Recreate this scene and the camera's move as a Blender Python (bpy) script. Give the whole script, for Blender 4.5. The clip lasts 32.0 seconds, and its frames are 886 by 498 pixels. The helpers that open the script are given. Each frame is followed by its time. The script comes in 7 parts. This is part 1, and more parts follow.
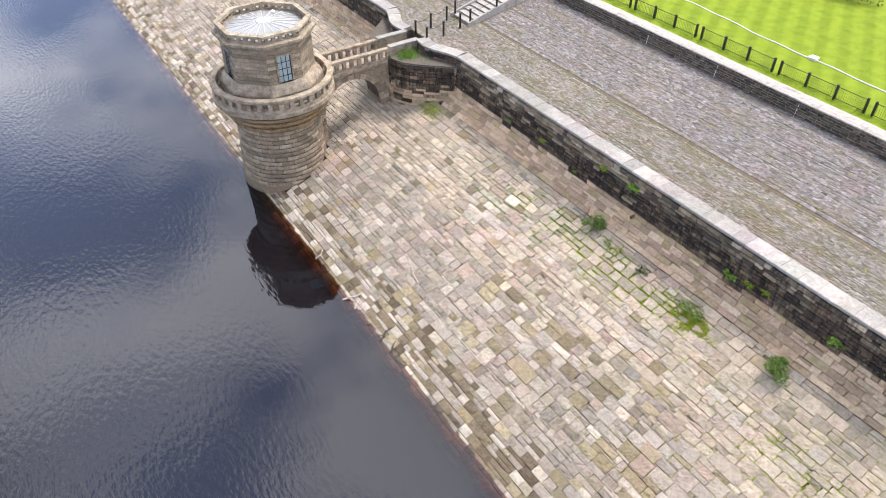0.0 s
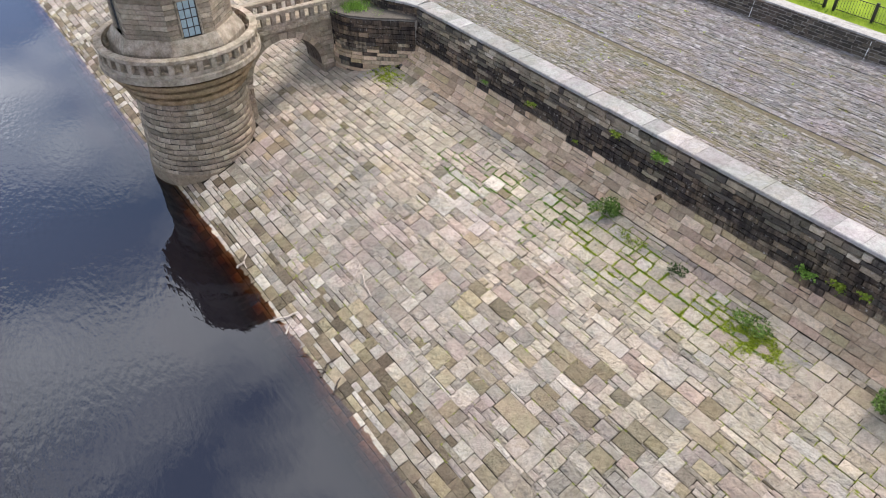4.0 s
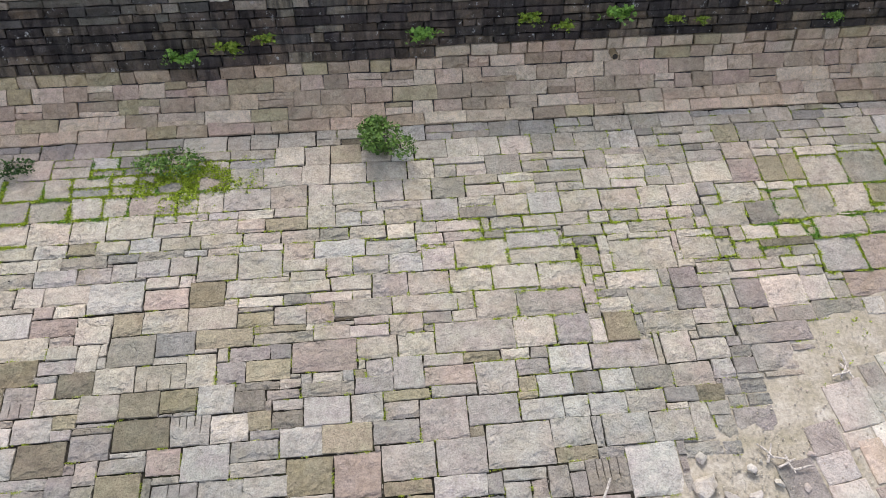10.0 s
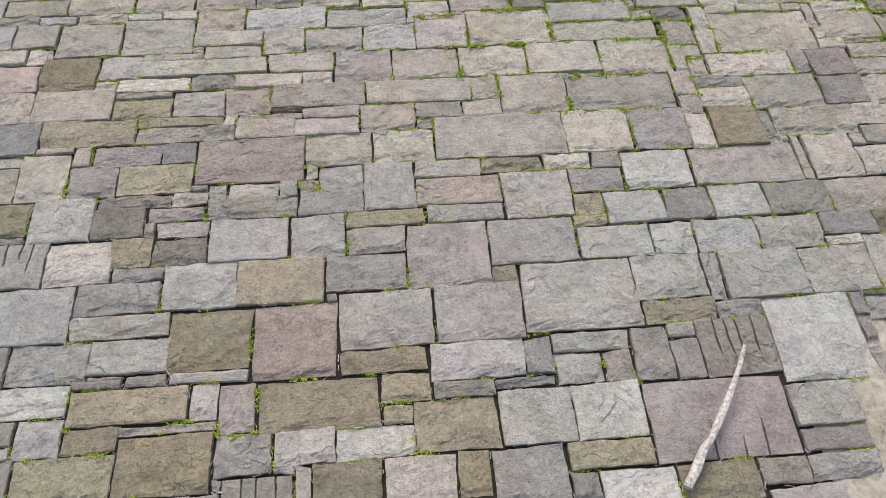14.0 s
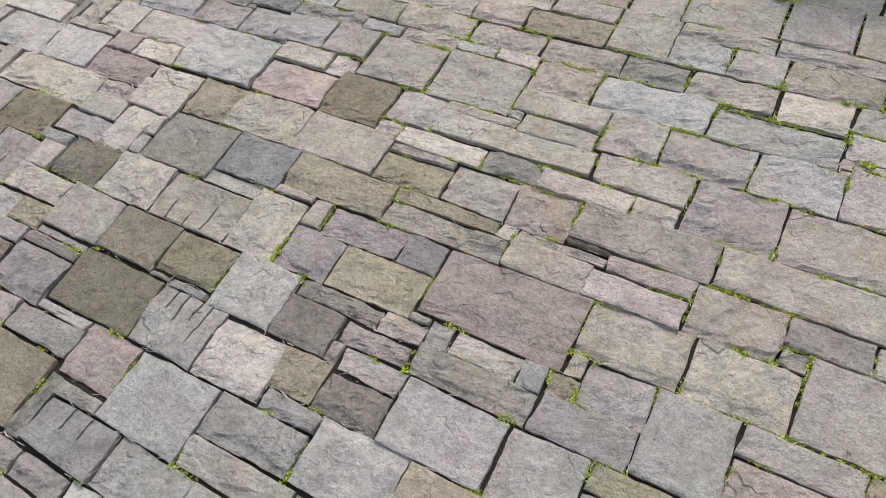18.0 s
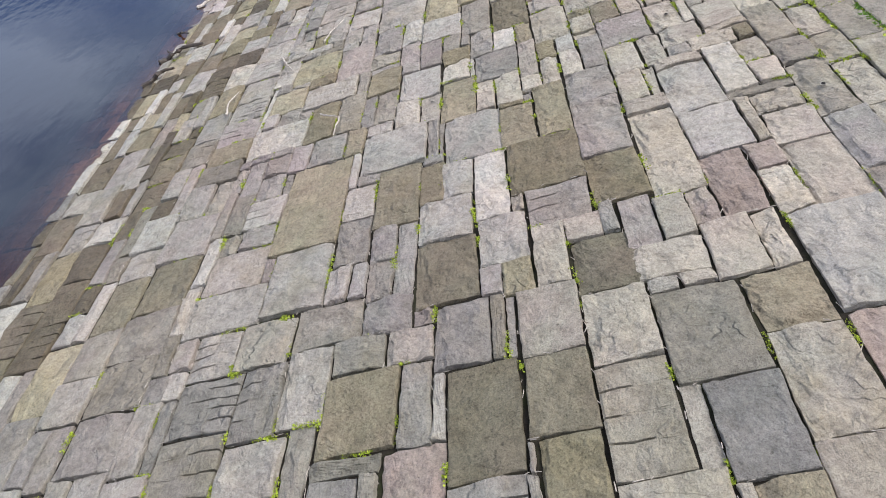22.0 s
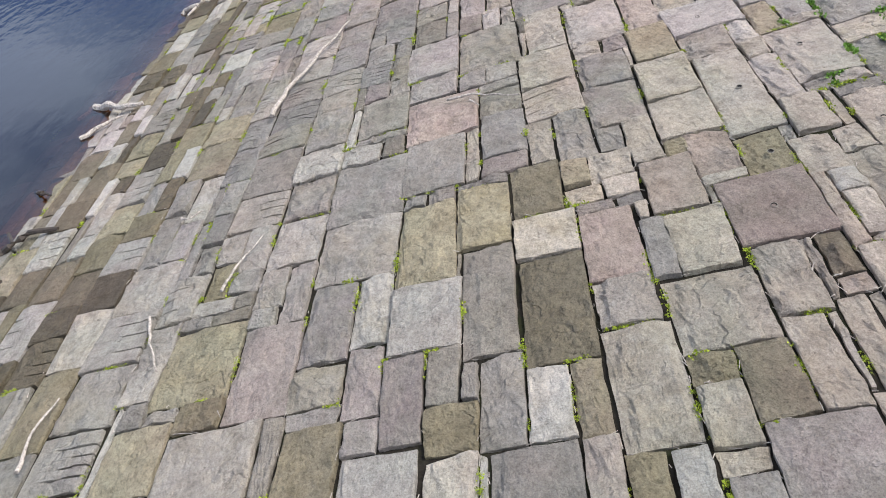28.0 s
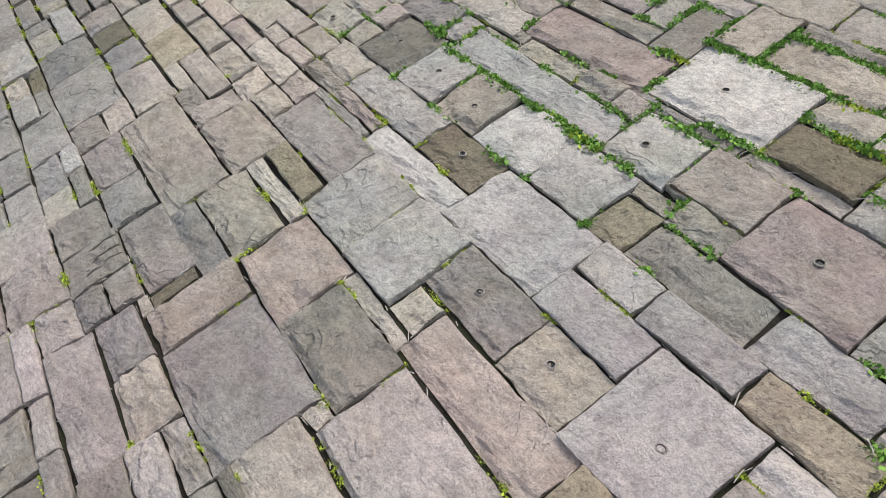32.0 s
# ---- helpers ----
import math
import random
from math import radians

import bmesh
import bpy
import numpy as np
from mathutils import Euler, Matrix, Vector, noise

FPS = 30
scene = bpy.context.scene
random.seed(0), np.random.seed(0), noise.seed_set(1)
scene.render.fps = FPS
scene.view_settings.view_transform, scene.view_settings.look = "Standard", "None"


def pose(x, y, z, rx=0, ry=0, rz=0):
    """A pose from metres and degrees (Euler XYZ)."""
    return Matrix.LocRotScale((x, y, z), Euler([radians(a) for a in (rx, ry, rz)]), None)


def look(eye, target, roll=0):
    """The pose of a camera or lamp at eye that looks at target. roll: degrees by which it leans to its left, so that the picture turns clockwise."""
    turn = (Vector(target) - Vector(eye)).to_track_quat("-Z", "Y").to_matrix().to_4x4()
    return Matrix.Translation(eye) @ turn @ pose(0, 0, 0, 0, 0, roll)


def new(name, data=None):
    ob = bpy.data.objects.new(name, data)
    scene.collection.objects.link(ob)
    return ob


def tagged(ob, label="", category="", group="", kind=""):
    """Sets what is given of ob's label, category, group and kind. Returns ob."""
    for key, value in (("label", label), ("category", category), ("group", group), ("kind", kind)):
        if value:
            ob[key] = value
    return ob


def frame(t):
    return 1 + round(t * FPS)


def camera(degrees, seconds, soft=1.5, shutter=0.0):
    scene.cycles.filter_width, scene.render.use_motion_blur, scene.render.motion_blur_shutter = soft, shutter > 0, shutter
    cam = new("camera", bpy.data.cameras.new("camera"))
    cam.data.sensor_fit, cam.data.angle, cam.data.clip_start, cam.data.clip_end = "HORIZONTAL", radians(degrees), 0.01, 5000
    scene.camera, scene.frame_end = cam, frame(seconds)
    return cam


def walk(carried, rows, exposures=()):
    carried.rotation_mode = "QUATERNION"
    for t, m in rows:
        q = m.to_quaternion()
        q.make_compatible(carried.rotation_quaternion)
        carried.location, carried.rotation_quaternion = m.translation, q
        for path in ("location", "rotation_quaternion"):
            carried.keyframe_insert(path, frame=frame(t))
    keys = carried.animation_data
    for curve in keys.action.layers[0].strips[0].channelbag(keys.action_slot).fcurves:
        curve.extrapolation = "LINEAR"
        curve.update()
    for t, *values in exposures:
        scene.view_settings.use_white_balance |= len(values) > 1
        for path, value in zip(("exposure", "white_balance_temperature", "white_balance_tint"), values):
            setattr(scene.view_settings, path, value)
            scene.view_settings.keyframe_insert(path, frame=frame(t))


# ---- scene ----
cam = camera(63.85, 32.0, 0.95)
PATH = [
    (0, (9.859, -11.858, 27.888), (7.298, -10.184, 25.311), -0.03),
    (0.5, (9.019, -11.250, 27.011), (6.475, -9.539, 24.441), -0.00),
    (1, (8.135, -10.577, 26.157), (5.601, -8.855, 23.586), -0.04),
    (1.5, (7.341, -9.910, 25.335), (4.798, -8.194, 22.767), -0.13),
    (2, (6.531, -9.234, 24.548), (3.985, -7.526, 21.979), -0.23),
    (2.5, (5.773, -8.625, 23.707), (3.222, -6.920, 21.140), -0.26),
    (4.5, (3.342, -6.794, 20.486), (0.910, -4.873, 17.956), 0.02),
    (5, (2.835, -6.393, 19.939), (0.757, -4.111, 17.393), -0.09),
    (5.5, (2.296, -5.820, 19.274), (0.674, -3.213, 16.710), -0.27),
    (6, (1.865, -5.413, 18.447), (0.656, -2.587, 15.888), -0.17),
    (6.5, (1.543, -5.119, 17.627), (0.882, -2.111, 15.074), -0.03),
    (7, (1.289, -4.770, 16.768), (1.468, -1.694, 14.217), -0.18),
    (7.5, (0.899, -4.371, 15.894), (1.772, -1.414, 13.346), 0.00),
    (8, (0.713, -3.943, 15.058), (1.556, -0.975, 12.512), 0.07),
    (8.5, (0.790, -3.581, 14.261), (1.431, -0.560, 11.719), -0.22),
    (9, (0.840, -3.195, 13.441), (1.323, -0.143, 10.901), -0.36),
    (9.5, (0.925, -2.883, 12.822), (1.288, 0.183, 10.280), -0.47),
    (10, (1.013, -2.570, 12.296), (1.290, 0.505, 9.752), -0.52),
    (10.5, (1.081, -2.221, 11.618), (1.328, 0.862, 9.082), -0.51),
    (11, (1.093, -1.847, 10.731), (1.340, 1.236, 8.194), -0.57),
    (11.5, (1.059, -1.421, 9.866), (1.315, 1.653, 7.318), -0.47),
    (12, (1.085, -1.041, 8.984), (1.339, 2.035, 6.439), -0.54),
    (12.5, (1.127, -0.738, 8.086), (1.383, 2.346, 5.551), -0.50),
    (13, (1.184, -0.534, 7.317), (1.430, 2.554, 4.787), -0.57),
    (13.5, (1.219, -0.449, 6.891), (1.466, 2.636, 4.356), -0.57),
    (15.5, (1.107, 0.323, 6.249), (1.315, 3.358, 3.652), 0.60),
    (16, (1.168, 0.826, 6.260), (1.178, 3.869, 3.663), 0.51),
    (16.5, (1.177, 1.380, 6.271), (0.842, 4.400, 3.669), 0.35),
    (17, (1.152, 1.949, 6.237), (0.480, 4.911, 3.635), 0.47),
    (17.5, (1.132, 2.513, 6.189), (0.062, 5.361, 3.591), 0.63),
    (18, (1.094, 3.075, 6.112), (-0.412, 5.720, 3.517), 0.33),
    (18.5, (0.907, 3.634, 5.900), (-1.009, 6.049, 3.352), -0.03),
    (19, (0.769, 4.180, 5.895), (-1.641, 6.105, 3.348), -0.60),
    (19.5, (0.563, 4.669, 5.898), (-2.190, 6.067, 3.354), -0.54),
    (20, (0.355, 5.060, 5.920), (-2.602, 5.955, 3.379), -0.40),
    (20.5, (0.177, 5.214, 5.983), (-2.893, 5.500, 3.435), -0.28),
    (21, (0.054, 5.280, 5.964), (-3.030, 5.249, 3.417), -0.25),
    (21.5, (-0.146, 5.284, 5.949), (-3.226, 5.224, 3.398), -0.23),
    (22, (-0.548, 5.261, 5.929), (-3.627, 5.202, 3.376), -0.10),
    (22.5, (-1.078, 5.221, 5.919), (-4.155, 5.162, 3.364), 0.04),
    (23, (-1.748, 5.189, 5.939), (-4.818, 5.128, 3.376), 0.12),
    (23.5, (-2.501, 5.150, 5.961), (-5.562, 5.093, 3.387), 0.16),
    (24, (-3.288, 5.153, 5.998), (-6.338, 5.084, 3.411), -0.06),
    (24.5, (-4.093, 5.146, 6.026), (-7.146, 5.079, 3.443), -0.00),
    (25, (-4.898, 5.140, 6.030), (-7.957, 5.076, 3.454), 0.18),
    (25.5, (-5.643, 5.113, 6.064), (-8.703, 5.053, 3.488), 0.25),
    (26, (-6.262, 5.123, 6.197), (-9.326, 5.062, 3.626), 0.29),
    (26.5, (-6.548, 5.174, 6.102), (-9.623, 5.117, 3.544), 0.46),
    (28.5, (-7.211, 5.284, 5.616), (-10.284, 5.217, 3.057), 0.28),
    (29, (-7.928, 5.286, 5.622), (-10.997, 5.240, 3.058), 0.09),
    (29.5, (-8.752, 5.290, 5.616), (-11.817, 5.508, 3.055), 0.13),
    (30, (-9.659, 5.252, 5.596), (-12.678, 5.854, 3.042), 0.29),
    (30.5, (-10.587, 5.277, 5.613), (-13.437, 6.442, 3.060), 0.24),
    (31, (-11.468, 5.367, 5.636), (-14.141, 6.864, 3.064), -0.16),
    (31.5, (-12.378, 5.585, 5.644), (-14.977, 7.194, 3.064), -0.45),
    (32, (-13.311, 5.889, 5.612), (-15.909, 7.533, 3.053), -0.04),
]
EXPOSURES = [(0.0, 0.72, 6680, 16), (5.0, 0.42, 6460, 13), (9.0, 0.41, 6230, 12), (13.5, 0.24, 6120, 12), (20.0, 0.34, 6080, 12),
             (26.0, 0.32, 6050, 12), (32.0, 0.28, 6090, 10)]
walk(cam, [(t, look(eye, target, roll)) for t, eye, target, roll in PATH], EXPOSURES)

# ---- sky, sun ----
SUN_EL, SUN_AZ = 63, 356
world = bpy.data.worlds.new("sky")
scene.world = world
world.use_nodes = True
wn, wl = world.node_tree.nodes, world.node_tree.links
wn.clear()
w_out, w_bg = wn.new("ShaderNodeOutputWorld"), wn.new("ShaderNodeBackground")
w_sky = wn.new("ShaderNodeTexSky")
w_sky.sky_type, w_sky.sun_disc = "NISHITA", False
w_sky.sun_elevation, w_sky.sun_rotation = radians(SUN_EL), radians(SUN_AZ)
w_co, w_n1 = wn.new("ShaderNodeTexCoord"), wn.new("ShaderNodeTexNoise")
w_map = wn.new("ShaderNodeMapping")
w_map.inputs["Scale"].default_value = (1.0, 1.0, 2.2)
w_map.inputs["Location"].default_value = (0.35, 0.1, 0.0)
w_n1.inputs["Scale"].default_value, w_n1.inputs["Detail"].default_value = 2.2, 6.0
w_n1.inputs["Roughness"].default_value = 0.52
w_ramp = wn.new("ShaderNodeValToRGB")
w_ramp.color_ramp.elements[0].position, w_ramp.color_ramp.elements[1].position = 0.41, 0.57
w_ramp.color_ramp.elements[0].color = (2.5, 3.2, 4.8, 1)
w_ramp.color_ramp.elements[1].color = (12.0, 11.6, 11.2, 1)
w_mix = wn.new("ShaderNodeMixRGB")
w_mix.inputs[0].default_value = 0.82
wl.new(w_co.outputs["Generated"], w_map.inputs["Vector"])
wl.new(w_map.outputs["Vector"], w_n1.inputs["Vector"])
wl.new(w_n1.outputs["Fac"], w_ramp.inputs["Fac"])
wl.new(w_sky.outputs["Color"], w_mix.inputs[1])
wl.new(w_ramp.outputs["Color"], w_mix.inputs[2])
w_sep, w_el, w_low = wn.new("ShaderNodeSeparateXYZ"), wn.new("ShaderNodeMapRange"), wn.new("ShaderNodeMixRGB")
w_el.inputs["From Min"].default_value, w_el.inputs["From Max"].default_value = 0.0, 0.75
w_el.inputs["To Min"].default_value, w_el.inputs["To Max"].default_value = 1.5, 0.98
w_low.blend_type = "MULTIPLY"
w_low.inputs[0].default_value = 1.0
wl.new(w_co.outputs["Generated"], w_sep.inputs[0])
wl.new(w_sep.outputs["Z"], w_el.inputs["Value"])
wl.new(w_mix.outputs["Color"], w_low.inputs[1])
# made-up sky tint for the water's reflections: brightest near y 0, bluer over water
w_az, w_tint, w_both = wn.new("ShaderNodeMapRange"), wn.new("ShaderNodeValToRGB"), wn.new("ShaderNodeMixRGB")
w_az.inputs["From Min"].default_value, w_az.inputs["From Max"].default_value = -0.6, 0.35
w_tint.color_ramp.elements[0].color, w_tint.color_ramp.elements[1].color = (0.45, 0.49, 0.57, 1), (0.82, 0.81, 0.79, 1)
w_tint.color_ramp.elements.new(0.36).color = (0.64, 0.65, 0.67, 1)
w_tint.color_ramp.elements.new(0.58).color = (1.25, 1.22, 1.18, 1)
w_both.blend_type = "MULTIPLY"
w_both.inputs[0].default_value = 1.0
wl.new(w_sep.outputs["Y"], w_az.inputs["Value"])
wl.new(w_az.outputs["Result"], w_tint.inputs["Fac"])
wl.new(w_tint.outputs["Color"], w_both.inputs[1])
wl.new(w_el.outputs["Result"], w_both.inputs[2])
wl.new(w_both.outputs["Color"], w_low.inputs[2])
wl.new(w_low.outputs["Color"], w_bg.inputs["Color"])
w_bg.inputs["Strength"].default_value = 0.155
wl.new(w_bg.outputs["Background"], w_out.inputs["Surface"])
sun = bpy.data.lights.new("sun", "SUN")
sun.energy, sun.angle, sun.color = 3.3, radians(24), (1.0, 0.93, 0.84)
sun_ob = new("sun", sun)
sun_ob.matrix_world = look((0, 0, 60), (math.sin(radians(SUN_AZ)) * -40, math.cos(radians(SUN_AZ)) * -40,
                                        60 - 40 * math.tan(radians(SUN_EL))))


# ---- materials ----
def node(nt, kind, **inputs):
    n = nt.nodes.new(kind)
    for k, v in inputs.items():
        n.inputs[k.replace("_", " ")].default_value = v
    return n


def ramp(nt, stops, mode="LINEAR"):
    r = nt.nodes.new("ShaderNodeValToRGB")
    r.color_ramp.interpolation = mode
    els = r.color_ramp.elements
    while len(els) < len(stops):
        els.new(0.5)
    for e, (p, c) in zip(els, stops):
        e.position = p
        e.color = (*c, 1) if len(c) == 3 else c
    return r


def mixc(nt, fac, a, b, mode="MIX"):
    m = nt.nodes.new("ShaderNodeMixRGB")
    m.blend_type = mode
    for sock, v in zip(m.inputs, (fac, a, b)):
        if isinstance(v, bpy.types.NodeSocket):
            nt.links.new(v, sock)
        elif isinstance(v, tuple):
            sock.default_value = (*v, 1)
        else:
            sock.default_value = v
    return m.outputs["Color"]


def math_n(nt, op, a, b=0.0, clamp=False):
    m = nt.nodes.new("ShaderNodeMath")
    m.operation, m.use_clamp = op, clamp
    for sock, v in zip(m.inputs, (a, b)):
        if isinstance(v, bpy.types.NodeSocket):
            nt.links.new(v, sock)
        else:
            sock.default_value = v
    return m.outputs[0]


def begin(name, rough=0.85, spec=0.3):
    mat = bpy.data.materials.new(name)
    mat.use_nodes = True
    nt = mat.node_tree
    bsdf = nt.nodes["Principled BSDF"]
    bsdf.inputs["Roughness"].default_value = rough
    bsdf.inputs["Specular IOR Level"].default_value = spec
    geo = nt.nodes.new("ShaderNodeNewGeometry")
    return mat, nt, bsdf, geo


def noise_n(nt, geo, scale, detail=4.0, rough=0.55, stretch=None):
    n = node(nt, "ShaderNodeTexNoise", Scale=scale, Detail=detail, Roughness=rough)
    if stretch:
        mp = nt.nodes.new("ShaderNodeMapping")
        mp.inputs["Scale"].default_value = stretch
        nt.links.new(geo.outputs["Position"], mp.inputs["Vector"])
        nt.links.new(mp.outputs["Vector"], n.inputs["Vector"])
    else:
        nt.links.new(geo.outputs["Position"], n.inputs["Vector"])
    return n.outputs["Fac"]


def bump(nt, bsdf, height, strength=0.5, dist=0.02):
    b = node(nt, "ShaderNodeBump", Strength=strength, Distance=dist)
    nt.links.new(height, b.inputs["Height"])
    nt.links.new(b.outputs["Normal"], bsdf.inputs["Normal"])


def own_noise(nt, geo, rnd, scale, detail=4.0, rough=0.55, vector=None):
    """Noise that starts anew on every block."""
    n = node(nt, "ShaderNodeTexNoise", Scale=scale, Detail=detail, Roughness=rough)
    n.noise_dimensions = "4D"
    nt.links.new(vector or geo.outputs["Position"], n.inputs["Vector"])
    nt.links.new(math_n(nt, "MULTIPLY", rnd, 220.0), n.inputs["W"])
    return n.outputs["Fac"]


def stone_mat(name, tones, islands, stain=0.35, speck=0.45, lichen=0.0, rough=0.88, moss=0.0, relief=0.9, peck=0.0, streak=0.0):
    """Weathered sandstone: one tone a block, cloudy stains, grain, riven scarps, tooling."""
    mat, nt, bsdf, geo = begin(name, rough, 0.25)
    if islands:
        rnd = geo.outputs["Random Per Island"]
    else:
        rnd = nt.nodes.new("ShaderNodeObjectInfo").outputs["Random"]
    tone = ramp(nt, tones, "CONSTANT")
    nt.links.new(rnd, tone.inputs["Fac"])
    col = tone.outputs["Color"]

    def times(col, value, stops, fac):
        rp = ramp(nt, stops)
        nt.links.new(value, rp.inputs["Fac"])
        return mixc(nt, fac, col, rp.outputs["Color"], "MULTIPLY")

    # a second draw varies brightness inside a tone
    second = math_n(nt, "FRACT", math_n(nt, "MULTIPLY", rnd, 37.7))
    third = math_n(nt, "FRACT", math_n(nt, "MULTIPLY", rnd, 91.3))
    bright = math_n(nt, "ADD", math_n(nt, "MULTIPLY", second, 0.34), 0.84)
    hsv = nt.nodes.new("ShaderNodeHueSaturation")
    nt.links.new(bright, hsv.inputs["Value"])
    nt.links.new(col, hsv.inputs["Color"])
    col = hsv.outputs["Color"]
    # whole stretches run a little to mauve, grey-green or cream
    zone = noise_n(nt, geo, 0.33, 3.0, 0.6)
    zr = ramp(nt, [(0.30, (1.05, 0.965, 0.97)), (0.42, (0.95, 0.93, 0.925)), (0.5, (0.90, 0.945, 0.915)), (0.58, (1.0, 0.99, 0.97)), (0.7, (1.12, 1.10, 1.05))])
    nt.links.new(zone, zr.inputs["Fac"])
    col = mixc(nt, 0.9, col, zr.outputs["Color"], "MULTIPLY")
    # clouds inside a block: some run to mauve, some to olive
    cloud = own_noise(nt, geo, rnd, 3.1, 4.0, 0.6)
    hue = ramp(nt, [(0.0, (0.94, 0.90, 0.95)), (0.35, (0.99, 0.96, 0.96)), (0.6, (0.94, 0.92, 0.85)), (1.0, (1.0, 0.98, 0.96))])
    nt.links.new(third, hue.inputs["Fac"])
    cr = ramp(nt, [(0.42, (0, 0, 0)), (0.60, (1, 1, 1))])
    nt.links.new(cloud, cr.inputs["Fac"])
    col = mixc(nt, cr.outputs["Color"], col, mixc(nt, 1.0, col, hue.outputs["Color"], "MULTIPLY"))
    col = times(col, own_noise(nt, geo, rnd, 2.3, 5.0, 0.6), [(0.35, (0.5, 0.475, 0.43)), (0.6, (1.0, 1.0, 1.0))], stain)
    mid = own_noise(nt, geo, rnd, 8.0, 6.0, 0.62)
    col = times(col, mid, [(0.3, (0.66, 0.65, 0.63)), (0.52, (1.0, 1.0, 1.0)), (0.75, (1.16, 1.14, 1.1))], 0.8)
    fine = noise_n(nt, geo, 85.0, 4.0, 0.75)
    col = times(col, fine, [(0.3, (0.5, 0.49, 0.47)), (0.5, (1.0, 1.0, 1.0)), (0.7, (1.22, 1.21, 1.18))], min(1.0, speck * 1.5))
    mott = noise_n(nt, geo, 27.0, 5.0, 0.7)
    col = times(col, mott, [(0.32, (0.62, 0.61, 0.6)), (0.52, (1.0, 1.0, 1.0)), (0.72, (1.2, 1.18, 1.15))], 0.65)
    # pits: hollow shade put into the colour, as the bump alone shades weakly
    pits = own_noise(nt, geo, rnd, 13.0, 7.0, 0.72)
    col = times(col, pits, [(0.32, (0.30, 0.285, 0.26)), (0.375, (1.0, 1.0, 1.0)), (0.66, (1.0, 1.0, 1.0)), (0.74, (1.2, 1.19, 1.17))], 0.72)
    spots = node(nt, "ShaderNodeTexVoronoi", Scale=30.0, Randomness=1.0)
    nt.links.new(geo.outputs["Position"], spots.inputs["Vector"])
    rare = own_noise(nt, geo, rnd, 5.0, 2.0, 0.5)
    size = math_n(nt, "MULTIPLY", math_n(nt, "SUBTRACT", rare, 0.54, True), 1.2)
    pock = ramp(nt, [(0.46, (0, 0, 0)), (0.54, (1, 1, 1))])
    nt.links.new(math_n(nt, "ADD", math_n(nt, "SUBTRACT", spots.outputs["Distance"], size), 0.42), pock.inputs["Fac"])
    col = mixc(nt, 0.32, col, mixc(nt, pock.outputs["Color"], (0.42, 0.40, 0.38), (1.0, 1.0, 1.0)), "MULTIPLY")
    # scarps left where flakes split away
    split = own_noise(nt, geo, rnd, 3.0, 3.0, 0.5)
    flake = ramp(nt, [(0.40, (0, 0, 0)), (0.42, (0.5, 0.5, 0.5)), (0.53, (0.55, 0.55, 0.55)), (0.55, (1, 1, 1))])
    nt.links.new(split, flake.inputs["Fac"])
    here = ramp(nt, [(0.46, (0, 0, 0)), (0.6, (1, 1, 1))])
    nt.links.new(own_noise(nt, geo, third, 2.1, 2.0, 0.5), here.inputs["Fac"])
    amount = math_n(nt, "MULTIPLY", math_n(nt, "SUBTRACT", math_n(nt, "MULTIPLY", third, 1.7), 0.35, True), here.outputs["Color"])
    if streak:
        run = noise_n(nt, geo, 1.0, 4.0, 0.6, (5.0, 5.0, 0.7))
        col = times(col, run, [(0.38, (0.34, 0.34, 0.35)), (0.52, (1.0, 1.0, 1.0)), (0.68, (1.35, 1.3, 1.2))], streak)
    if lichen:
        li = noise_n(nt, geo, 6.5, 6.0, 0.75)
        lr = ramp(nt, [(0.61, (0, 0, 0)), (0.66, (1, 1, 1))])
        nt.links.new(li, lr.inputs["Fac"])
        col = mixc(nt, math_n(nt, "MULTIPLY", lr.outputs["Color"], lichen), col, (0.5, 0.49, 0.45))
    if moss:
        mo = noise_n(nt, geo, 1.0, 6.0, 0.72, (0.35, 2.4, 1.0))
        mr2 = ramp(nt, [(0.50, (0, 0, 0)), (0.62, (1, 1, 1))])
        nt.links.new(mo, mr2.inputs["Fac"])
        col = mixc(nt, math_n(nt, "MULTIPLY", mr2.outputs["Color"], moss), col, (0.17, 0.15, 0.085))
    # dressed faces carry slanting tool strokes, a different way on each block
    rot = nt.nodes.new("ShaderNodeVectorRotate")
    rot.rotation_type = "Z_AXIS"
    nt.links.new(geo.outputs["Position"], rot.inputs["Vector"])
    nt.links.new(math_n(nt, "MULTIPLY", second, 6.28), rot.inputs["Angle"])
    mp = nt.nodes.new("ShaderNodeMapping")
    mp.inputs["Scale"].default_value = (5.0, 26.0, 5.0)
    nt.links.new(rot.outputs["Vector"], mp.inputs["Vector"])
    lm = nt.nodes.new("ShaderNodeMapping")
    lm.inputs["Scale"].default_value = (3.2, 7.5, 3.2)
    nt.links.new(rot.outputs["Vector"], lm.inputs["Vector"])
    strokes = own_noise(nt, geo, rnd, 1.0, 3.0, 0.6, mp.outputs["Vector"])
    h = math_n(nt, "ADD", math_n(nt, "MULTIPLY", strokes, 0.06), math_n(nt, "MULTIPLY", mid, 0.42))
    h = math_n(nt, "ADD", h, math_n(nt, "MULTIPLY", fine, 0.15))
    h = math_n(nt, "ADD", h, math_n(nt, "ADD", math_n(nt, "MULTIPLY", mott, 0.26), math_n(nt, "MULTIPLY", pits, 0.8)))
    h = math_n(nt, "ADD", h, math_n(nt, "MULTIPLY", math_n(nt, "MULTIPLY", flake.outputs["Color"], amount), 0.85))
    # short ledges where thin layers broke off, and small round pocks
    ledge = own_noise(nt, geo, second, 1.0, 3.0, 0.55, lm.outputs["Vector"])
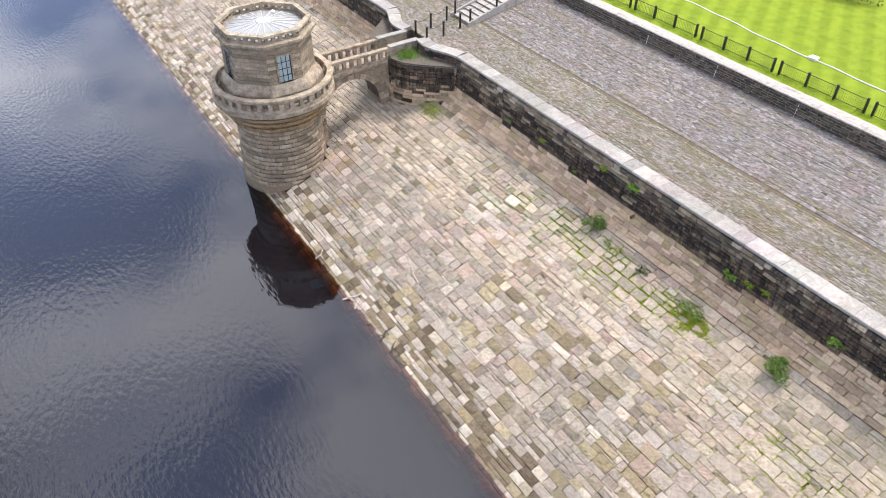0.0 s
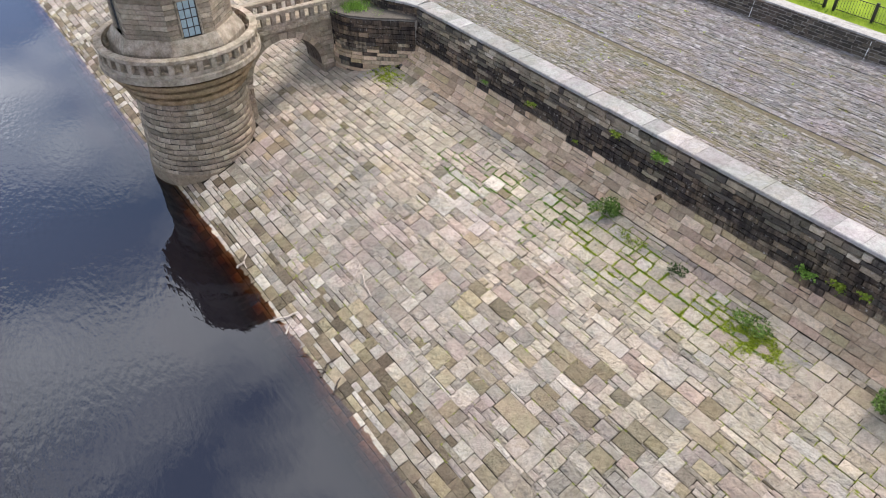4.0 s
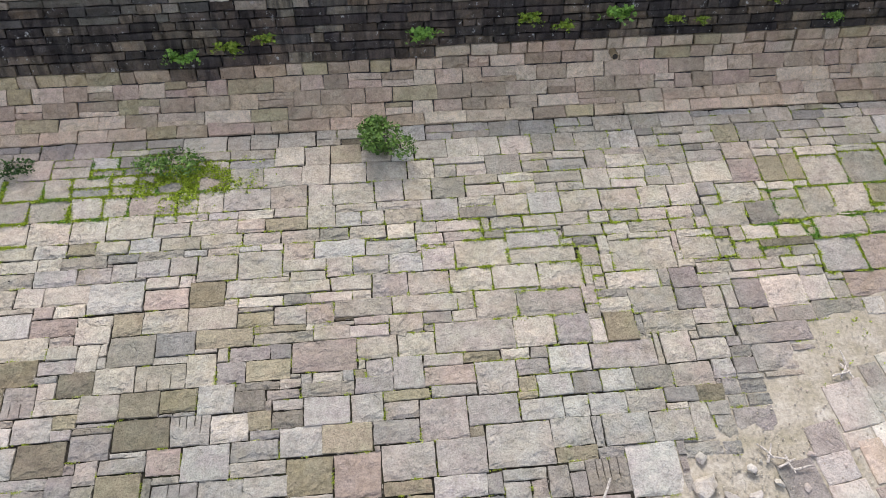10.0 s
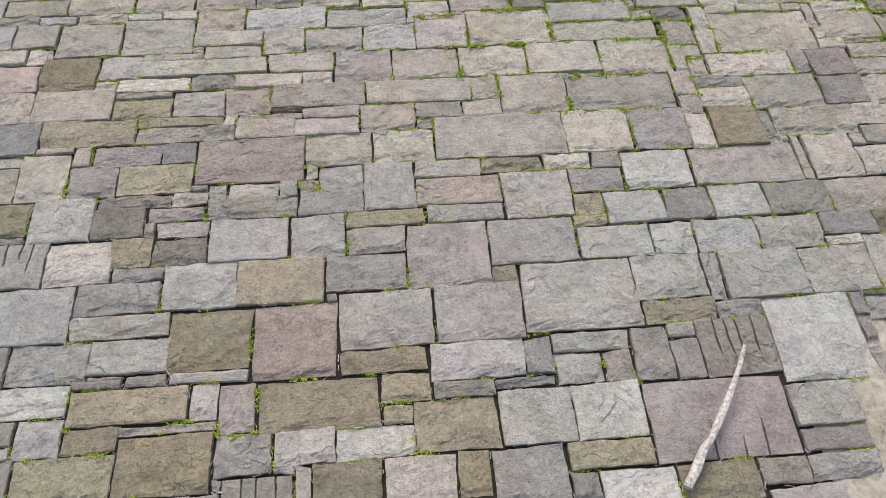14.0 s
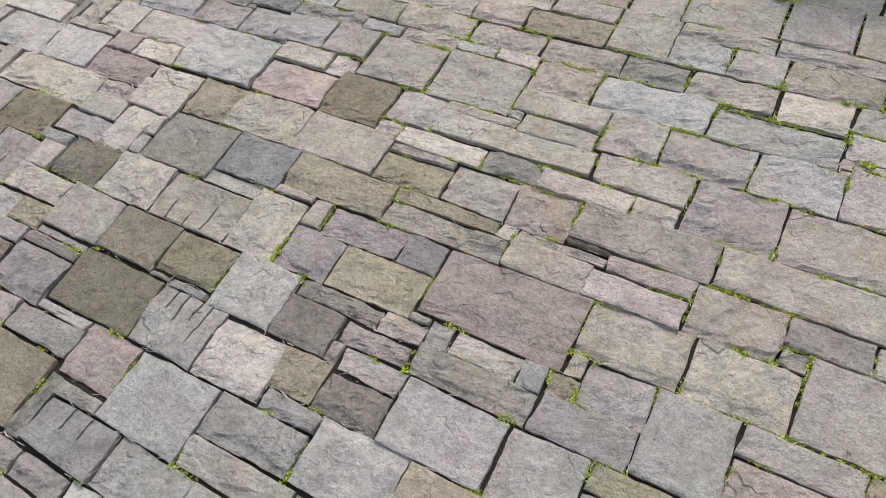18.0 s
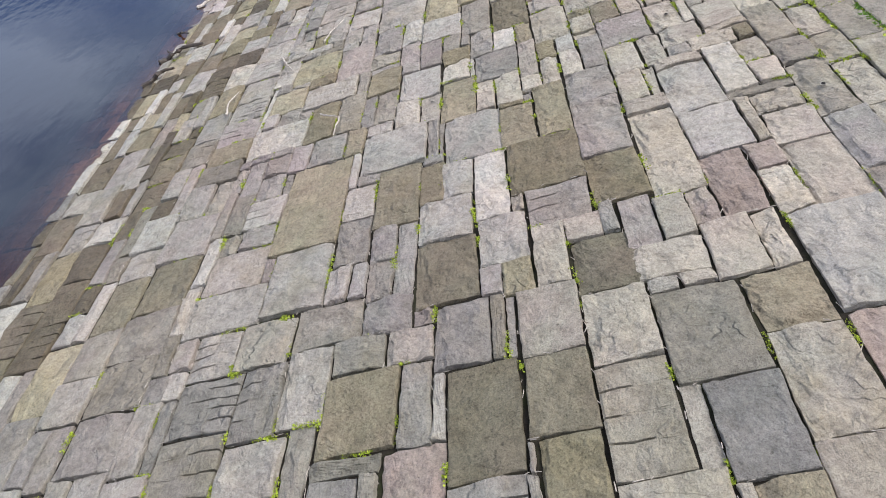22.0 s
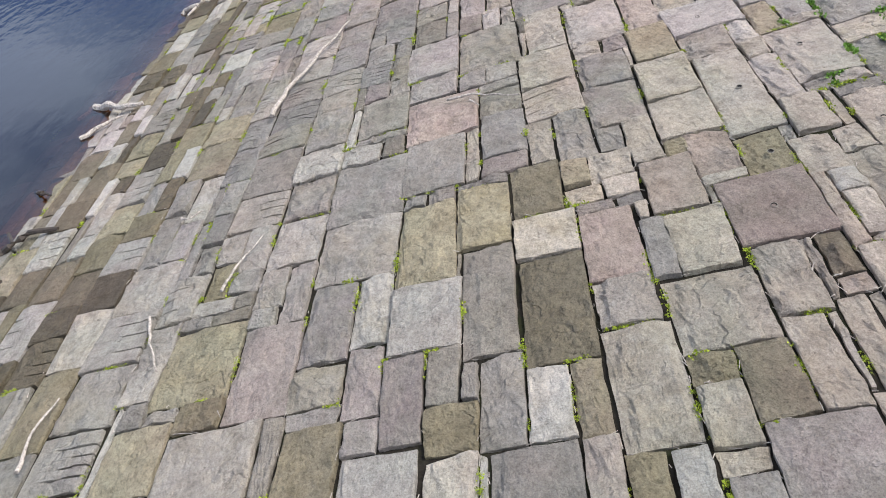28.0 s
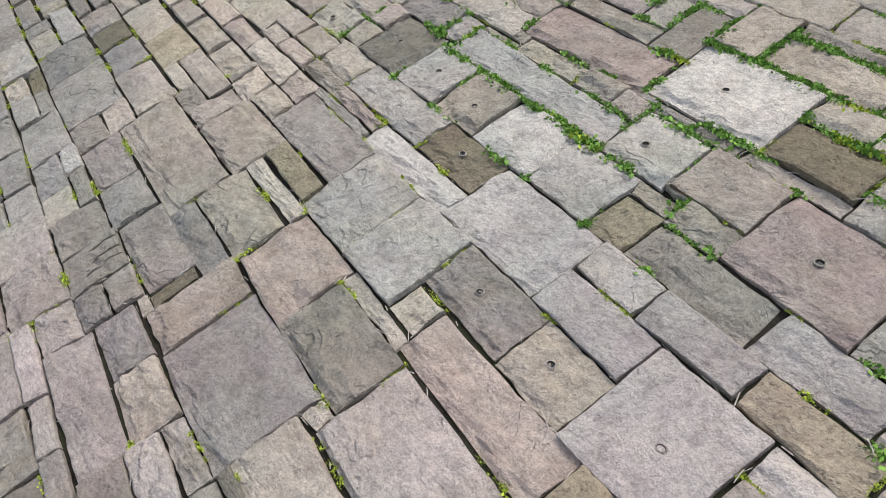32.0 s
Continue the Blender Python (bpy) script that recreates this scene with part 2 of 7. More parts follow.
    lr_ = ramp(nt, [(0.335, (0, 0, 0)), (0.345, (1, 1, 1))])
    nt.links.new(ledge, lr_.inputs["Fac"])
    h = math_n(nt, "ADD", h, math_n(nt, "MULTIPLY", lr_.outputs["Color"], 0.2))
    h = math_n(nt, "ADD", h, math_n(nt, "MULTIPLY", pock.outputs["Color"], 0.12))
    if peck:
        mq = nt.nodes.new("ShaderNodeMapping")
        mq.inputs["Scale"].default_value = (26.0, 44.0, 26.0)
        nt.links.new(rot.outputs["Vector"], mq.inputs["Vector"])
        pk = own_noise(nt, geo, rnd, 1.0, 4.0, 0.6, mq.outputs["Vector"])
        pkr = ramp(nt, [(0.34, (0.42, 0.41, 0.39)), (0.43, (1, 1, 1))])
        nt.links.new(pk, pkr.inputs["Fac"])
        col = mixc(nt, peck, col, pkr.outputs["Color"], "MULTIPLY")
        h = math_n(nt, "ADD", h, math_n(nt, "MULTIPLY", pkr.outputs["Color"], 0.22))
    nt.links.new(col, bsdf.inputs["Base Color"])
    bump(nt, bsdf, h, relief, 0.085)
    return mat


MID_TONES = [(0, (0.353, 0.326, 0.293)), (0.16, (0.406, 0.371, 0.331)), (0.3, (0.328, 0.305, 0.277)),
             (0.42, (0.437, 0.401, 0.359)), (0.55, (0.376, 0.335, 0.302)), (0.66, (0.339, 0.312, 0.264)),
             (0.76, (0.292, 0.266, 0.222)), (0.85, (0.378, 0.330, 0.295)), (0.89, (0.462, 0.425, 0.382)),
             (0.96, (0.309, 0.292, 0.269))]
LIGHT_TONES = [(0, (0.484, 0.436, 0.365)), (0.2, (0.521, 0.468, 0.393)), (0.38, (0.444, 0.400, 0.340)),
               (0.52, (0.501, 0.440, 0.369)), (0.66, (0.462, 0.414, 0.339)), (0.78, (0.402, 0.363, 0.306)),
               (0.86, (0.545, 0.489, 0.412)), (0.94, (0.473, 0.405, 0.342))]
DARK_TONES = [(0, (0.286, 0.248, 0.170)), (0.3, (0.352, 0.312, 0.218)), (0.6, (0.255, 0.226, 0.164)),
              (0.8, (0.390, 0.342, 0.244))]
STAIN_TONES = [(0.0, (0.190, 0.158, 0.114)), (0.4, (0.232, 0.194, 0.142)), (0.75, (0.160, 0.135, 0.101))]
PALE_TONES = [(0, (0.483, 0.455, 0.411)), (0.3, (0.533, 0.501, 0.453)), (0.6, (0.432, 0.405, 0.365)),
              (0.85, (0.453, 0.410, 0.352))]
BAND_TONES = [(0, (0.596, 0.461, 0.331)), (0.2, (0.694, 0.556, 0.410)), (0.4, (0.496, 0.388, 0.280)),
              (0.55, (0.744, 0.607, 0.458)), (0.72, (0.545, 0.454, 0.285)), (0.86, (0.628, 0.478, 0.365))]
WALL_TONES = [(0, (0.076, 0.065, 0.059)), (0.22, (0.129, 0.106, 0.088)), (0.42, (0.061, 0.052, 0.049)),
              (0.6, (0.175, 0.139, 0.105)), (0.78, (0.101, 0.082, 0.068)), (0.94, (0.252, 0.202, 0.150))]
TOP_TONES = [(0, (0.297, 0.262, 0.204)), (0.3, (0.177, 0.161, 0.132)), (0.55, (0.381, 0.332, 0.254)),
             (0.75, (0.116, 0.107, 0.097)), (0.92, (0.591, 0.537, 0.448))]
SETT_TONES = [(0, (0.275, 0.270, 0.284)), (0.25, (0.313, 0.308, 0.325)), (0.5, (0.241, 0.236, 0.249)),
              (0.66, (0.366, 0.362, 0.382)), (0.84, (0.279, 0.265, 0.262)), (0.93, (0.207, 0.199, 0.205))]
TOWER_TONES = [(0, (0.351, 0.302, 0.238)), (0.3, (0.416, 0.362, 0.287)), (0.55, (0.293, 0.253, 0.202)),
               (0.8, (0.474, 0.415, 0.333))]
M_MID, M_MID_J = stone_mat("sandstone", MID_TONES, False), stone_mat("sandstone_joined", MID_TONES, True)
M_LIGHT, M_LIGHT_J = stone_mat("clean_sandstone", LIGHT_TONES, False), stone_mat("clean_sandstone_joined", LIGHT_TONES, True)
M_DARK, M_DARK_J = stone_mat("olive_stone", DARK_TONES, False, peck=0.5), stone_mat("olive_stone_joined", DARK_TONES, True, peck=0.5)
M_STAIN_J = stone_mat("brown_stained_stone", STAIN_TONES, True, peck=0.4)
M_PALE, M_PALE_J = stone_mat("pale_stone", PALE_TONES, False, 0.2), stone_mat("pale_stone_joined", PALE_TONES, True, 0.2)
M_BAND, M_BAND_J = stone_mat("brown_stone", BAND_TONES, False), stone_mat("brown_stone_joined", BAND_TONES, True)
M_WALL, M_WALL_J = (stone_mat("blackened_stone", WALL_TONES, False, 0.6, 0.6, 0.85, streak=0.8),
                    stone_mat("blackened_stone_joined", WALL_TONES, True, 0.6, 0.6, 0.85, streak=0.8))
M_TOP = stone_mat("wall_head_stone", TOP_TONES, False, 0.6, 0.6, 0.4, streak=0.9)
M_SETT_J = stone_mat("sett_stone", SETT_TONES, True, 0.5, 0.9, 0.0, 0.9, 0.6)
SETT_LOW_TONES = [(0, (0.289, 0.283, 0.270)), (0.25, (0.323, 0.315, 0.308)), (0.5, (0.235, 0.230, 0.200)),
                  (0.68, (0.363, 0.355, 0.351)), (0.86, (0.250, 0.240, 0.189))]
M_SETT_LOW_J = stone_mat("mossy_sett_stone", SETT_LOW_TONES, True, 0.5, 0.9, 0.0, 0.9, 0.7)
M_TOWER = stone_mat("tower_stone", TOWER_TONES, False, 0.55, 0.5)
M_ASHLAR = stone_mat("ashlar", [(0.0, (0.45, 0.405, 0.34)), (0.5, (0.40, 0.36, 0.30))], False, 0.95, 0.6, 0.0, 0.85, 0.2)
M_COPE = stone_mat("coping_stone", [(0.0, (0.36, 0.368, 0.37)), (0.4, (0.39, 0.396, 0.398)), (0.75, (0.33, 0.337, 0.338))],
                   False, 0.35, 0.45, 0.0, 0.85, 0.0, 0.5)
M_UPPER_J = stone_mat("brown_walling_joined", [(0.0, (0.10, 0.088, 0.075)), (0.3, (0.135, 0.118, 0.098)),
                                               (0.6, (0.075, 0.068, 0.06)), (0.85, (0.165, 0.145, 0.118))], True, 0.5)
M_PINK = stone_mat("pink_stone", [(0.0, (0.40, 0.327, 0.285)), (0.5, (0.42, 0.345, 0.295))], False)


def soil_mat(name, a, b, c, scale=6.0):
    mat, nt, bsdf, geo = begin(name, 0.95, 0.1)
    n1, n2 = noise_n(nt, geo, scale, 6.0, 0.65), noise_n(nt, geo, scale * 9, 4.0, 0.7)
    r = ramp(nt, [(0.3, a), (0.5, b), (0.7, c)])
    nt.links.new(n1, r.inputs["Fac"])
    r2 = ramp(nt, [(0.3, (0.6, 0.6, 0.6)), (0.6, (1.1, 1.1, 1.1))])
    nt.links.new(n2, r2.inputs["Fac"])
    nt.links.new(mixc(nt, 0.8, r.outputs["Color"], r2.outputs["Color"], "MULTIPLY"), bsdf.inputs["Base Color"])
    bump(nt, bsdf, math_n(nt, "ADD", n1, n2), 0.7, 0.03)
    return mat


M_JOINT = soil_mat("joint_soil", (0.020, 0.017, 0.014), (0.030, 0.026, 0.020), (0.030, 0.034, 0.015), 3.0)
M_BERM_SOIL = soil_mat("berm_grit", (0.10, 0.088, 0.062), (0.15, 0.132, 0.098), (0.115, 0.112, 0.06), 2.0)
M_MORTAR = soil_mat("dark_mortar", (0.09, 0.082, 0.072), (0.13, 0.12, 0.105), (0.07, 0.064, 0.055), 5.0)
M_WALL_MORTAR = soil_mat("limy_mortar", (0.05, 0.046, 0.042), (0.12, 0.11, 0.098), (0.30, 0.285, 0.26), 1.7)
M_PALE_MORTAR = soil_mat("pale_mortar", (0.26, 0.245, 0.215), (0.32, 0.30, 0.265), (0.20, 0.185, 0.155), 5.0)
M_SAND = soil_mat("silt", (0.265, 0.235, 0.16), (0.36, 0.318, 0.25), (0.45, 0.405, 0.34), 1.6)
M_RENDER = soil_mat("weathered_mortar", (0.29, 0.285, 0.275), (0.40, 0.395, 0.38), (0.21, 0.205, 0.19), 2.5)


# ---- mesh helpers ----
def mesh_ob(name, verts, faces, mats, parent=None, label="", mat_ids=None, smooth=False):
    me = bpy.data.meshes.new(name)
    me.from_pydata([tuple(v) for v in verts], [], [tuple(f) for f in faces])
    for m in mats if isinstance(mats, (list, tuple)) else [mats]:
        me.materials.append(m)
    if mat_ids is not None:
        me.polygons.foreach_set("material_index", mat_ids)
    if smooth:
        me.polygons.foreach_set("use_smooth", [True] * len(me.polygons))
    me.update()
    ob = new(name, me)
    if parent:
        ob.parent = parent
    if label:
        ob["label"] = label
    return ob


def part(name, bm, material, parent, label="", smooth=False):
    me = bpy.data.meshes.new(name)
    if smooth:
        for f in bm.faces:
            f.smooth = True
    bm.to_mesh(me)
    bm.free()
    me.materials.append(material)
    ob = new(name, me)
    ob.parent = parent
    if label:
        ob["label"] = label
    return ob


def empty(name, label, category, group="", kind="", at=(0, 0, 0)):
    ob = new(name)
    ob.location = at
    ob.empty_display_size = 0.2
    return tagged(ob, label, category, group, kind)


def box(bm, x0, x1, y0, y1, z0, z1, bevel=0.0):
    geom = bmesh.ops.create_cube(bm, size=1.0)["verts"]
    bmesh.ops.transform(bm, matrix=Matrix.Translation(((x0 + x1) / 2, (y0 + y1) / 2, (z0 + z1) / 2))
                        @ Matrix.Diagonal((x1 - x0, y1 - y0, z1 - z0, 1)), verts=geom)
    if bevel:
        edges = list({e for v in geom for e in v.link_edges})
        bmesh.ops.bevel(bm, geom=edges, offset=bevel, segments=1, affect="EDGES", profile=0.5)


class Heap:
    """Many loose pieces gathered into one mesh."""

    def __init__(self):
        self.v, self.f = [], []

    def add(self, verts, faces):
        k = len(self.v)
        self.v.extend(verts)
        self.f.extend(tuple(i + k for i in f) for f in faces)


rng = random.Random(7)
SLOPE = radians(18.81)
CS, SS = math.cos(SLOPE), math.sin(SLOPE)
WATER_Z = -0.15


def on_slope(x, v, h=0.0):
    """A place on the pitched face: x along the shore, v up the face, h off it."""
    return Vector((x, v * CS - h * SS, v * SS + h * CS))


def block(corners, rise, depth, place, n=4, rough=0.012, notch=None, tilt=(0.0, 0.0), r=rng, chip=0.5, cols=5, rows=4):
    """A hewn block on a four-cornered plot (plan corners in order): riven top, broken arrises. Returns verts and faces."""
    a, b, c, d = corners
    wide, high = max(0.05, abs(b[0] - a[0])), max(0.05, abs(d[1] - a[1]))
    arris = r.uniform(0.010, 0.022)

    def ticks(count, length):
        e = min(0.2, arris / length)
        inner = [(i + r.uniform(-0.28, 0.28)) / (count - 3) for i in range(1, count - 3)]
        return [0.0, e] + [e + (1 - 2 * e) * k for k in inner] + [1.0 - e, 1.0]

    us, vs = ticks(max(4, cols), wide), ticks(max(4, rows), high)
    if rows >= 10 and high > 0.24:
        # closer lines where the lower edge breaks away
        vs = sorted([0.0, arris / high] + [d / high for d in (0.035, 0.06, 0.085, 0.115)] + [k for k in vs if k * high > 0.14])
    slots = []
    if notch:
        lo, count = notch
        half = 0.0065 / wide
        vs = [0.0, arris / high, 0.3, 0.5, 0.62, 0.72, 0.8, 0.96, 1.0]
        us = [0.0, arris / wide]
        for k in range(count):
            m = 0.14 + 0.72 * (k + 0.5 + r.uniform(-0.15, 0.15)) / count
            us += [m - half * 1.5, m - half, m + half, m + half * 1.5]
            slots.append((m, half * 1.2, r.choice((0.5, 0.62, 0.62, 0.72)), r.choice((0.97, 1.1, 1.1))))
        us += [1.0 - arris / wide, 1.0]
        flip = r.random() < 0.35
    verts, faces = [], []
    nu, nv = len(us), len(vs)
    seed = r.uniform(0, 900)
    riven = r.random() < chip
    # how far each side is broken back, and how deep
    broken = [(r.uniform(0.04, 0.12), r.uniform(0.018, 0.036)) if riven and r.random() < p else (r.uniform(0.002, 0.014), r.uniform(0.003, 0.009))
              for p in (0.9, 0.3, 0.3, 0.25)]
    swell = r.uniform(0.5, 1.4) * rough * (1.5 if riven else 0.8)
    flat = []
    for j, v in enumerate(vs):
        for i, u in enumerate(us):
            x = (a[0] * (1 - u) + b[0] * u) * (1 - v) + (d[0] * (1 - u) + c[0] * u) * v
            y = (a[1] * (1 - u) + b[1] * u) * (1 - v) + (d[1] * (1 - u) + c[1] * u) * v
            rim = i in (0, nu - 1) or j in (0, nv - 1)
            if not rim and not notch:
                x += r.uniform(-0.18, 0.18) * wide / nu
                y += r.uniform(-0.18, 0.18) * high / nv
            p = Vector((x * 4.2, y * 4.2, seed))
            h = rise + tilt[0] * (u - 0.5) + tilt[1] * (v - 0.5) + swell * noise.noise(p) + 0.5 * swell * noise.noise(p * 2.7) + r.uniform(-0.25, 0.25) * rough
            if riven and noise.noise(Vector((x * 2.6, y * 2.6, seed + 31))) > 0.12:
                h -= 0.9 * rough
            for e, dist in enumerate((v * high, (1 - u) * wide, (1 - v) * high, u * wide)):
                back, deep = broken[e]
                back *= 1.0 + 1.1 * noise.noise(Vector((x * 7, y * 7, seed + 7 * e)))
                if back > dist:
                    h -= deep * (1 - dist / back) ** 0.4
            if rim:
                x += 0.010 * noise.noise(Vector((x * 13, y * 13, seed + 3))) + 0.010 * noise.noise(Vector((x * 5, y * 5, seed + 5)))
                y += 0.010 * noise.noise(Vector((x * 13, y * 13, seed + 17))) + 0.010 * noise.noise(Vector((x * 5, y * 5, seed + 23)))
                h -= 0.18 * arris * r.uniform(0.3, 1.3)
            h = max(h, rise - 0.033)
            flat.append((x, y))
            if notch:
                w = 1 - v if flip else v
                if any(abs(u - m) < hw and lo_ <= w <= hi_ for m, hw, lo_, hi_ in slots):
                    h -= 0.045
            verts.append(place(x, y, h))
    for j in range(nv - 1):
        for i in range(nu - 1):
            k = j * nu + i
            faces.append((k, k + 1, k + nu + 1, k + nu))
    ring = list(range(nu)) + [nu - 1 + j * nu for j in range(1, nv)] + [(nv - 1) * nu + i for i in range(nu - 2, -1, -1)] \
        + [j * nu for j in range(nv - 2, 0, -1)]
    base = len(verts)
    for k in ring:
        verts.append(place(*flat[k], rise - depth))
    m = len(ring)
    for k in range(m):
        q = (k + 1) % m
        faces.append((ring[q], ring[k], base + k, base + q))
    return verts, faces


# ---- ground, water, walls: the large structure ----
WALL_FOOT = (12.88, 4.96)          # y, z of the lower wall's face
BAND = [(11.93, 4.06), (12.45, 4.41), (12.86, 4.98)]       # steep courses at its foot
BERM = [(14.03, 7.22), (22.56, 8.62)]
X_FAR, X_END = -78.0, 16.05


def strip(name, xs, profile, mat, label="", category="", kind="structure", wave=0.0):
    verts, faces = [], []
    n = len(profile)
    for i, x in enumerate(xs):
        for y, z in profile:
            verts.append((x, y + wave * noise.noise(Vector((x * 0.7, y, 3.0))), z + wave * noise.noise(Vector((x * 0.9, y * 2, 9.0)))))
        if i:
            for k in range(n - 1):
                a = (i - 1) * n + k
                faces.append((a, a + n, a + n + 1, a + 1))
    ob = mesh_ob(name, verts, faces, mat)
    return tagged(ob, label, category, "", kind)


xs_long = [X_FAR + i * 1.0 for i in range(int(X_END + 16 - X_FAR))]


def water_mat():
    mat, nt, bsdf, geo = begin("peaty_water", 0.04, 0.5)
    nt.nodes.remove(bsdf)
    out = nt.nodes["Material Output"]
    sep = nt.nodes.new("ShaderNodeSeparateXYZ")
    nt.links.new(geo.outputs["Position"], sep.inputs[0])
    edge = noise_n(nt, geo, 0.8, 4.0, 0.6)
    deep = math_n(nt, "MULTIPLY", math_n(nt, "ADD", sep.outputs["Y"], 0.40), -0.62)
    deep = math_n(nt, "ADD", deep, math_n(nt, "MULTIPLY", math_n(nt, "SUBTRACT", edge, 0.5), 0.5), True)
    clear = node(nt, "ShaderNodeBsdfTransparent")
    tint = ramp(nt, [(0.0, (0.62, 0.42, 0.27)), (0.35, (0.30, 0.11, 0.045)), (0.8, (0.05, 0.012, 0.004))])
    nt.links.new(deep, tint.inputs["Fac"])
    nt.links.new(tint.outputs["Color"], clear.inputs["Color"])
    body = node(nt, "ShaderNodeBsdfDiffuse", Color=(0.006, 0.005, 0.007, 1))
    under = nt.nodes.new("ShaderNodeMixShader")
    dr = ramp(nt, [(0.2, (0, 0, 0)), (1.0, (1, 1, 1))])
    nt.links.new(deep, dr.inputs["Fac"])
    nt.links.new(dr.outputs["Color"], under.inputs[0])
    nt.links.new(clear.outputs[0], under.inputs[1])
    nt.links.new(body.outputs[0], under.inputs[2])
    gloss = node(nt, "ShaderNodeBsdfGlossy", Roughness=0.012, Color=(0.76, 0.86, 1.0, 1))
    r1 = noise_n(nt, geo, 1.0, 3.0, 0.55, (0.9, 2.4, 1.0))
    r2 = noise_n(nt, geo, 1.0, 2.0, 0.5, (2.0, 4.6, 1.0))
    patch = noise_n(nt, geo, 0.11, 2.0, 0.5)
    pr = ramp(nt, [(0.40, (0.10, 0.10, 0.10)), (0.62, (1, 1, 1))])
    # calm in the lee of the bank, ruffled further out
    lee = math_n(nt, "MULTIPLY", math_n(nt, "ADD", sep.outputs["Y"], 6.0), -0.02)
    nt.links.new(math_n(nt, "ADD", patch, lee), pr.inputs["Fac"])
    h = math_n(nt, "ADD", math_n(nt, "MULTIPLY", r1, 0.2), math_n(nt, "MULTIPLY", math_n(nt, "MULTIPLY", r2, 1.3), pr.outputs["Color"]))
    b = node(nt, "ShaderNodeBump", Strength=0.24, Distance=0.06)
    nt.links.new(h, b.inputs["Height"])
    nt.links.new(b.outputs["Normal"], gloss.inputs["Normal"])
    fr = node(nt, "ShaderNodeFresnel", IOR=1.7)
    nt.links.new(b.outputs["Normal"], fr.inputs["Normal"])
    mx = nt.nodes.new("ShaderNodeMixShader")
    nt.links.new(fr.outputs[0], mx.inputs[0])
    nt.links.new(under.outputs[0], mx.inputs[1])
    nt.links.new(gloss.outputs[0], mx.inputs[2])
    nt.links.new(mx.outputs[0], out.inputs["Surface"])
    return mat


M_WATER = water_mat()
tagged(mesh_ob("water", [(-2500, -2600, WATER_Z), (2500, -2600, WATER_Z), (2500, 0.3, WATER_Z), (-2500, 0.3, WATER_Z)],
               [(0, 1, 2, 3)], M_WATER), "dark peaty reservoir water reflecting a cloudy sky", "water", "", "structure")


def grass_ground_mat():
    mat, nt, bsdf, geo = begin("mown_lawn", 0.9, 0.15)
    sep = nt.nodes.new("ShaderNodeSeparateXYZ")
    nt.links.new(geo.outputs["Position"], sep.inputs[0])
    lean = math_n(nt, "ADD", math_n(nt, "MULTIPLY", sep.outputs["X"], 0.93), math_n(nt, "MULTIPLY", sep.outputs["Y"], 0.55))
    wav = math_n(nt, "SINE", math_n(nt, "MULTIPLY", lean, 4.4))
    r = ramp(nt, [(0.2, (0.150, 0.225, 0.016)), (0.8, (0.190, 0.275, 0.022))])
    nt.links.new(math_n(nt, "ADD", math_n(nt, "MULTIPLY", wav, 0.5), 0.5), r.inputs["Fac"])
    n1, n2 = noise_n(nt, geo, 1.4, 5.0, 0.6), noise_n(nt, geo, 40.0, 4.0, 0.7)
    r2 = ramp(nt, [(0.3, (0.7, 0.74, 0.6)), (0.6, (1.1, 1.08, 1.0))])
    nt.links.new(n1, r2.inputs["Fac"])
    r3 = ramp(nt, [(0.3, (0.5, 0.55, 0.5)), (0.6, (1.2, 1.2, 1.2))])
    nt.links.new(n2, r3.inputs["Fac"])
    c = mixc(nt, 0.7, r.outputs["Color"], r2.outputs["Color"], "MULTIPLY")
    nt.links.new(mixc(nt, 0.7, c, r3.outputs["Color"], "MULTIPLY"), bsdf.inputs["Base Color"])
    bump(nt, bsdf, n2, 0.8, 0.04)
    return mat


M_LAWN = grass_ground_mat()
# one sheet of ground: lake bed, pitched face, berm, lawn, and on to the horizon
ground_profile = [(-2600, -6.0), (-30, -6.0), (-12, -4.4), (11.95, 3.95), (12.4, 4.2), (13.05, 4.9), (13.4, 7.0), (22.65, 8.5), (22.9, 9.0), (24.3, 9.06),
                  (40, 9.1), (2600, 9.1)]
g_xs = [-2500, -300, -80, -40, 0, 17.0, 40, 300, 2500]
ground = strip("ground", g_xs, [(y, z - 0.12) for y, z in ground_profile], [M_JOINT, M_LAWN], "dark soil under the stone facing, lawn behind",
               "ground")
for poly in ground.data.polygons:
    poly.material_index = 1 if poly.center.y > 23.6 else 0
lawn = strip("lawn", [-120 + 4 * i for i in range(60)], [(24.3, 9.1), (27, 9.12), (33, 9.16), (45, 9.12), (90, 9.05)], M_LAWN,
             "bright green mown lawn with faint mowing stripes", "lawn")

face = strip("embankment_face", xs_long, [(-14 * CS, -14 * SS - 0.056), (11.98, 11.98 * SS / CS - 0.056), (12.46, 4.30), (12.95, 4.92)], M_JOINT,
             "sloping reservoir embankment faced with coursed sandstone blocks", "embankment")


bedding = strip("mortar_bedding", [x for x in xs_long if x > -27.2], [(11.975, 4.015), (12.495, 4.365), (12.925, 4.97)], M_WALL_MORTAR, "grey mortar bedding of the wall's foot courses", "wall")


def wall_core(name, profile, x0, x1, mat, label):
    verts, faces = [], []
    n = len(profile)
    for x in (x0, x1):
        verts += [(x, y, z) for y, z in profile]
    for k in range(n):
        q = (k + 1) % n
        faces.append((k, q, n + q, n + k))
    faces += [tuple(range(n))[::-1], tuple(range(n, 2 * n))]
    return tagged(mesh_ob(name, verts, faces, mat), label, "wall", "", "structure")


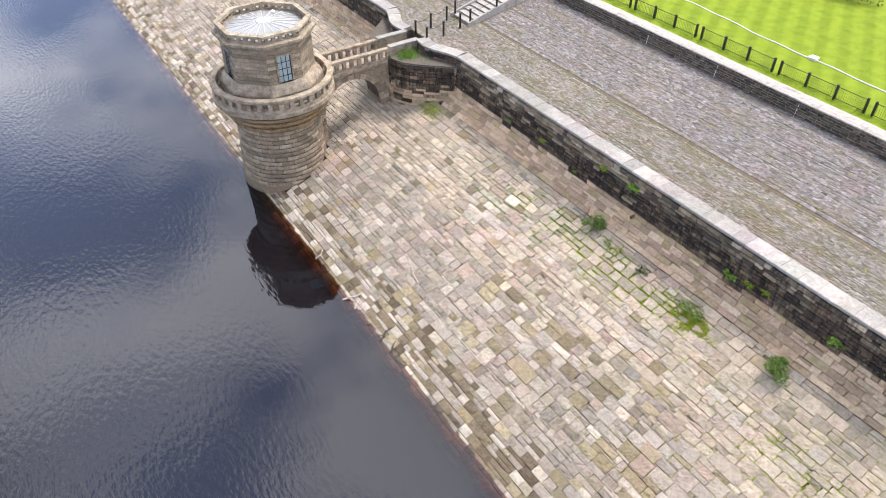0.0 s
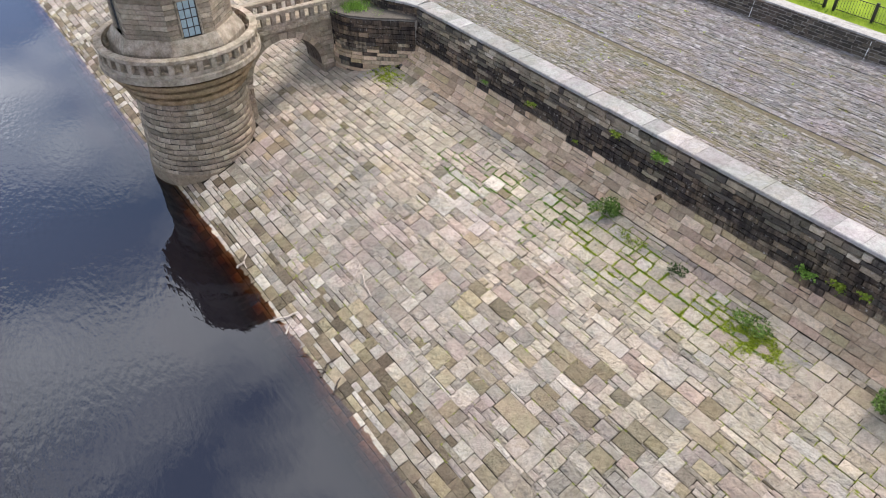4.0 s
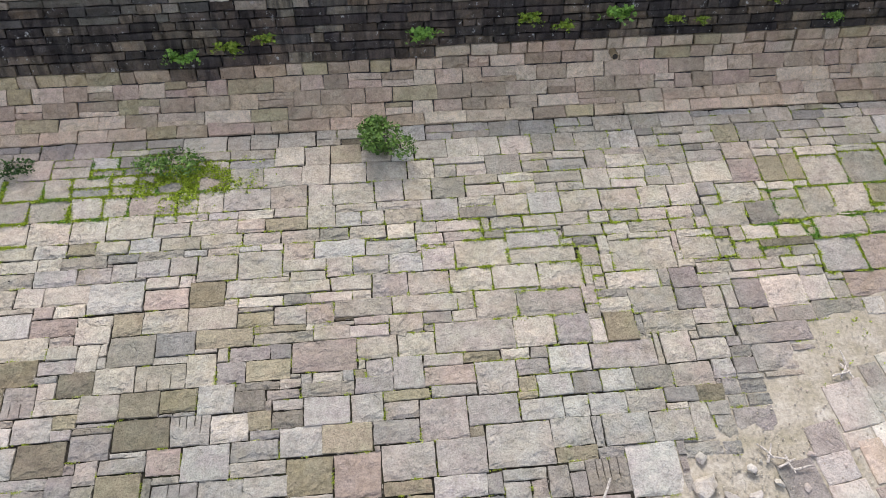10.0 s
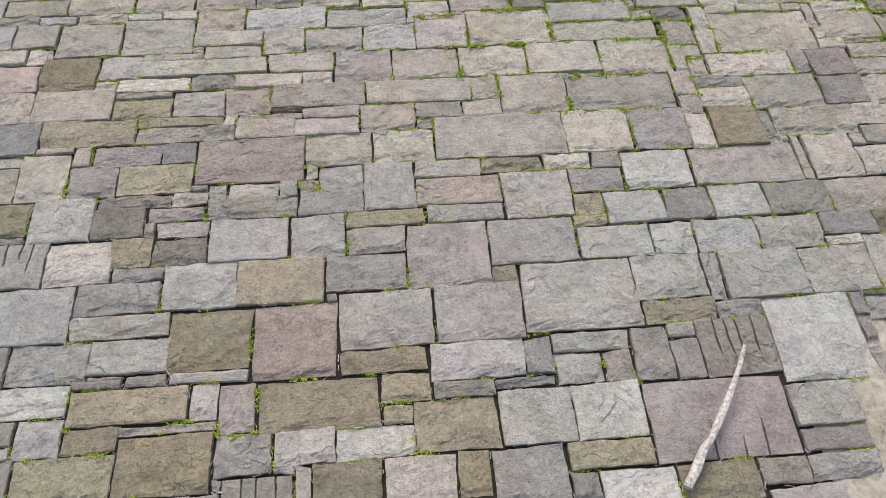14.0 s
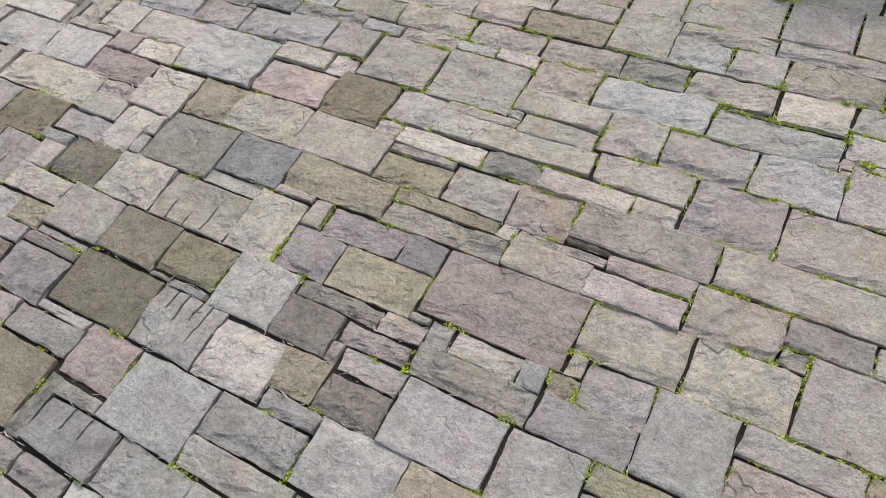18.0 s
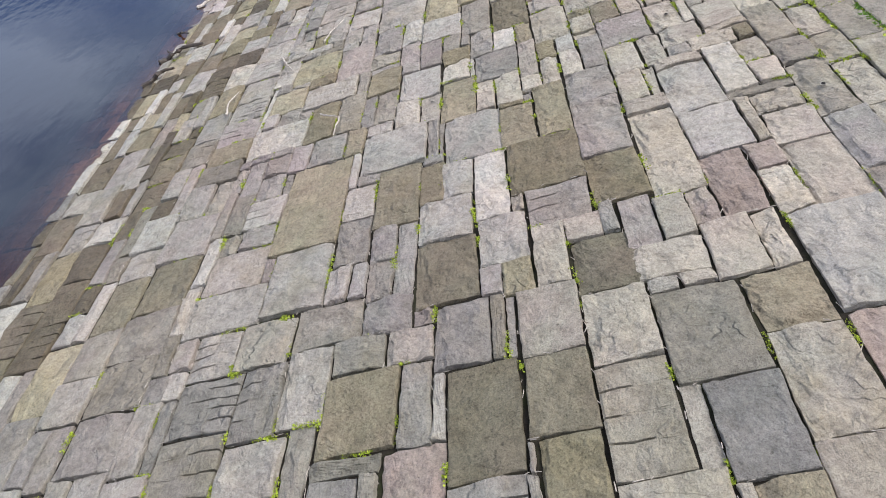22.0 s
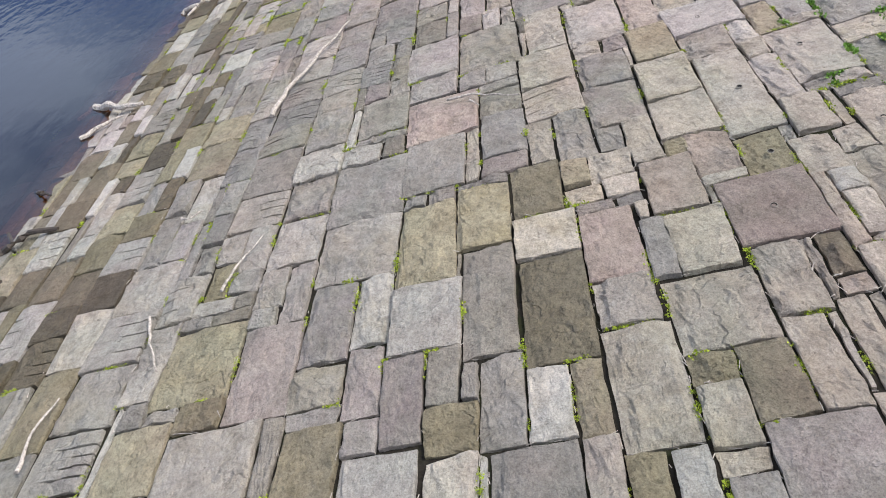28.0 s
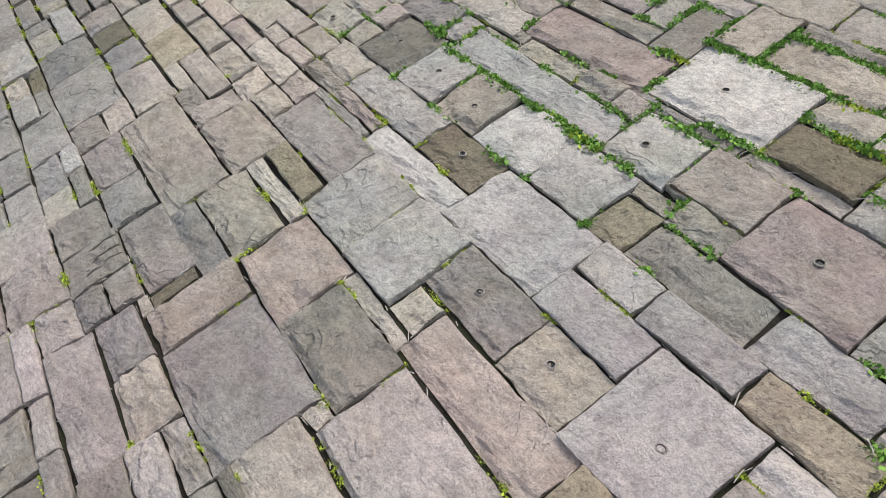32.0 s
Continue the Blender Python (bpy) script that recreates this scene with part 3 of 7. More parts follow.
def lower_core(name, x0, x1):
    return wall_core(name, [(12.94, 4.6), (13.2, 7.16), (13.96, 7.16), (13.96, 4.6)], x0, x1, M_WALL_MORTAR,
                     "blackened coursed stone retaining wall with pale coping")


wall_lower = lower_core("wall_lower", -26.6, X_END)
wall_lower_far = lower_core("wall_lower_far", X_FAR, -36.14)
wall_upper = wall_core("wall_upper", [(22.53, 8.3), (22.72, 9.44), (24.35, 9.08), (24.35, 8.3)], -75, 26, M_PALE_MORTAR,
                       "low brown coursed stone wall below the lawn")
berm = strip("berm", xs_long, [(13.94, 7.19), (22.62, 8.615)], M_BERM_SOIL,
             "sloping berm paved with grey stone setts", "pavement")


# ---- more materials for the things ----
def plain_mat(name, col, rough=0.5, metal=0.0, spec=0.4, grain=0.15, scale=20.0):
    mat, nt, bsdf, geo = begin(name, rough, spec)
    bsdf.inputs["Metallic"].default_value = metal
    n = noise_n(nt, geo, scale, 4.0, 0.6)
    r = ramp(nt, [(0.3, (1 - 2 * grain,) * 3), (0.65, (1 + grain,) * 3)])
    nt.links.new(n, r.inputs["Fac"])
    nt.links.new(mixc(nt, 1.0, col, r.outputs["Color"], "MULTIPLY"), bsdf.inputs["Base Color"])
    bump(nt, bsdf, n, 0.15, 0.01)
    return mat


def leaf_mat(name, dark, light):
    mat, nt, bsdf, geo = begin(name, 0.6, 0.25)
    r = ramp(nt, [(0.0, dark), (0.6, light), (1.0, tuple(min(1, c * 1.35) for c in light))])
    nt.links.new(geo.outputs["Random Per Island"], r.inputs["Fac"])
    nt.links.new(r.outputs["Color"], bsdf.inputs["Base Color"])
    return mat


M_BLACK = plain_mat("black_paint", (0.012, 0.012, 0.013), 0.45)
M_WHITE = plain_mat("white_paint", (0.72, 0.73, 0.72), 0.5, 0, 0.4, 0.08)
M_ROPE = plain_mat("white_hose", (0.66, 0.68, 0.66), 0.6, 0, 0.3, 0.1)
M_RIB = plain_mat("pale_grey_paint", (0.60, 0.62, 0.62), 0.45, 0, 0.4, 0.12)
M_FRAME = plain_mat("dark_window_paint", (0.035, 0.036, 0.038), 0.5)
M_WOOD = plain_mat("bleached_driftwood", (0.47, 0.42, 0.365), 0.85, 0, 0.2, 0.3, 30)
M_WET_WOOD = plain_mat("dark_wet_wood", (0.06, 0.047, 0.036), 0.6, 0, 0.4, 0.3, 30)
M_STRAW = leaf_mat("dry_grass", (0.16, 0.12, 0.06), (0.32, 0.26, 0.15))
M_LEAF = leaf_mat("leaf_green", (0.07, 0.15, 0.022), (0.17, 0.30, 0.05))
M_LEAF_B = leaf_mat("bush_green", (0.045, 0.095, 0.018), (0.115, 0.195, 0.038))
M_LEAF_Y = leaf_mat("leaf_yellow_green", (0.09, 0.15, 0.018), (0.21, 0.28, 0.032))
M_LEAF_D = leaf_mat("leaf_dark", (0.014, 0.035, 0.008), (0.036, 0.075, 0.016))
M_MOSS = leaf_mat("joint_moss", (0.15, 0.20, 0.018), (0.33, 0.40, 0.038))
M_GRASS = leaf_mat("grass_blades", (0.10, 0.19, 0.015), (0.20, 0.32, 0.03))
M_FLOWER = plain_mat("yellow_petal", (0.75, 0.55, 0.03), 0.6)
M_GREY_ROCK = stone_mat("grey_rubble", [(0.0, (0.44, 0.40, 0.36)), (0.4, (0.52, 0.475, 0.43)), (0.7, (0.38, 0.35, 0.32))], False, 0.2, 0.3, relief=0.4)
# near-black that stands for the shade inside holes
M_HOLE_SHADE = plain_mat("hole_shade", (0.018, 0.014, 0.01), 0.4)
M_MUD = plain_mat("wet_brown_mud", (0.075, 0.048, 0.026), 0.45)


def glass_mat(name, tint, rough=0.12):
    mat, nt, bsdf, geo = begin(name, rough, 0.8)
    n = noise_n(nt, geo, 3.0, 4.0, 0.6)
    r = ramp(nt, [(0.3, tuple(c * 0.8 for c in tint)), (0.7, tint)])
    nt.links.new(n, r.inputs["Fac"])
    nt.links.new(r.outputs["Color"], bsdf.inputs["Base Color"])
    return mat


M_PANE = glass_mat("pale_blue_glazing", (0.30, 0.42, 0.47))
M_ROOFGLASS = glass_mat("translucent_roof_glass", (0.27, 0.30, 0.315), 0.25)


# ---- foliage helpers ----
def leaf(heap, at, size, r, up=0.4, narrow=0.5):
    d = Vector((r.gauss(0, 1), r.gauss(0, 1), abs(r.gauss(0, 1)) * up + 0.05)).normalized()
    s = d.cross(Vector((r.gauss(0, 1), r.gauss(0, 1), r.gauss(0, 1)))).normalized() * size * narrow
    a = Vector(at)
    m = a + d * size * 0.5
    heap.add([a, m + s, a + d * size, m - s], [(0, 1, 2, 3)])


def tuft(heap, at, size, count, r, spread=0.5):
    for _ in range(count):
        p = Vector(at) + Vector((r.gauss(0, size * spread), r.gauss(0, size * spread), 0))
        leaf(heap, p, size * r.uniform(0.5, 1.2), r, 0.9)


def blade_tuft(heap, at, height, count, r, spread=0.08):
    for _ in range(count):
        a = Vector(at) + Vector((r.gauss(0, spread), r.gauss(0, spread), 0))
        t = a + Vector((r.gauss(0, height * 0.4), r.gauss(0, height * 0.4), height * r.uniform(0.5, 1.1)))
        s = Vector((r.gauss(0, 1), r.gauss(0, 1), 0)).normalized() * height * 0.035
        heap.add([a - s, a + s, t], [(0, 1, 2)])


def bushy(heap, at, rx, ry, rz, count, size, r, lobes=7):
    """Leaves round a handful of off-centre lobes, with gaps between them."""
    cs = [(Vector((r.uniform(-0.7, 0.7) * rx, r.uniform(-0.7, 0.7) * ry, r.uniform(0.15, 0.8) * rz)), r.uniform(0.3, 0.55)) for _ in range(lobes)]
    for _ in range(count):
        c, k = r.choice(cs)
        d = Vector((r.gauss(0, 1), r.gauss(0, 1), r.gauss(0, 0.8))).normalized() * r.uniform(0.35, 1.0) ** 0.5
        leaf(heap, Vector(at) + c + Vector((d.x * rx * k, d.y * ry * k, d.z * rz * k)), size * r.uniform(0.5, 1.3), r, 0.5, 0.42)


def tube(points, radii, sides=7):
    verts, faces = [], []
    pts = [Vector(p) for p in points]
    for i, p in enumerate(pts):
        d = (pts[min(i + 1, len(pts) - 1)] - pts[max(i - 1, 0)]).normalized()
        a = d.orthogonal().normalized()
        b = d.cross(a)
        for k in range(sides):
            t = 2 * math.pi * k / sides
            verts.append(p + (a * math.cos(t) + b * math.sin(t)) * radii[i])
        if i:
            for k in range(sides):
                q = (k + 1) % sides
                o = (i - 1) * sides
                faces.append((o + k, o + q, o + sides + q, o + sides + k))
    faces += [tuple(range(sides))[::-1], tuple(range(len(verts) - sides, len(verts)))]
    return verts, faces


# ---- valve tower ----
TX, TY = (-31.25, 1.95)
tower = empty("valve_tower", "round rusticated stone valve tower with octagonal lantern and balustraded gallery", "tower", at=(TX, TY, 0.49))
tower.scale = (0.935, 0.935, 0.917)


def lathe(profile, segs=64, a0=0.0):
    verts, faces = [], []
    n = len(profile)
    for i in range(segs):
        t = a0 + 2 * math.pi * i / segs
        for rad, z in profile:
            verts.append((rad * math.cos(t), rad * math.sin(t), z))
    for i in range(segs):
        j = (i + 1) % segs
        for k in range(n - 1):
            faces.append((i * n + k, j * n + k, j * n + k + 1, i * n + k + 1))
    return verts, faces


def ring_solid(profile, segs=64, a0=0.0):
    """A closed profile turned about the tower's axis."""
    return lathe(list(profile) + [profile[0]], segs, a0)


mesh_ob("shaft", *lathe([(3.02, -3.0), (2.84, 5.0), (0.1, 5.0)], 64), M_MORTAR, tower)
N_RING, SHAFT_Z0, SHAFT_H, SHAFT_ROWS = 22, -0.45, 0.342, 16
blocks = []
for variant in range(3):
    r = random.Random(50 + variant)
    half = math.pi / N_RING - 0.004
    verts, faces = [], []
    cols = [-half, -half * 0.45, half * 0.45, half]
    rows = [0.012, 0.05, 0.17, 0.29, SHAFT_H - 0.012]
    bulge = [0.0, 0.055, 0.085, 0.055, 0.0]
    for z, bl in zip(rows, bulge):
        for k, t in enumerate(cols):
            rad = 2.98 + bl + (-0.02 if k in (0, 3) else r.uniform(-0.015, 0.02))
            verts.append((rad * math.cos(t), rad * math.sin(t), z + r.uniform(-0.006, 0.006)))
    for j in range(4):
        for k in range(3):
            a = j * 4 + k
            faces.append((a, a + 1, a + 5, a + 4))
    blocks.append(mesh_ob("block", verts, faces, M_TOWER, tower))
proto = [b.data for b in blocks]
for b in blocks:
    bpy.data.objects.remove(b)
r = random.Random(3)
for row in range(SHAFT_ROWS):
    z = SHAFT_Z0 + row * SHAFT_H
    k = 1.023 - 0.0042 * row
    for i in range(N_RING):
        ob = new("block", r.choice(proto))
        ob.parent = tower
        ob.matrix_basis = (Matrix.Translation((0, 0, z)) @ Matrix.Rotation(2 * math.pi * (i + 0.5 * (row % 2)) / N_RING, 4, "Z")
                           @ Matrix.Diagonal((k, k, 1, 1)))
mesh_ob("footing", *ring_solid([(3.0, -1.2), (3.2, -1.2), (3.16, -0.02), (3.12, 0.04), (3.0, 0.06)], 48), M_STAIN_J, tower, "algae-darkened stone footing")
M_MOULD = stone_mat("stained_moulding", [(0.0, (0.38, 0.29, 0.185)), (0.5, (0.33, 0.25, 0.16))], False, 0.8)
mesh_ob("moulding", *lathe([(2.8, 4.44), (3.18, 4.48), (3.24, 4.60), (3.22, 4.74), (3.08, 4.80), (3.10, 4.90), (3.46, 5.02), (3.54, 5.14), (3.52, 5.28), (3.34, 5.34), (3.38, 5.44), (3.80, 5.56), (3.88, 5.68), (3.86, 5.82), (3.78, 5.86), (4.08, 5.98)], 72), M_MOULD, tower,
        "ochre-stained stone moulding")
mesh_ob("gallery_slab", *ring_solid([(2.4, 6.0), (4.03, 6.0), (4.16, 6.06), (4.16, 6.34), (4.06, 6.42), (2.4, 6.46)], 72), M_ASHLAR, tower)
mesh_ob("gallery_plinth", *ring_solid([(3.77, 6.43), (4.09, 6.43), (4.09, 6.62), (3.77, 6.62)], 72), M_ASHLAR, tower)
mesh_ob("gallery_rail", *ring_solid([(3.74, 7.14), (4.12, 7.14), (4.15, 7.2), (4.13, 7.35), (3.74, 7.37)], 72), M_ASHLAR, tower)
bm = bmesh.new()
box(bm, 3.81, 4.05, -0.15, 0.15, 6.6, 7.16, 0.015)
bal = part("baluster", bm, M_ASHLAR, tower)
N_BAL = 36
for i in range(N_BAL):
    t = 2 * math.pi * (i + 0.5) / N_BAL
    ob = bal if i == 0 else new("baluster", bal.data)
    ob.parent = tower
    ob.matrix_basis = Matrix.Rotation(t, 4, "Z")
# octagonal lantern: faces look along 0, 45, 90 ... degrees
A8 = math.pi / 8
R8 = lambda flat: flat / math.cos(A8)


def octa(profile):
    return lathe([(R8(f), z) for f, z in profile], 8, A8)


mesh_ob("lantern_plinth", *octa([(3.22, 6.44), (3.22, 7.25), (3.05, 7.62), (2.86, 7.9), (2.7, 7.9)]), M_ASHLAR, tower)
mesh_ob("lantern_core", *octa([(2.66, 7.6), (2.66, 10.3), (0.2, 10.3)]), M_PALE_MORTAR, tower)
mesh_ob("cornice", *octa([(2.6, 10.1), (2.8, 10.16), (2.84, 10.3), (3.02, 10.46), (3.12, 10.56), (3.12, 10.72), (2.95, 10.8), (2.4, 10.8)]), M_ASHLAR, tower,
        "weathered stone cornice with lichen")
mesh_ob("parapet_rail", *octa([(2.58, 11.12), (2.89, 11.12), (2.92, 11.16), (2.9, 11.3), (2.58, 11.32), (2.58, 11.12)]), M_ASHLAR, tower)
mesh_ob("parapet_plinth", *octa([(2.62, 10.78), (2.86, 10.78), (2.86, 10.9), (2.62, 10.9), (2.62, 10.78)]), M_ASHLAR, tower)
bm = bmesh.new()
box(bm, 2.64, 2.84, -0.12, 0.12, 10.88, 11.14, 0.01)
post_me = part("parapet_block", bm, M_ASHLAR, tower)
first = True
for face_i in range(8):
    for k in range(5):
        off = (k - 2) * 0.47
        ob = post_me if first else new("parapet_block", post_me.data)
        first = False
        ob.parent = tower
        ob.matrix_basis = Matrix.Rotation(face_i * math.pi / 4, 4, "Z") @ Matrix.Translation((0, off, 0))
# banded ashlar courses on the lantern walls, with a window in two of them
r = random.Random(8)
for face_i in range(8):
    rot = Matrix.Rotation(face_i * math.pi / 4, 4, "Z")
    half = 2.74 * math.tan(A8)
    has_window = face_i in (0, 6)
    for c in range(9):
        z0 = 7.86 + c * 0.26
        spans = [(-half, half)]
        if has_window and z0 < 9.75:
            spans = [(-half, -0.56), (0.56, half)]
        for s0, s1 in spans:
            cut = [s0, s1] if s1 - s0 < 1.0 else [s0, s0 + (s1 - s0) * (0.36 if c % 2 else 0.62), s1]
            for p, q in zip(cut, cut[1:]):
                bm = bmesh.new()
                box(bm, 2.62, 2.76 + r.uniform(-0.01, 0.012), p + 0.006, q - 0.006, z0 + 0.008, z0 + 0.252, 0.018)
                ob = part("ashlar_block", bm, M_TOWER, tower)
                ob.matrix_basis = rot
    if has_window:
        win = new("window")
        win.parent = tower
        win.matrix_basis = rot
        win["label"] = "tall dark-framed window with pale blue panes"
        bm = bmesh.new()
        for p, q in ((-0.56, -0.46), (0.46, 0.56)):
            box(bm, 2.62, 2.80, p, q, 7.88, 9.8)
        box(bm, 2.62, 2.80, -0.56, 0.56, 9.72, 9.86)
        part("frame", bm, M_ASHLAR, win)
        bm = bmesh.new()
        box(bm, 2.6, 2.86, -0.6, 0.6, 7.78, 7.9, 0.01)
        part("sill", bm, M_ASHLAR, win)
        for gy in (-0.155, 0.155):
            bm = bmesh.new()
            box(bm, 2.66, 2.73, gy - 0.018, gy + 0.018, 7.9, 9.72)
            part("glazing_bar", bm, M_FRAME, win)
        for gz in (8.35, 8.82, 9.28):
            bm = bmesh.new()
            box(bm, 2.664, 2.726, -0.46, 0.46, gz - 0.018, gz + 0.018)
            part("glazing_bar", bm, M_FRAME, win)
        for gy in (-0.44, 0.44):
            bm = bmesh.new()
            box(bm, 2.662, 2.728, gy - 0.02, gy + 0.02, 7.9, 9.72)
            part("glazing_bar", bm, M_FRAME, win)
        for i in range(3):
            for j in range(4):
                bm = bmesh.new()
                box(bm, 2.68, 2.69, -0.46 + 0.307 * i, -0.154 + 0.307 * i, 7.9 + 0.456 * j, 8.35 + 0.456 * j)
                part("pane", bm, M_PANE, win)
# shallow ribbed glass roof inside the parapet
mesh_ob("roof_glass", *lathe([(2.56, 10.8), (2.42, 10.84), (0.4, 11.12), (0.02, 11.14)], 20), M_ROOFGLASS, tower, "pale ribbed conical glass roof")
verts, faces = tube([(0.4, 0, 11.135), (2.44, 0, 10.855)], [0.022, 0.022], 4)
rib = mesh_ob("roof_rib", verts, faces, M_RIB, tower)
for i in range(20):
    ob = rib if i == 0 else new("roof_rib", rib.data)
    ob.parent = tower
    ob.matrix_basis = Matrix.Rotation(2 * math.pi * i / 20, 4, "Z")
mesh_ob("roof_cap", *lathe([(0.46, 11.1), (0.46, 11.17), (0.3, 11.23), (0.02, 11.25)], 20), M_WHITE, tower)
bm = bmesh.new()
bmesh.ops.create_uvsphere(bm, u_segments=12, v_segments=8, radius=0.14, matrix=Matrix.Translation((-0.8, 1.05, 11.22)))
part("finial_ball", bm, M_RIB, tower, "", True)

# ---- footbridge from the bank to the tower ----
BX0, BX1 = -34.0, -31.95
bridge = empty("footbridge", "arched stone footbridge with pierced parapets from the bank to the tower", "bridge", at=(-31.37, 7.72, 0.49))
bridge.scale = (0.944, 0.944, 0.917)
OFF = Matrix.Translation((33, -8, 0))


def arch_profile():
    pts = [(3.8, 0.6), (3.8, 6.2), (12.9, 6.2), (12.9, 3.6), (9.7, 2.7)]
    for i in range(17):
        t = math.pi * i / 16
        pts.append((7.33 + 2.22 * math.cos(t), 3.5 + 2.15 * math.sin(t)))
    pts.append((5.11, 0.6))
    return pts


bm = bmesh.new()
prof = arch_profile()
for x in (BX0 + 0.12, BX1 - 0.12):
    vs = [bm.verts.new((x, y, z)) for y, z in prof]
    f = bm.faces.new(vs)
bm.verts.ensure_lookup_table()
n = len(prof)
for k in range(n):
    q = (k + 1) % n
    bm.faces.new((bm.verts[k], bm.verts[q], bm.verts[n + q], bm.verts[n + k]))
bmesh.ops.recalc_face_normals(bm, faces=bm.faces)
bmesh.ops.transform(bm, matrix=OFF, verts=bm.verts)
part("arch", bm, M_TOWER, bridge)
# ring of arch stones on both faces
r = random.Random(5)
for x0, x1 in ((BX0 + 0.06, BX0 + 0.16), (BX1 - 0.16, BX1 - 0.06)):
    for i in range(15):
        t0, t1 = math.pi * i / 15 + 0.012, math.pi * (i + 1) / 15 - 0.012
        verts = []
        for x in (x0, x1):
            for t, rr in ((t0, 0.0), (t1, 0.0), (t1, 0.36), (t0, 0.36)):
                verts.append(OFF @ Vector((x, 7.33 + (2.22 + rr) * math.cos(t), 3.5 + (2.15 + rr) * math.sin(t))))
        mesh_ob("arch_stone", verts, [(0, 1, 2, 3), (7, 6, 5, 4), (0, 4, 5, 1), (1, 5, 6, 2), (2, 6, 7, 3), (3, 7, 4, 0)], M_TOWER, bridge)
# lining under the arch, its blackened stone painting the shade there
verts, faces = [], []
for i in range(17):
    t = math.pi * i / 16
    for x in (BX0 + 0.14, BX1 - 0.14):
        for k in (0.0, 0.03):
            verts.append(OFF @ Vector((x, 7.33 + (2.217 - k) * math.cos(t), 3.5 + (2.147 - k) * math.sin(t))))
    if i:
        a = 4 * i - 4
        faces += [(a, a + 4, a + 6, a + 2), (a + 1, a + 3, a + 7, a + 5), (a, a + 1, a + 5, a + 4), (a + 2, a + 6, a + 7, a + 3)]
mesh_ob("soffit", verts, faces, M_WALL, bridge, "dark underside of the arch, its shade painted as black stone")
# coursed blocks on the pier and abutment faces
for y0, y1, z0, z1 in ((4.0, 5.1, 1.1, 3.6), (9.62, 12.85, 3.1, 5.5)):
    z = z0
    while z < z1:
        h = 0.3
        y = y0
        while y < y1 - 0.1:
            w = min(r.uniform(0.4, 0.8), y1 - y)
            bm = bmesh.new()
            box(bm, BX1 - 0.16, BX1 - 0.07 + r.uniform(-0.015, 0.015), y + 0.01, y + w - 0.01, z + 0.01, z + h - 0.01, 0.02)
            bmesh.ops.transform(bm, matrix=OFF, verts=bm.verts)
            part("block", bm, M_TOWER, bridge)
            y += w
        z += h
bm = bmesh.new()
box(bm, BX0, BX1, 5.3, 12.95, 6.15, 6.42, 0.04)
bmesh.ops.transform(bm, matrix=OFF, verts=bm.verts)
part("deck", bm, M_ASHLAR, bridge)
for x0, x1 in ((BX0 + 0.02, BX0 + 0.32), (BX1 - 0.32, BX1 - 0.02)):
    bm = bmesh.new()
    box(bm, x0, x1, 5.6, 10.5, 6.42, 6.58, 0.01)
    bmesh.ops.transform(bm, matrix=OFF, verts=bm.verts)
    part("parapet_plinth", bm, M_ASHLAR, bridge)
    bm = bmesh.new()
    box(bm, x0 - 0.04, x1 + 0.04, 5.45, 10.55, 7.12, 7.34, 0.03)
    bmesh.ops.transform(bm, matrix=OFF, verts=bm.verts)
    part("parapet_rail", bm, M_ASHLAR, bridge)
    for k in range(9):
        y = 5.62 + k * 0.585
        bm = bmesh.new()
        box(bm, x0 + 0.04, x1 - 0.04, y, y + 0.27, 6.57, 7.13, 0.012)
        bmesh.ops.transform(bm, matrix=OFF, verts=bm.verts)
        part("parapet_block", bm, M_ASHLAR, bridge)
    bm = bmesh.new()
    box(bm, x0 - 0.03, x1 + 0.03, 10.52, 13.0, 6.42, 7.3, 0.03)
    bmesh.ops.transform(bm, matrix=OFF, verts=bm.verts)
    part("parapet_end", bm, M_ASHLAR, bridge)
    bm = bmesh.new()
    box(bm, x0 - 0.09, x1 + 0.09, 10.5, 13.05, 7.3, 7.46, 0.03)
    bmesh.ops.transform(bm, matrix=OFF, verts=bm.verts)
    part("parapet_cap", bm, M_COPE, bridge)


def berm_z(y):
    return BERM[0][1] + (y - BERM[0][0]) * (BERM[1][1] - BERM[0][1]) / (BERM[1][0] - BERM[0][0])


bm = bmesh.new()
box(bm, -34.2, -28.5, 13.1, 13.96, 6.6, 7.15)
box(bm, -36.0, -26.7, 13.78, 13.955, 6.6, 7.14)
part("landing", bm, M_BERM_SOIL, berm, "trodden landing at the bridge head")


def stair_z(y):
    return 7.66 + (y - 16.3) * 0.265


# ---- landing posts with chains, and the flight of steps ----
POSTS = [(-31.6, 12.95), (-31.65, 14.25), (-31.65, 15.6), (-30.2, 13.0), (-30.0, 14.25), (-30.0, 15.65),
         (-29.85, 16.4), (-31.75, 16.4), (-29.75, 18.6), (-31.85, 18.6), (-29.75, 20.8), (-31.85, 20.8)]
for px_, py_ in POSTS:
    z = berm_z(py_) - 0.02 if py_ < 16.0 else stair_z(py_)
    post = empty("barrier_post", "short black square metal barrier post beside the landing", "post", "barrier posts by the steps", at=(px_, py_, z))
    bm = bmesh.new()
    box(bm, -0.055, 0.055, -0.055, 0.055, 0, 1.05, 0.008)
    part("shaft", bm, M_BLACK, post)
    bm = bmesh.new()
    box(bm, -0.07, 0.07, -0.07, 0.07, 1.05, 1.09, 0.012)
    part("cap", bm, M_BLACK, post)
    bm = bmesh.new()
    box(bm, -0.11, 0.11, -0.11, 0.11, 0, 0.03, 0.008)
    part("base_plate", bm, M_BLACK, post)
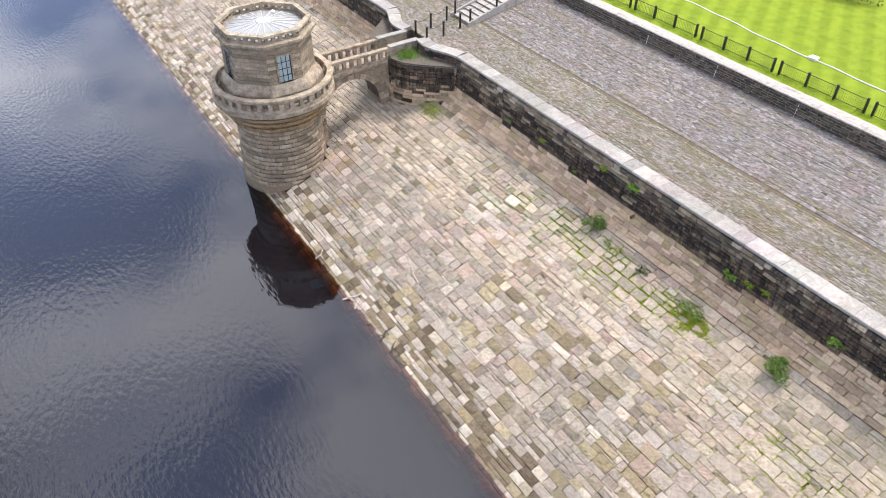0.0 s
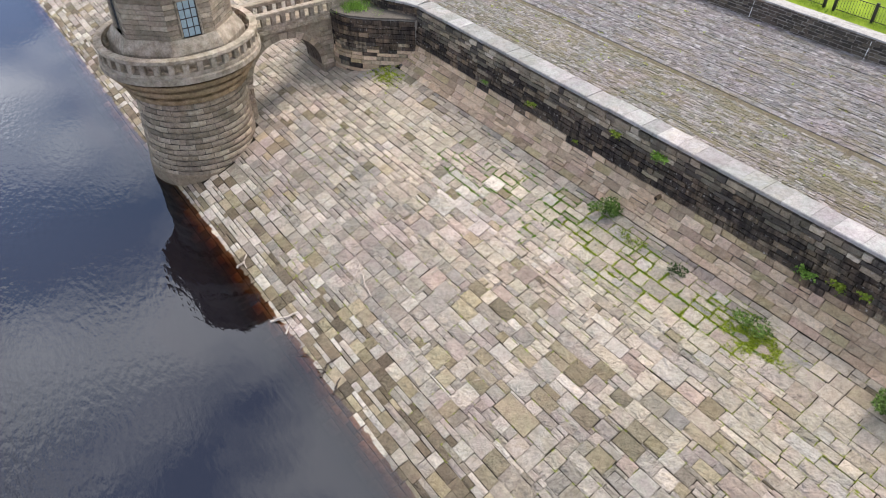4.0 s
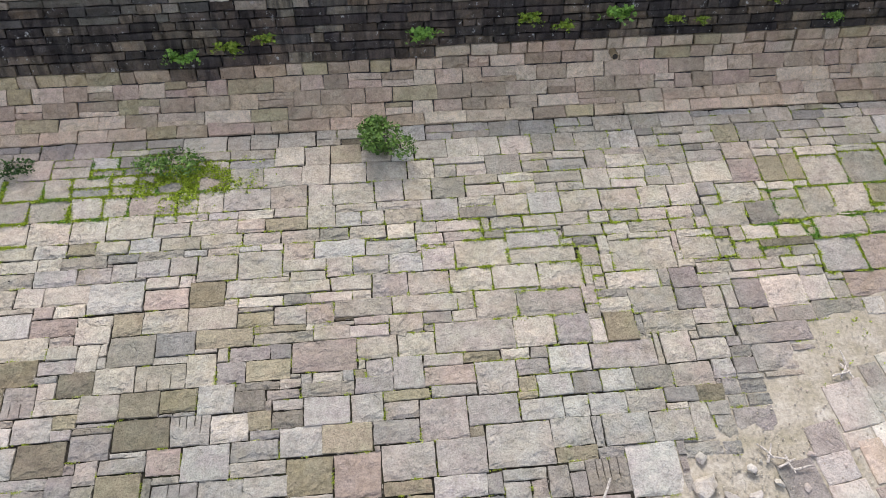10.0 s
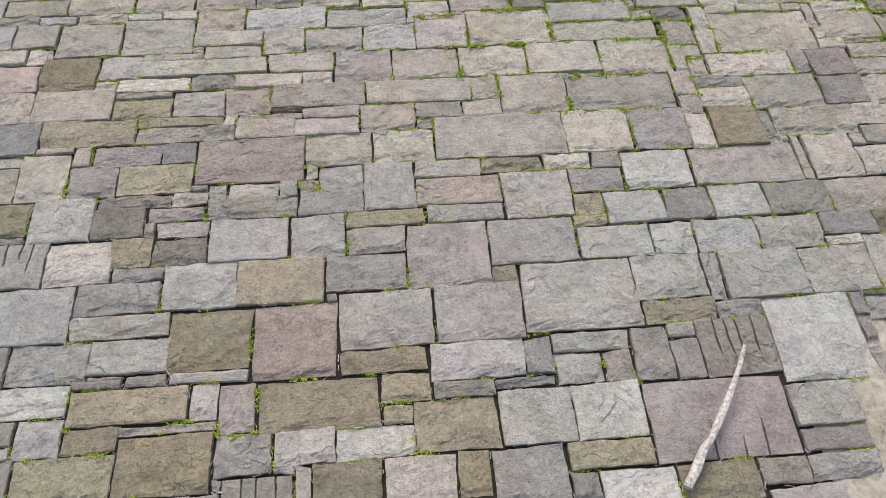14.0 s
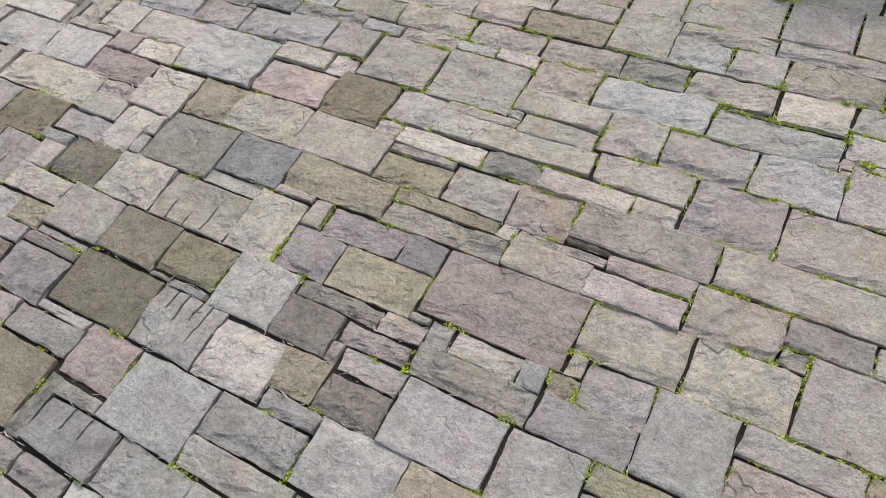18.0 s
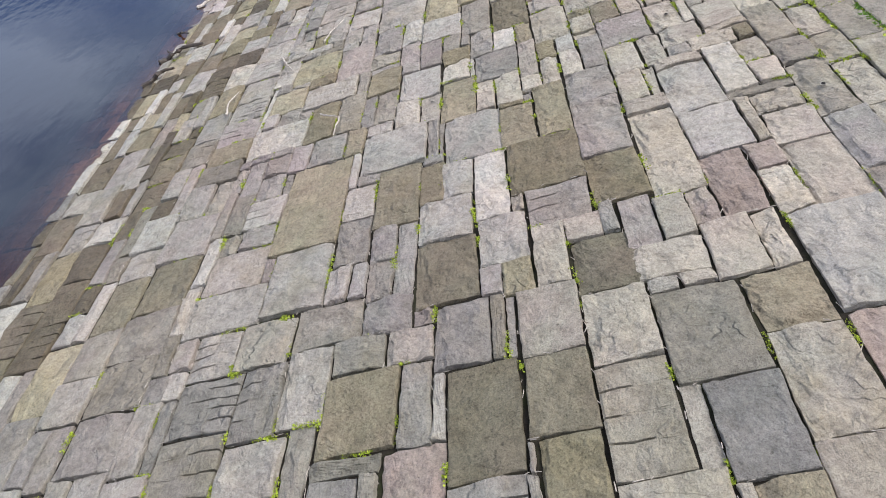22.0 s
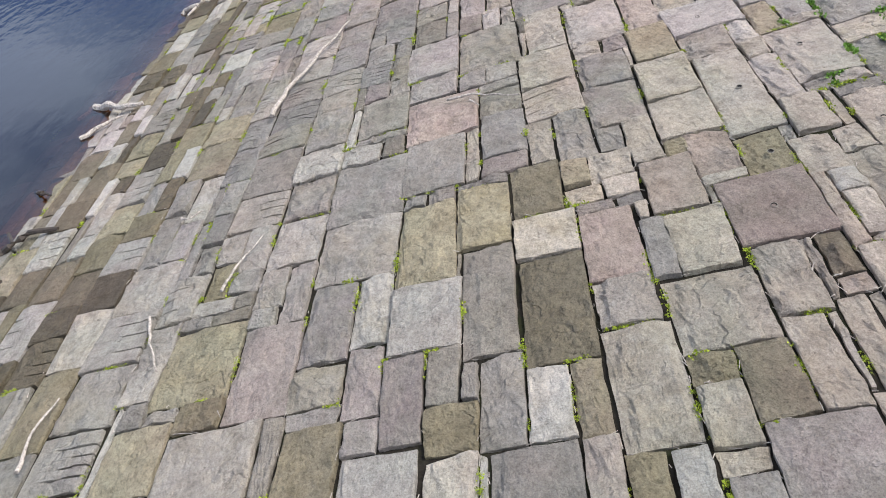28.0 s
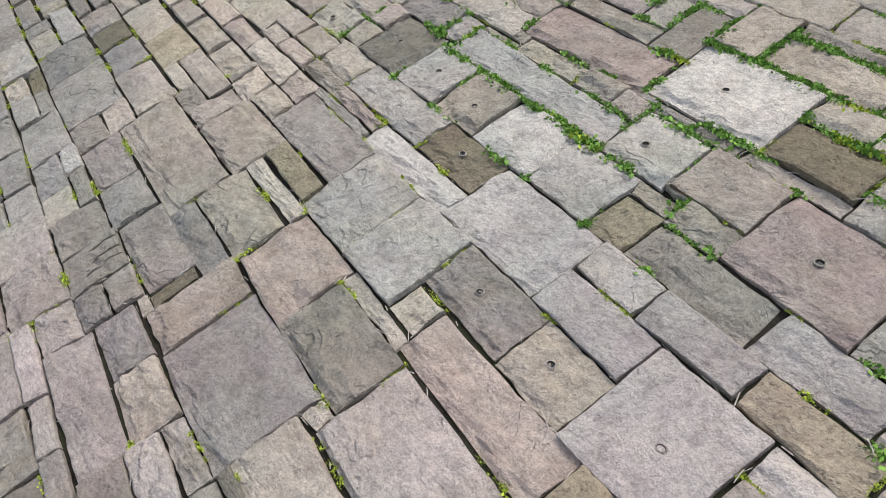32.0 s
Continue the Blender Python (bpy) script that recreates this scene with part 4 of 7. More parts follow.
for a, b in ((0, 1), (1, 2), (3, 4), (4, 5), (6, 8), (7, 9), (8, 10), (9, 11)):
    (xa, ya), (xb, yb) = POSTS[a], POSTS[b]
    pts = []
    for i in range(9):
        t = i / 8
        pts.append((xa + (xb - xa) * t, ya + (yb - ya) * t, (berm_z(ya) + (yb - ya) * t * (0.16 if yb < 16.5 else 0.265)) + 0.95 - 0.16 * 4 * t * (1 - t)))
    tagged(mesh_ob("barrier_chain", *tube(pts, [0.014] * 9, 4), M_BLACK), "thin black chain slung between barrier posts", "chain", "barrier chains")
steps = empty("steps", "straight flight of worn grey stone steps up the berm", "steps", at=(-30.8, 20, 8))
for k in range(12):
    y = 16.3 + k * 0.5
    z = 7.66 + 0.1325 * (k + 1) - 8
    bm = bmesh.new()
    box(bm, -1.0, 1.0, y - 20, y - 20 + 0.53, z - 0.5, z - 0.052)
    part("riser", bm, M_TOWER, steps, "dark worn stone riser")
    bm = bmesh.new()
    box(bm, -1.01, 1.01, y - 20 - 0.03, y - 20 + 0.5, z - 0.055, z, 0.012)
    part("tread", bm, M_RENDER, steps)
for x in (-1.16, 1.02):
    verts = []
    for y in (16.1, 22.4):
        for dx, dz in ((0, -0.8), (0.14, -0.8), (0.14, 0.24), (0, 0.24)):
            verts.append((x + dx, y - 20, stair_z(y) - 8 + dz))
    mesh_ob("string_kerb", verts, [(0, 1, 2, 3), (7, 6, 5, 4), (0, 4, 5, 1), (1, 5, 6, 2), (2, 6, 7, 3), (3, 7, 4, 0)], M_RENDER, steps)

# ---- fence along the lawn ----
fence = empty("fence", "low black metal railing with square posts along the lawn edge", "fence", at=(-10, 25.13, 9.1))
bm = bmesh.new()
box(bm, -0.06, 0.06, -0.06, 0.06, -0.05, 0.87, 0.006)
post0 = part("post", bm, M_BLACK, fence)
bm = bmesh.new()
box(bm, -0.005, 0.005, -0.005, 0.005, 0.08, 0.76)
bar0 = part("bar", bm, M_BLACK, fence)
bm = bmesh.new()
box(bm, 0.0, 1.0, -0.01, 0.01, -0.013, 0.013)
rail0 = part("rail", bm, M_BLACK, fence)
first = {"post": True, "bar": True, "rail": True}


def fence_piece(name, proto_ob, m):
    ob = proto_ob if first[name] else new(name, proto_ob.data)
    first[name] = False
    ob.parent = fence
    ob.matrix_basis = m


x = 17.08
panel = 0
while x > -40:
    fence_piece("post", post0, Matrix.Translation((x + 10, 0, 0)))
    w = 0.47 if panel % 4 == 3 else 1.765
    if w > 1:
        for rz in (0.1, 0.76):
            fence_piece("rail", rail0, Matrix.Translation((x - w + 10, 0, rz)) @ Matrix.Diagonal((w, 1, 1, 1)))
        if -26 < x < 8:
            for k in range(1, 14):
                fence_piece("bar", bar0, Matrix.Translation((x - w * k / 14 + 10, 0, 0)))
    x -= w
    panel += 1
# white hose with a small box, lying on the lawn
pts = []
for i in range(40):
    t = i / 39
    X = -24 + 32 * t
    pts.append((X, 28.45 - 0.075 * (X + 11.35) + 0.1 * math.sin(X * 0.55) + 0.06 * math.sin(X * 1.7), 9.16))
tagged(mesh_ob("hose", *tube(pts, [0.045] * 40, 6), M_ROPE), "white hose lying loosely across the mown lawn", "hose")
hose_box = empty("junction_box", "small white box on the hose on the lawn", "box", at=(-11.35, 28.48, 9.12))
bm = bmesh.new()
box(bm, -0.24, 0.24, -0.2, 0.2, 0, 0.16, 0.02)
part("case", bm, M_WHITE, hose_box)
bm = bmesh.new()
box(bm, -0.26, 0.26, -0.22, 0.22, 0.16, 0.2, 0.01)
part("lid", bm, M_WHITE, hose_box)
hb = Heap()
r = random.Random(31)
for i in range(26):
    bushy(hb, (-25 + i * 0.42, 36.9 + 0.09 * i + r.uniform(-0.3, 0.3), 9.2), 0.7, 0.9, 1.5, 200, 0.12, r)
hedge = empty("hedge", "dark clipped hedge at the far edge of the lawn", "hedge", at=(0, 0, 0))
mesh_ob("foliage", hb.v, hb.f, M_LEAF_D, hedge)
hedge["kind"] = "stuff"
gh = Heap()
for i in range(1500):
    x = r.uniform(-30, 8)
    blade_tuft(gh, (x, r.choice((r.gauss(24.8, 0.16), r.gauss(25.18, 0.12))), 9.09), r.uniform(0.1, 0.28), 5, r)
tagged(mesh_ob("long_grass", gh.v, gh.f, M_GRASS), "unmown grass along the foot of the fence", "grass", "", "stuff")

# ---- plants on the face and in the wall ----
def shrub(name, label, at, rx, ry, rz, count, size, mat, seed, group=""):
    r = random.Random(seed)
    root = empty(name, label, "plant", group, at=at)
    h = Heap()
    bushy(h, (0, 0, 0), rx, ry, rz, count, size, r)
    mesh_ob("foliage", h.v, h.f, mat, root)
    for i in range(3):
        d = Vector((r.uniform(-0.5, 0.5) * rx, r.uniform(-0.5, 0.5) * ry, rz * 0.7))
        mesh_ob("stem", *tube([(0, 0, -0.05), d * 0.5, d], [0.014, 0.01, 0.005], 4), M_WET_WOOD, root)
    return root


shrub("bush", "round green bush growing from the paving joints", on_slope(1.1, 11.28 / CS), 0.68, 0.55, 0.66, 2300, 0.07, M_LEAF_B, 1)
shrub("bush", "small dark green bush growing at the paving edge", on_slope(-10.98, 11.55 / CS), 0.55, 0.6, 0.7, 2000, 0.07, M_LEAF_B, 2)
shrub("weed_mat", "brownish straggling weed spreading over mossy paving", on_slope(-3.75, 11.15 / CS), 1.0, 0.42, 0.3, 800, 0.07, M_LEAF_B, 3)
shrub("weed_mat", "dark straggling weed in a paving hollow", on_slope(-6.95, 11.22 / CS), 0.4, 0.3, 0.25, 260, 0.07, M_LEAF_D, 4)
shrub("weed_mat", "low green weed spreading between the paving blocks", on_slope(-9.2, 11.1 / CS), 0.8, 0.5, 0.2, 300, 0.07, M_LEAF_Y, 6)
shrub("ivy", "dark glossy ivy bush in the wall corner", (15.05, 12.55, 4.75), 1.15, 0.65, 2.4, 2600, 0.13, M_LEAF_D, 5)
shrub("ivy", "bright green ivy hanging over the wall corner", (15.25, 12.45, 5.5), 1.0, 0.55, 1.8, 1500, 0.13, M_LEAF_B, 25)
shrub("ragwort", "leafy weed with yellow flowers rooted in the wall", (13.95, 12.8, 5.5), 0.35, 0.35, 0.8, 300, 0.1, M_LEAF, 7)
r = random.Random(12)
fl = Heap()
for i in range(24):
    leaf(fl, (13.6 + r.gauss(0, 0.14), 12.62 + r.gauss(0, 0.1), 6.0 + r.gauss(0, 0.08)), 0.07, r, 0.5, 0.6)
tagged(mesh_ob("ragwort_flower", fl.v, fl.f, M_FLOWER), "cluster of small yellow ragwort flowers", "flower")
WALL_PLANTS = [(-3.34, 5.51, 0.3), (-2.33, 5.68, 0.26), (-1.53, 5.84, 0.2), (2.0, 5.78, 0.28), (4.39, 6.05, 0.22), (5.17, 5.87, 0.2), (6.4, 6.07, 0.3),
               (7.8, 5.9, 0.18), (8.45, 5.86, 0.14), (11.61, 5.8, 0.2), (-17.1, 5.74, 0.22), (-12.19, 6.53, 0.22), (-9.89, 6.54, 0.32),
               (-14.19, 5.27, 0.12), (10.09, 6.25, 0.14), (-20.45, 5.5, 0.16)]
for i, (x, z, s) in enumerate(WALL_PLANTS):
    r = random.Random(100 + i)
    y = WALL_FOOT[0] + (z - WALL_FOOT[1]) * 0.1
    root = empty("wall_fern", "yellow-green fern tuft rooted in a wall joint" if i % 3 else "leafy green weed rooted in a wall joint", "plant",
                 "plants in the wall", at=(x, y - 0.06, z))
    h = Heap()
    s *= 1.75
    for _ in range(15):
        a = r.uniform(0, 2 * math.pi)
        d = Vector((math.cos(a) * 0.8, -abs(math.sin(a)) * 0.7 - 0.15, r.uniform(0.1, 0.9))).normalized()
        for k in range(7):
            p = d * s * (0.25 + 0.75 * k / 6) + Vector((0, -0.02, -0.25 * s * (k / 6) ** 2))
            leaf(h, p, s * 0.36 * (1.15 - k / 8), r, 0.4, 0.4)
    mesh_ob("fronds", h.v, h.f, M_LEAF_Y if i % 3 else M_LEAF, root)
# a short clay outlet pipe and stub under the plant
for x, z in ((6.45, 5.22), (-9.55, 5.1)):
    y = WALL_FOOT[0] + (z - WALL_FOOT[1]) * 0.1
    pipe = empty("outlet_pipe", "short stained outlet pipe sticking out of the wall foot", "pipe", "outlet pipes", at=(x, y, z))
    verts, faces = tube([(0, 0.1, 0), (0, -0.28, -0.03)], [0.09, 0.09], 12)
    mesh_ob("barrel", verts, faces, M_MOULD, pipe)
    # flat near-black disc paints the shade inside the pipe
    verts, faces = tube([(0, -0.284, -0.03), (0, -0.286, -0.03)], [0.065, 0.065], 12)
    mesh_ob("bore", verts, faces, M_HOLE_SHADE, pipe)

# ---- driftwood and sticks ----
def driftwood(label, pts, rad, mat=None, group="driftwood", seed=0, fork=None, name="driftwood"):
    r = random.Random(seed)
    base = on_slope(*pts[0][:2])
    root = empty(name, label, "driftwood", group, at=base)
    P = [on_slope(x, v / CS, h) - base for x, v, h in pts]
    dense = []
    for a, b in zip(P, P[1:]):
        for k in range(4):
            dense.append(a.lerp(b, k / 4) + Vector((r.gauss(0, rad * 0.5), r.gauss(0, rad * 0.5), r.gauss(0, rad * 0.25))))
    dense.append(P[-1])
    m = len(dense)
    mesh_ob("stem", *tube(dense, [rad * (1.15 - 0.75 * i / m) * r.uniform(0.85, 1.15) for i in range(m)], 7), mat or M_WOOD, root)
    for f in fork or ():
        Q = [on_slope(x, v / CS, h) - base for x, v, h in f]
        mesh_ob("branch", *tube(Q, [rad * (0.6 - 0.4 * i / len(Q)) for i in range(len(Q))], 6), mat or M_WOOD, root)
    return root


driftwood("thick bleached forked branch lying at the waterline", [(-17.40, -0.88, 0.05), (-17.29, -0.52, 0.12), (-17.01, -0.11, 0.1), (-16.98, 0.27, 0.08)], 0.065,
          seed=1, fork=[[(-17.36, -0.83, 0.08), (-17.08, -0.95, 0.1)]])
driftwood("pale branch lying at the waterline", [(-16.39, -0.58, 0.06), (-16.59, -0.27, 0.08), (-16.75, -0.01, 0.06)], 0.035, seed=2)
driftwood("long crooked bleached stick lying down the stone face", [(-15.11, 2.84, 0.06), (-15.72, 2.96, 0.08), (-16.29, 3.17, 0.08), (-16.94, 3.36, 0.08), (-17.70, 3.58, 0.06)],
          0.026, seed=3)
driftwood("thin pale stick lying on the stone face", [(-14.13, 5.17, 0.05), (-14.06, 5.47, 0.07), (-13.78, 5.96, 0.05)], 0.014, seed=4,
          fork=[[(-13.96, 5.43, 0.06), (-13.78, 5.53, 0.06)]])
driftwood("dark waterlogged branch at the waterline", [(-13.45, -0.49, 0.02), (-13.75, -0.07, 0.1), (-13.73, 0.33, 0.05)], 0.05, M_WET_WOOD, seed=5,
          fork=[[(-13.64, -0.27, 0.06), (-13.90, -0.46, 0.08)]])
driftwood("dark waterlogged branch at the waterline", [(-12.51, -0.48, 0.02), (-12.74, -0.16, 0.1), (-12.84, 0.02, 0.06)], 0.045, M_WET_WOOD, seed=6,
          fork=[[(-12.63, -0.34, 0.06), (-12.36, -0.25, 0.1)]])
driftwood("dark waterlogged twig at the waterline", [(-15.07, -0.75, 0.0), (-14.81, -0.47, 0.08), (-14.74, -0.29, 0.04)], 0.03, M_WET_WOOD, seed=7)
driftwood("pale twig lying on the stone face", [(-13.17, 2.19, 0.05), (-13.04, 2.33, 0.08), (-13.19, 2.46, 0.05)], 0.014, seed=8)
driftwood("thin pale stick lying on the stone face", [(-11.52, 2.43, 0.05), (-11.15, 2.58, 0.06), (-10.77, 2.78, 0.05)], 0.014, seed=9)
driftwood("thin pale stick lying on the stone face", [(-9.97, 1.85, 0.05), (-10.35, 1.79, 0.06), (-10.71, 1.87, 0.05)], 0.015, seed=10)
driftwood("pale bent twig lying on the stone face", [(-9.02, 3.47, 0.05), (-8.75, 3.77, 0.07), (-8.33, 3.75, 0.05)], 0.012, seed=11)
driftwood("pale twig lying on the stone face", [(-11.66, 3.11, 0.05), (-12.02, 3.21, 0.06), (-12.41, 3.37, 0.05)], 0.012, seed=13)
driftwood("straight bleached stick leaning on a pale block", [(3.62, 2.9, 0.05), (4.02, 3.43, 0.12), (4.43, 4.06, 0.2)], 0.04, seed=12)
driftwood("bleached forked branch stranded by the waterline", [(-21.44, -0.56, 0.05), (-21.39, -0.17, 0.12), (-21.78, 0.17, 0.08)], 0.05, seed=14,
          fork=[[(-21.44, -0.17, 0.1), (-20.95, -0.24, 0.1)]])
TWIGS = [(7.22, 4.42, -1.0), (7.32, 4.22, -0.3), (7.45, 4.02, 0.3), (7.62, 4.2, -1.4), (7.3, 4.1, 1.2), (7.7, 3.95, 0.1), (9.05, 5.5, 0.1), (9.3, 5.7, -1.3),
         (9.2, 5.45, 0.9), (9.38, 5.62, 1.7)]
for i, (x, y, a) in enumerate(TWIGS):
    L = 0.32
    driftwood("small bleached twig among the rubble", [(x, y, 0.06), (x + L * math.cos(a), y + L * math.sin(a), 0.14)], 0.023, seed=40 + i, group="twigs", name="twig")

# ---- rubble stones on the worn corner ----
r = random.Random(77)
RUBBLE = [(6.07, 3.83, 0.26), (6.48, 3.6, 0.13), (6.89, 3.58, 0.14), (6.16, 4.29, 0.11), (6.97, 4.04, 0.1), (7.39, 3.77, 0.09), (7.87, 3.65, 0.08), (5.8, 3.3, 0.14)]
for i in range(14):
    RUBBLE.append((r.gauss(6.95, 0.7), r.gauss(3.75, 0.5), r.uniform(0.03, 0.07)))
for i, (x, y, s) in enumerate(RUBBLE):
    # split stone: a lump with planes knocked off it
    bm = bmesh.new()
    bmesh.ops.create_icosphere(bm, subdivisions=3 if s > 0.1 else 2, radius=1.0)
    for _ in range(11 if s > 0.1 else 8):
        d = Vector((r.gauss(0, 1), r.gauss(0, 1), r.gauss(0, 0.9))).normalized()
        cut = r.uniform(0.42, 0.68)
        for v in bm.verts:
            over = v.co.dot(d) - cut
            if over > 0:
                v.co -= d * over
    for v in bm.verts:
        k = 1 + 0.10 * noise.noise(v.co * 2.6 + Vector((i * 3.1, 0, 0)))
        v.co = Vector((v.co.x * s * 1.35 * k, v.co.y * s * 1.05 * k, v.co.z * s * 0.75 * k))
        v.co.z = max(v.co.z, -s * 0.35)
    rock = part("rock", bm, M_GREY_ROCK, None)
    rock.matrix_basis = Matrix.Translation(on_slope(x, y / CS, 0.01 + s * 0.3)) @ Matrix.Rotation(r.uniform(0, 6), 4, "Z")
    tagged(rock, "broken grey rubble stone lying on the silt" if s > 0.1 else "small loose stone on the silt", "rock", "rubble stones")


# ---- worn corner: silt, skewed slabs, a drain ----
GAP_EDGE = [(5.2, 2.4), (5.7, 3.7), (7.0, 4.55), (8.27, 5.51), (9.06, 6.27), (10.44, 6.68), (12.17, 6.95), (14.0, 7.2), (17.5, 7.4), (40, 7.4)]


def gap_y(x):
    if x < GAP_EDGE[0][0]:
        return -99.0
    for (xa, ya), (xb, yb) in zip(GAP_EDGE, GAP_EDGE[1:]):
        if xa <= x <= xb:
            return ya + (yb - ya) * (x - xa) / (xb - xa)
    return 7.4


def rubble_gap(x, v):
    return v * CS < gap_y(x)


verts, faces = [], []
nx, ny = 60, 30
for j in range(ny):
    for i in range(nx):
        x, y = 4.6 + i * 0.36, -1.6 + j * 0.33
        h = -0.014 + 0.009 * noise.noise(Vector((x * 0.7, y * 0.7, 1))) + 0.007 * noise.noise(Vector((x * 3, y * 3, 4)))
        edge = max(gap_y(x), gap_y(x + 0.55))
        h -= 0.16 if y > edge + 0.8 else 0.035 if y > gap_y(x) + 0.3 else 0.0
        verts.append(on_slope(x, y / CS, h))
for j in range(ny - 1):
    for i in range(nx - 1):
        k = j * nx + i
        faces.append((k, k + 1, k + nx + 1, k + nx))
tagged(mesh_ob("silt", verts, faces, M_SAND, None, "", None, True), "dry sandy silt and gravel over the worn corner of the facing", "ground", "", "structure")
slabs = empty("slab_paving", "skewed patch of pale worn stone slabs round a drain", "paving", kind="structure")
M_SLAB = stone_mat("pale_slab", [(0.0, (0.58, 0.53, 0.455)), (0.3, (0.62, 0.565, 0.49)), (0.55, (0.50, 0.46, 0.40)), (0.75, (0.56, 0.47, 0.385)),
                                 (0.92, (0.32, 0.305, 0.28))], False, 0.3, 0.15, relief=0.6)
r = random.Random(61)
turn = radians(8)


def slab(u, t, wide, long, mat=None):
    """u and t run along and across the skewed rows, from the drain."""
    c, d = math.cos(turn), math.sin(turn)
    cr = [(u - 0.025, t - 0.012), (u + wide + 0.025, t - 0.012), (u + wide + 0.025, t + long + 0.012), (u - 0.025, t + long + 0.012)]
    cr = [(p + r.uniform(-0.02, 0.02), q + r.uniform(-0.02, 0.02)) for p, q in cr]
    cr = [(10.25 + p * c - q * d, (3.48 + p * d + q * c) / CS) for p, q in cr]
    mesh_ob("slab", *block(cr, r.uniform(0.010, 0.018), 0.15, on_slope, 4, 0.006, None, (0, 0), r, 0.25, 9, 7), mat or M_SLAB, slabs)


slab(-1.17, 1.22, 0.77, 0.81)
slab(0.16, 1.71, 0.46, 0.65)
slab(-0.34, 1.36, 0.43, 0.47)
slab(0.17, 1.06, 0.49, 0.63)
slab(0.21, 0.11, 0.49, 0.91)
slab(0.82, 0.33, 0.47, 0.87, M_PALE)
slab(1.23, 1.69, 0.47, 0.76, M_PALE)
slab(1.34, 1.03, 0.49, 0.58)
slab(1.62, 0.19, 0.33, 0.84, M_PALE)
slab(0.92, -0.44, 0.69, 0.71)
slab(-0.64, -0.08, 0.80, 0.80)
slab(-1.06, 0.29, 0.42, 0.70)
slab(-0.65, 0.84, 0.36, 0.35)
slab(-1.89, 0.94, 0.57, 0.51, M_MID)
slab(-1.93, 0.46, 0.63, 0.45, M_PALE)
slab(-1.94, -0.05, 0.66, 0.49)
slab(-1.14, -0.25, 0.53, 0.48, M_PINK)
slab(-0.54, -0.84, 0.88, 0.68, M_MID)
slab(0.37, -0.76, 0.49, 0.67)
slab(0.98, -1.19, 0.43, 0.65, M_PALE)
slab(0.78, 1.97, 0.37, 0.52, M_MID)
slab(-2.68, 0.30, 0.64, 0.66, M_MID)
slab(-2.68, -0.12, 0.44, 0.41, M_PALE)
slab(-0.28, 0.83, 0.32, 0.53)
slab(2.72, 0.24, 0.27, 0.71)
slab(2.01, -0.59, 0.42, 0.45)
slab(-0.27, 1.84, 0.34, 0.42, M_MID)
slab(-1.23, 0.92, 0.48, 0.27)
# further rows run down to the water
for c in range(9):
    u, t = -3.3 + 0.62 * c + r.uniform(-0.05, 0.05), -1.3 - r.random() * 0.4
    while t > -4.6:
        L = r.uniform(0.45, 0.95)
        if r.random() < 0.8:
            slab(u, t - L, 0.6, L, r.choice((None, None, M_PALE, M_MID)))
        t -= L
verts, faces = [], []
for k in range(14):
    a = 2 * math.pi * k / 14
    rr = 0.2 * (1 + 0.22 * math.sin(2 * a + 0.5) + 0.1 * math.sin(3 * a))
    verts.append(on_slope(10.25 + rr * math.cos(a), (3.48 + rr * 1.05 * math.sin(a)) / CS, 0.026))
    verts.append(on_slope(10.25 + rr * 0.8 * math.cos(a), (3.48 + rr * 0.85 * math.sin(a)) / CS, 0.014))
for k in range(14):
    q = (k + 1) % 14
    faces.append((2 * k, 2 * q, 2 * q + 1, 2 * k + 1))
faces.append(tuple(range(1, 28, 2)))
tagged(mesh_ob("drain_hole", verts, faces, M_MUD), "dark wet drain hole worn through a pale slab", "drain")

# ---- walls of coursed stone along a line on plan ----
def along(line):
    """Length and a function that gives place, outward normal at a distance along a plan line (outward lies to its right)."""
    pts = [Vector((x, y, 0)) for x, y in line]
    seg = [(b - a).length for a, b in zip(pts, pts[1:])]

    def at(s):
        for a, b, L in zip(pts, pts[1:], seg):
            if s <= L or b is pts[-1]:
                d = (b - a).normalized()
                return a + d * s, Vector((d.y, -d.x, 0))
            s -= L
    return sum(seg), at


def coursed(line, z_at, heights, lengths, batter, pick, r, proud=0.02, gap=0.008, rough=0.012, cols=4, chip=0.8):
    """Yields (kind, s, verts, faces) for each stone of a wall whose foot follows z_at(s)."""
    total, at = along(line)
    t = 0.0
    for row, h in enumerate(heights):
        s = -r.uniform(0, lengths[1])
        while s < total:
            w = r.uniform(*lengths)
            s0, s1 = max(0.0, s), min(total, s + w)
            s += w
            if s1 - s0 < 0.08:
                continue

            def place(a, b, off):
                p, n = at(max(0.0, min(total, a)))
                z = z_at(a) + b
                return p + n * (off - batter * b) + Vector((0, 0, z))

            rise = max(0.016, proud + r.gauss(0, 0.012))
            cr = [(s0 + gap, t + gap), (s1 - gap, t + gap), (s1 - gap, t + h - gap), (s0 + gap, t + h - gap)]
            cr = [(a + r.uniform(-0.014, 0.014), b + r.uniform(-0.012, 0.012)) for a, b in cr]
            yield pick(row, r, s0), (s0 + s1) / 2, t + h / 2, *block(cr, rise, 0.14, place, 4, rough, None, (0, 0), r, chip, cols, 5)
        t += h


def heights_to(total, choices, r):
    out, t = [], 0.0
    while t < total:
        h = min(r.choice(choices), total - t)
        if total - t - h < 0.09:
            h = total - t
        out.append(h)
        t += h
    return out


r = random.Random(90)
H_LOW = [0.29, 0.26, 0.19, 0.22, 0.17, 0.21, 0.18, 0.21, 0.17, 0.24]


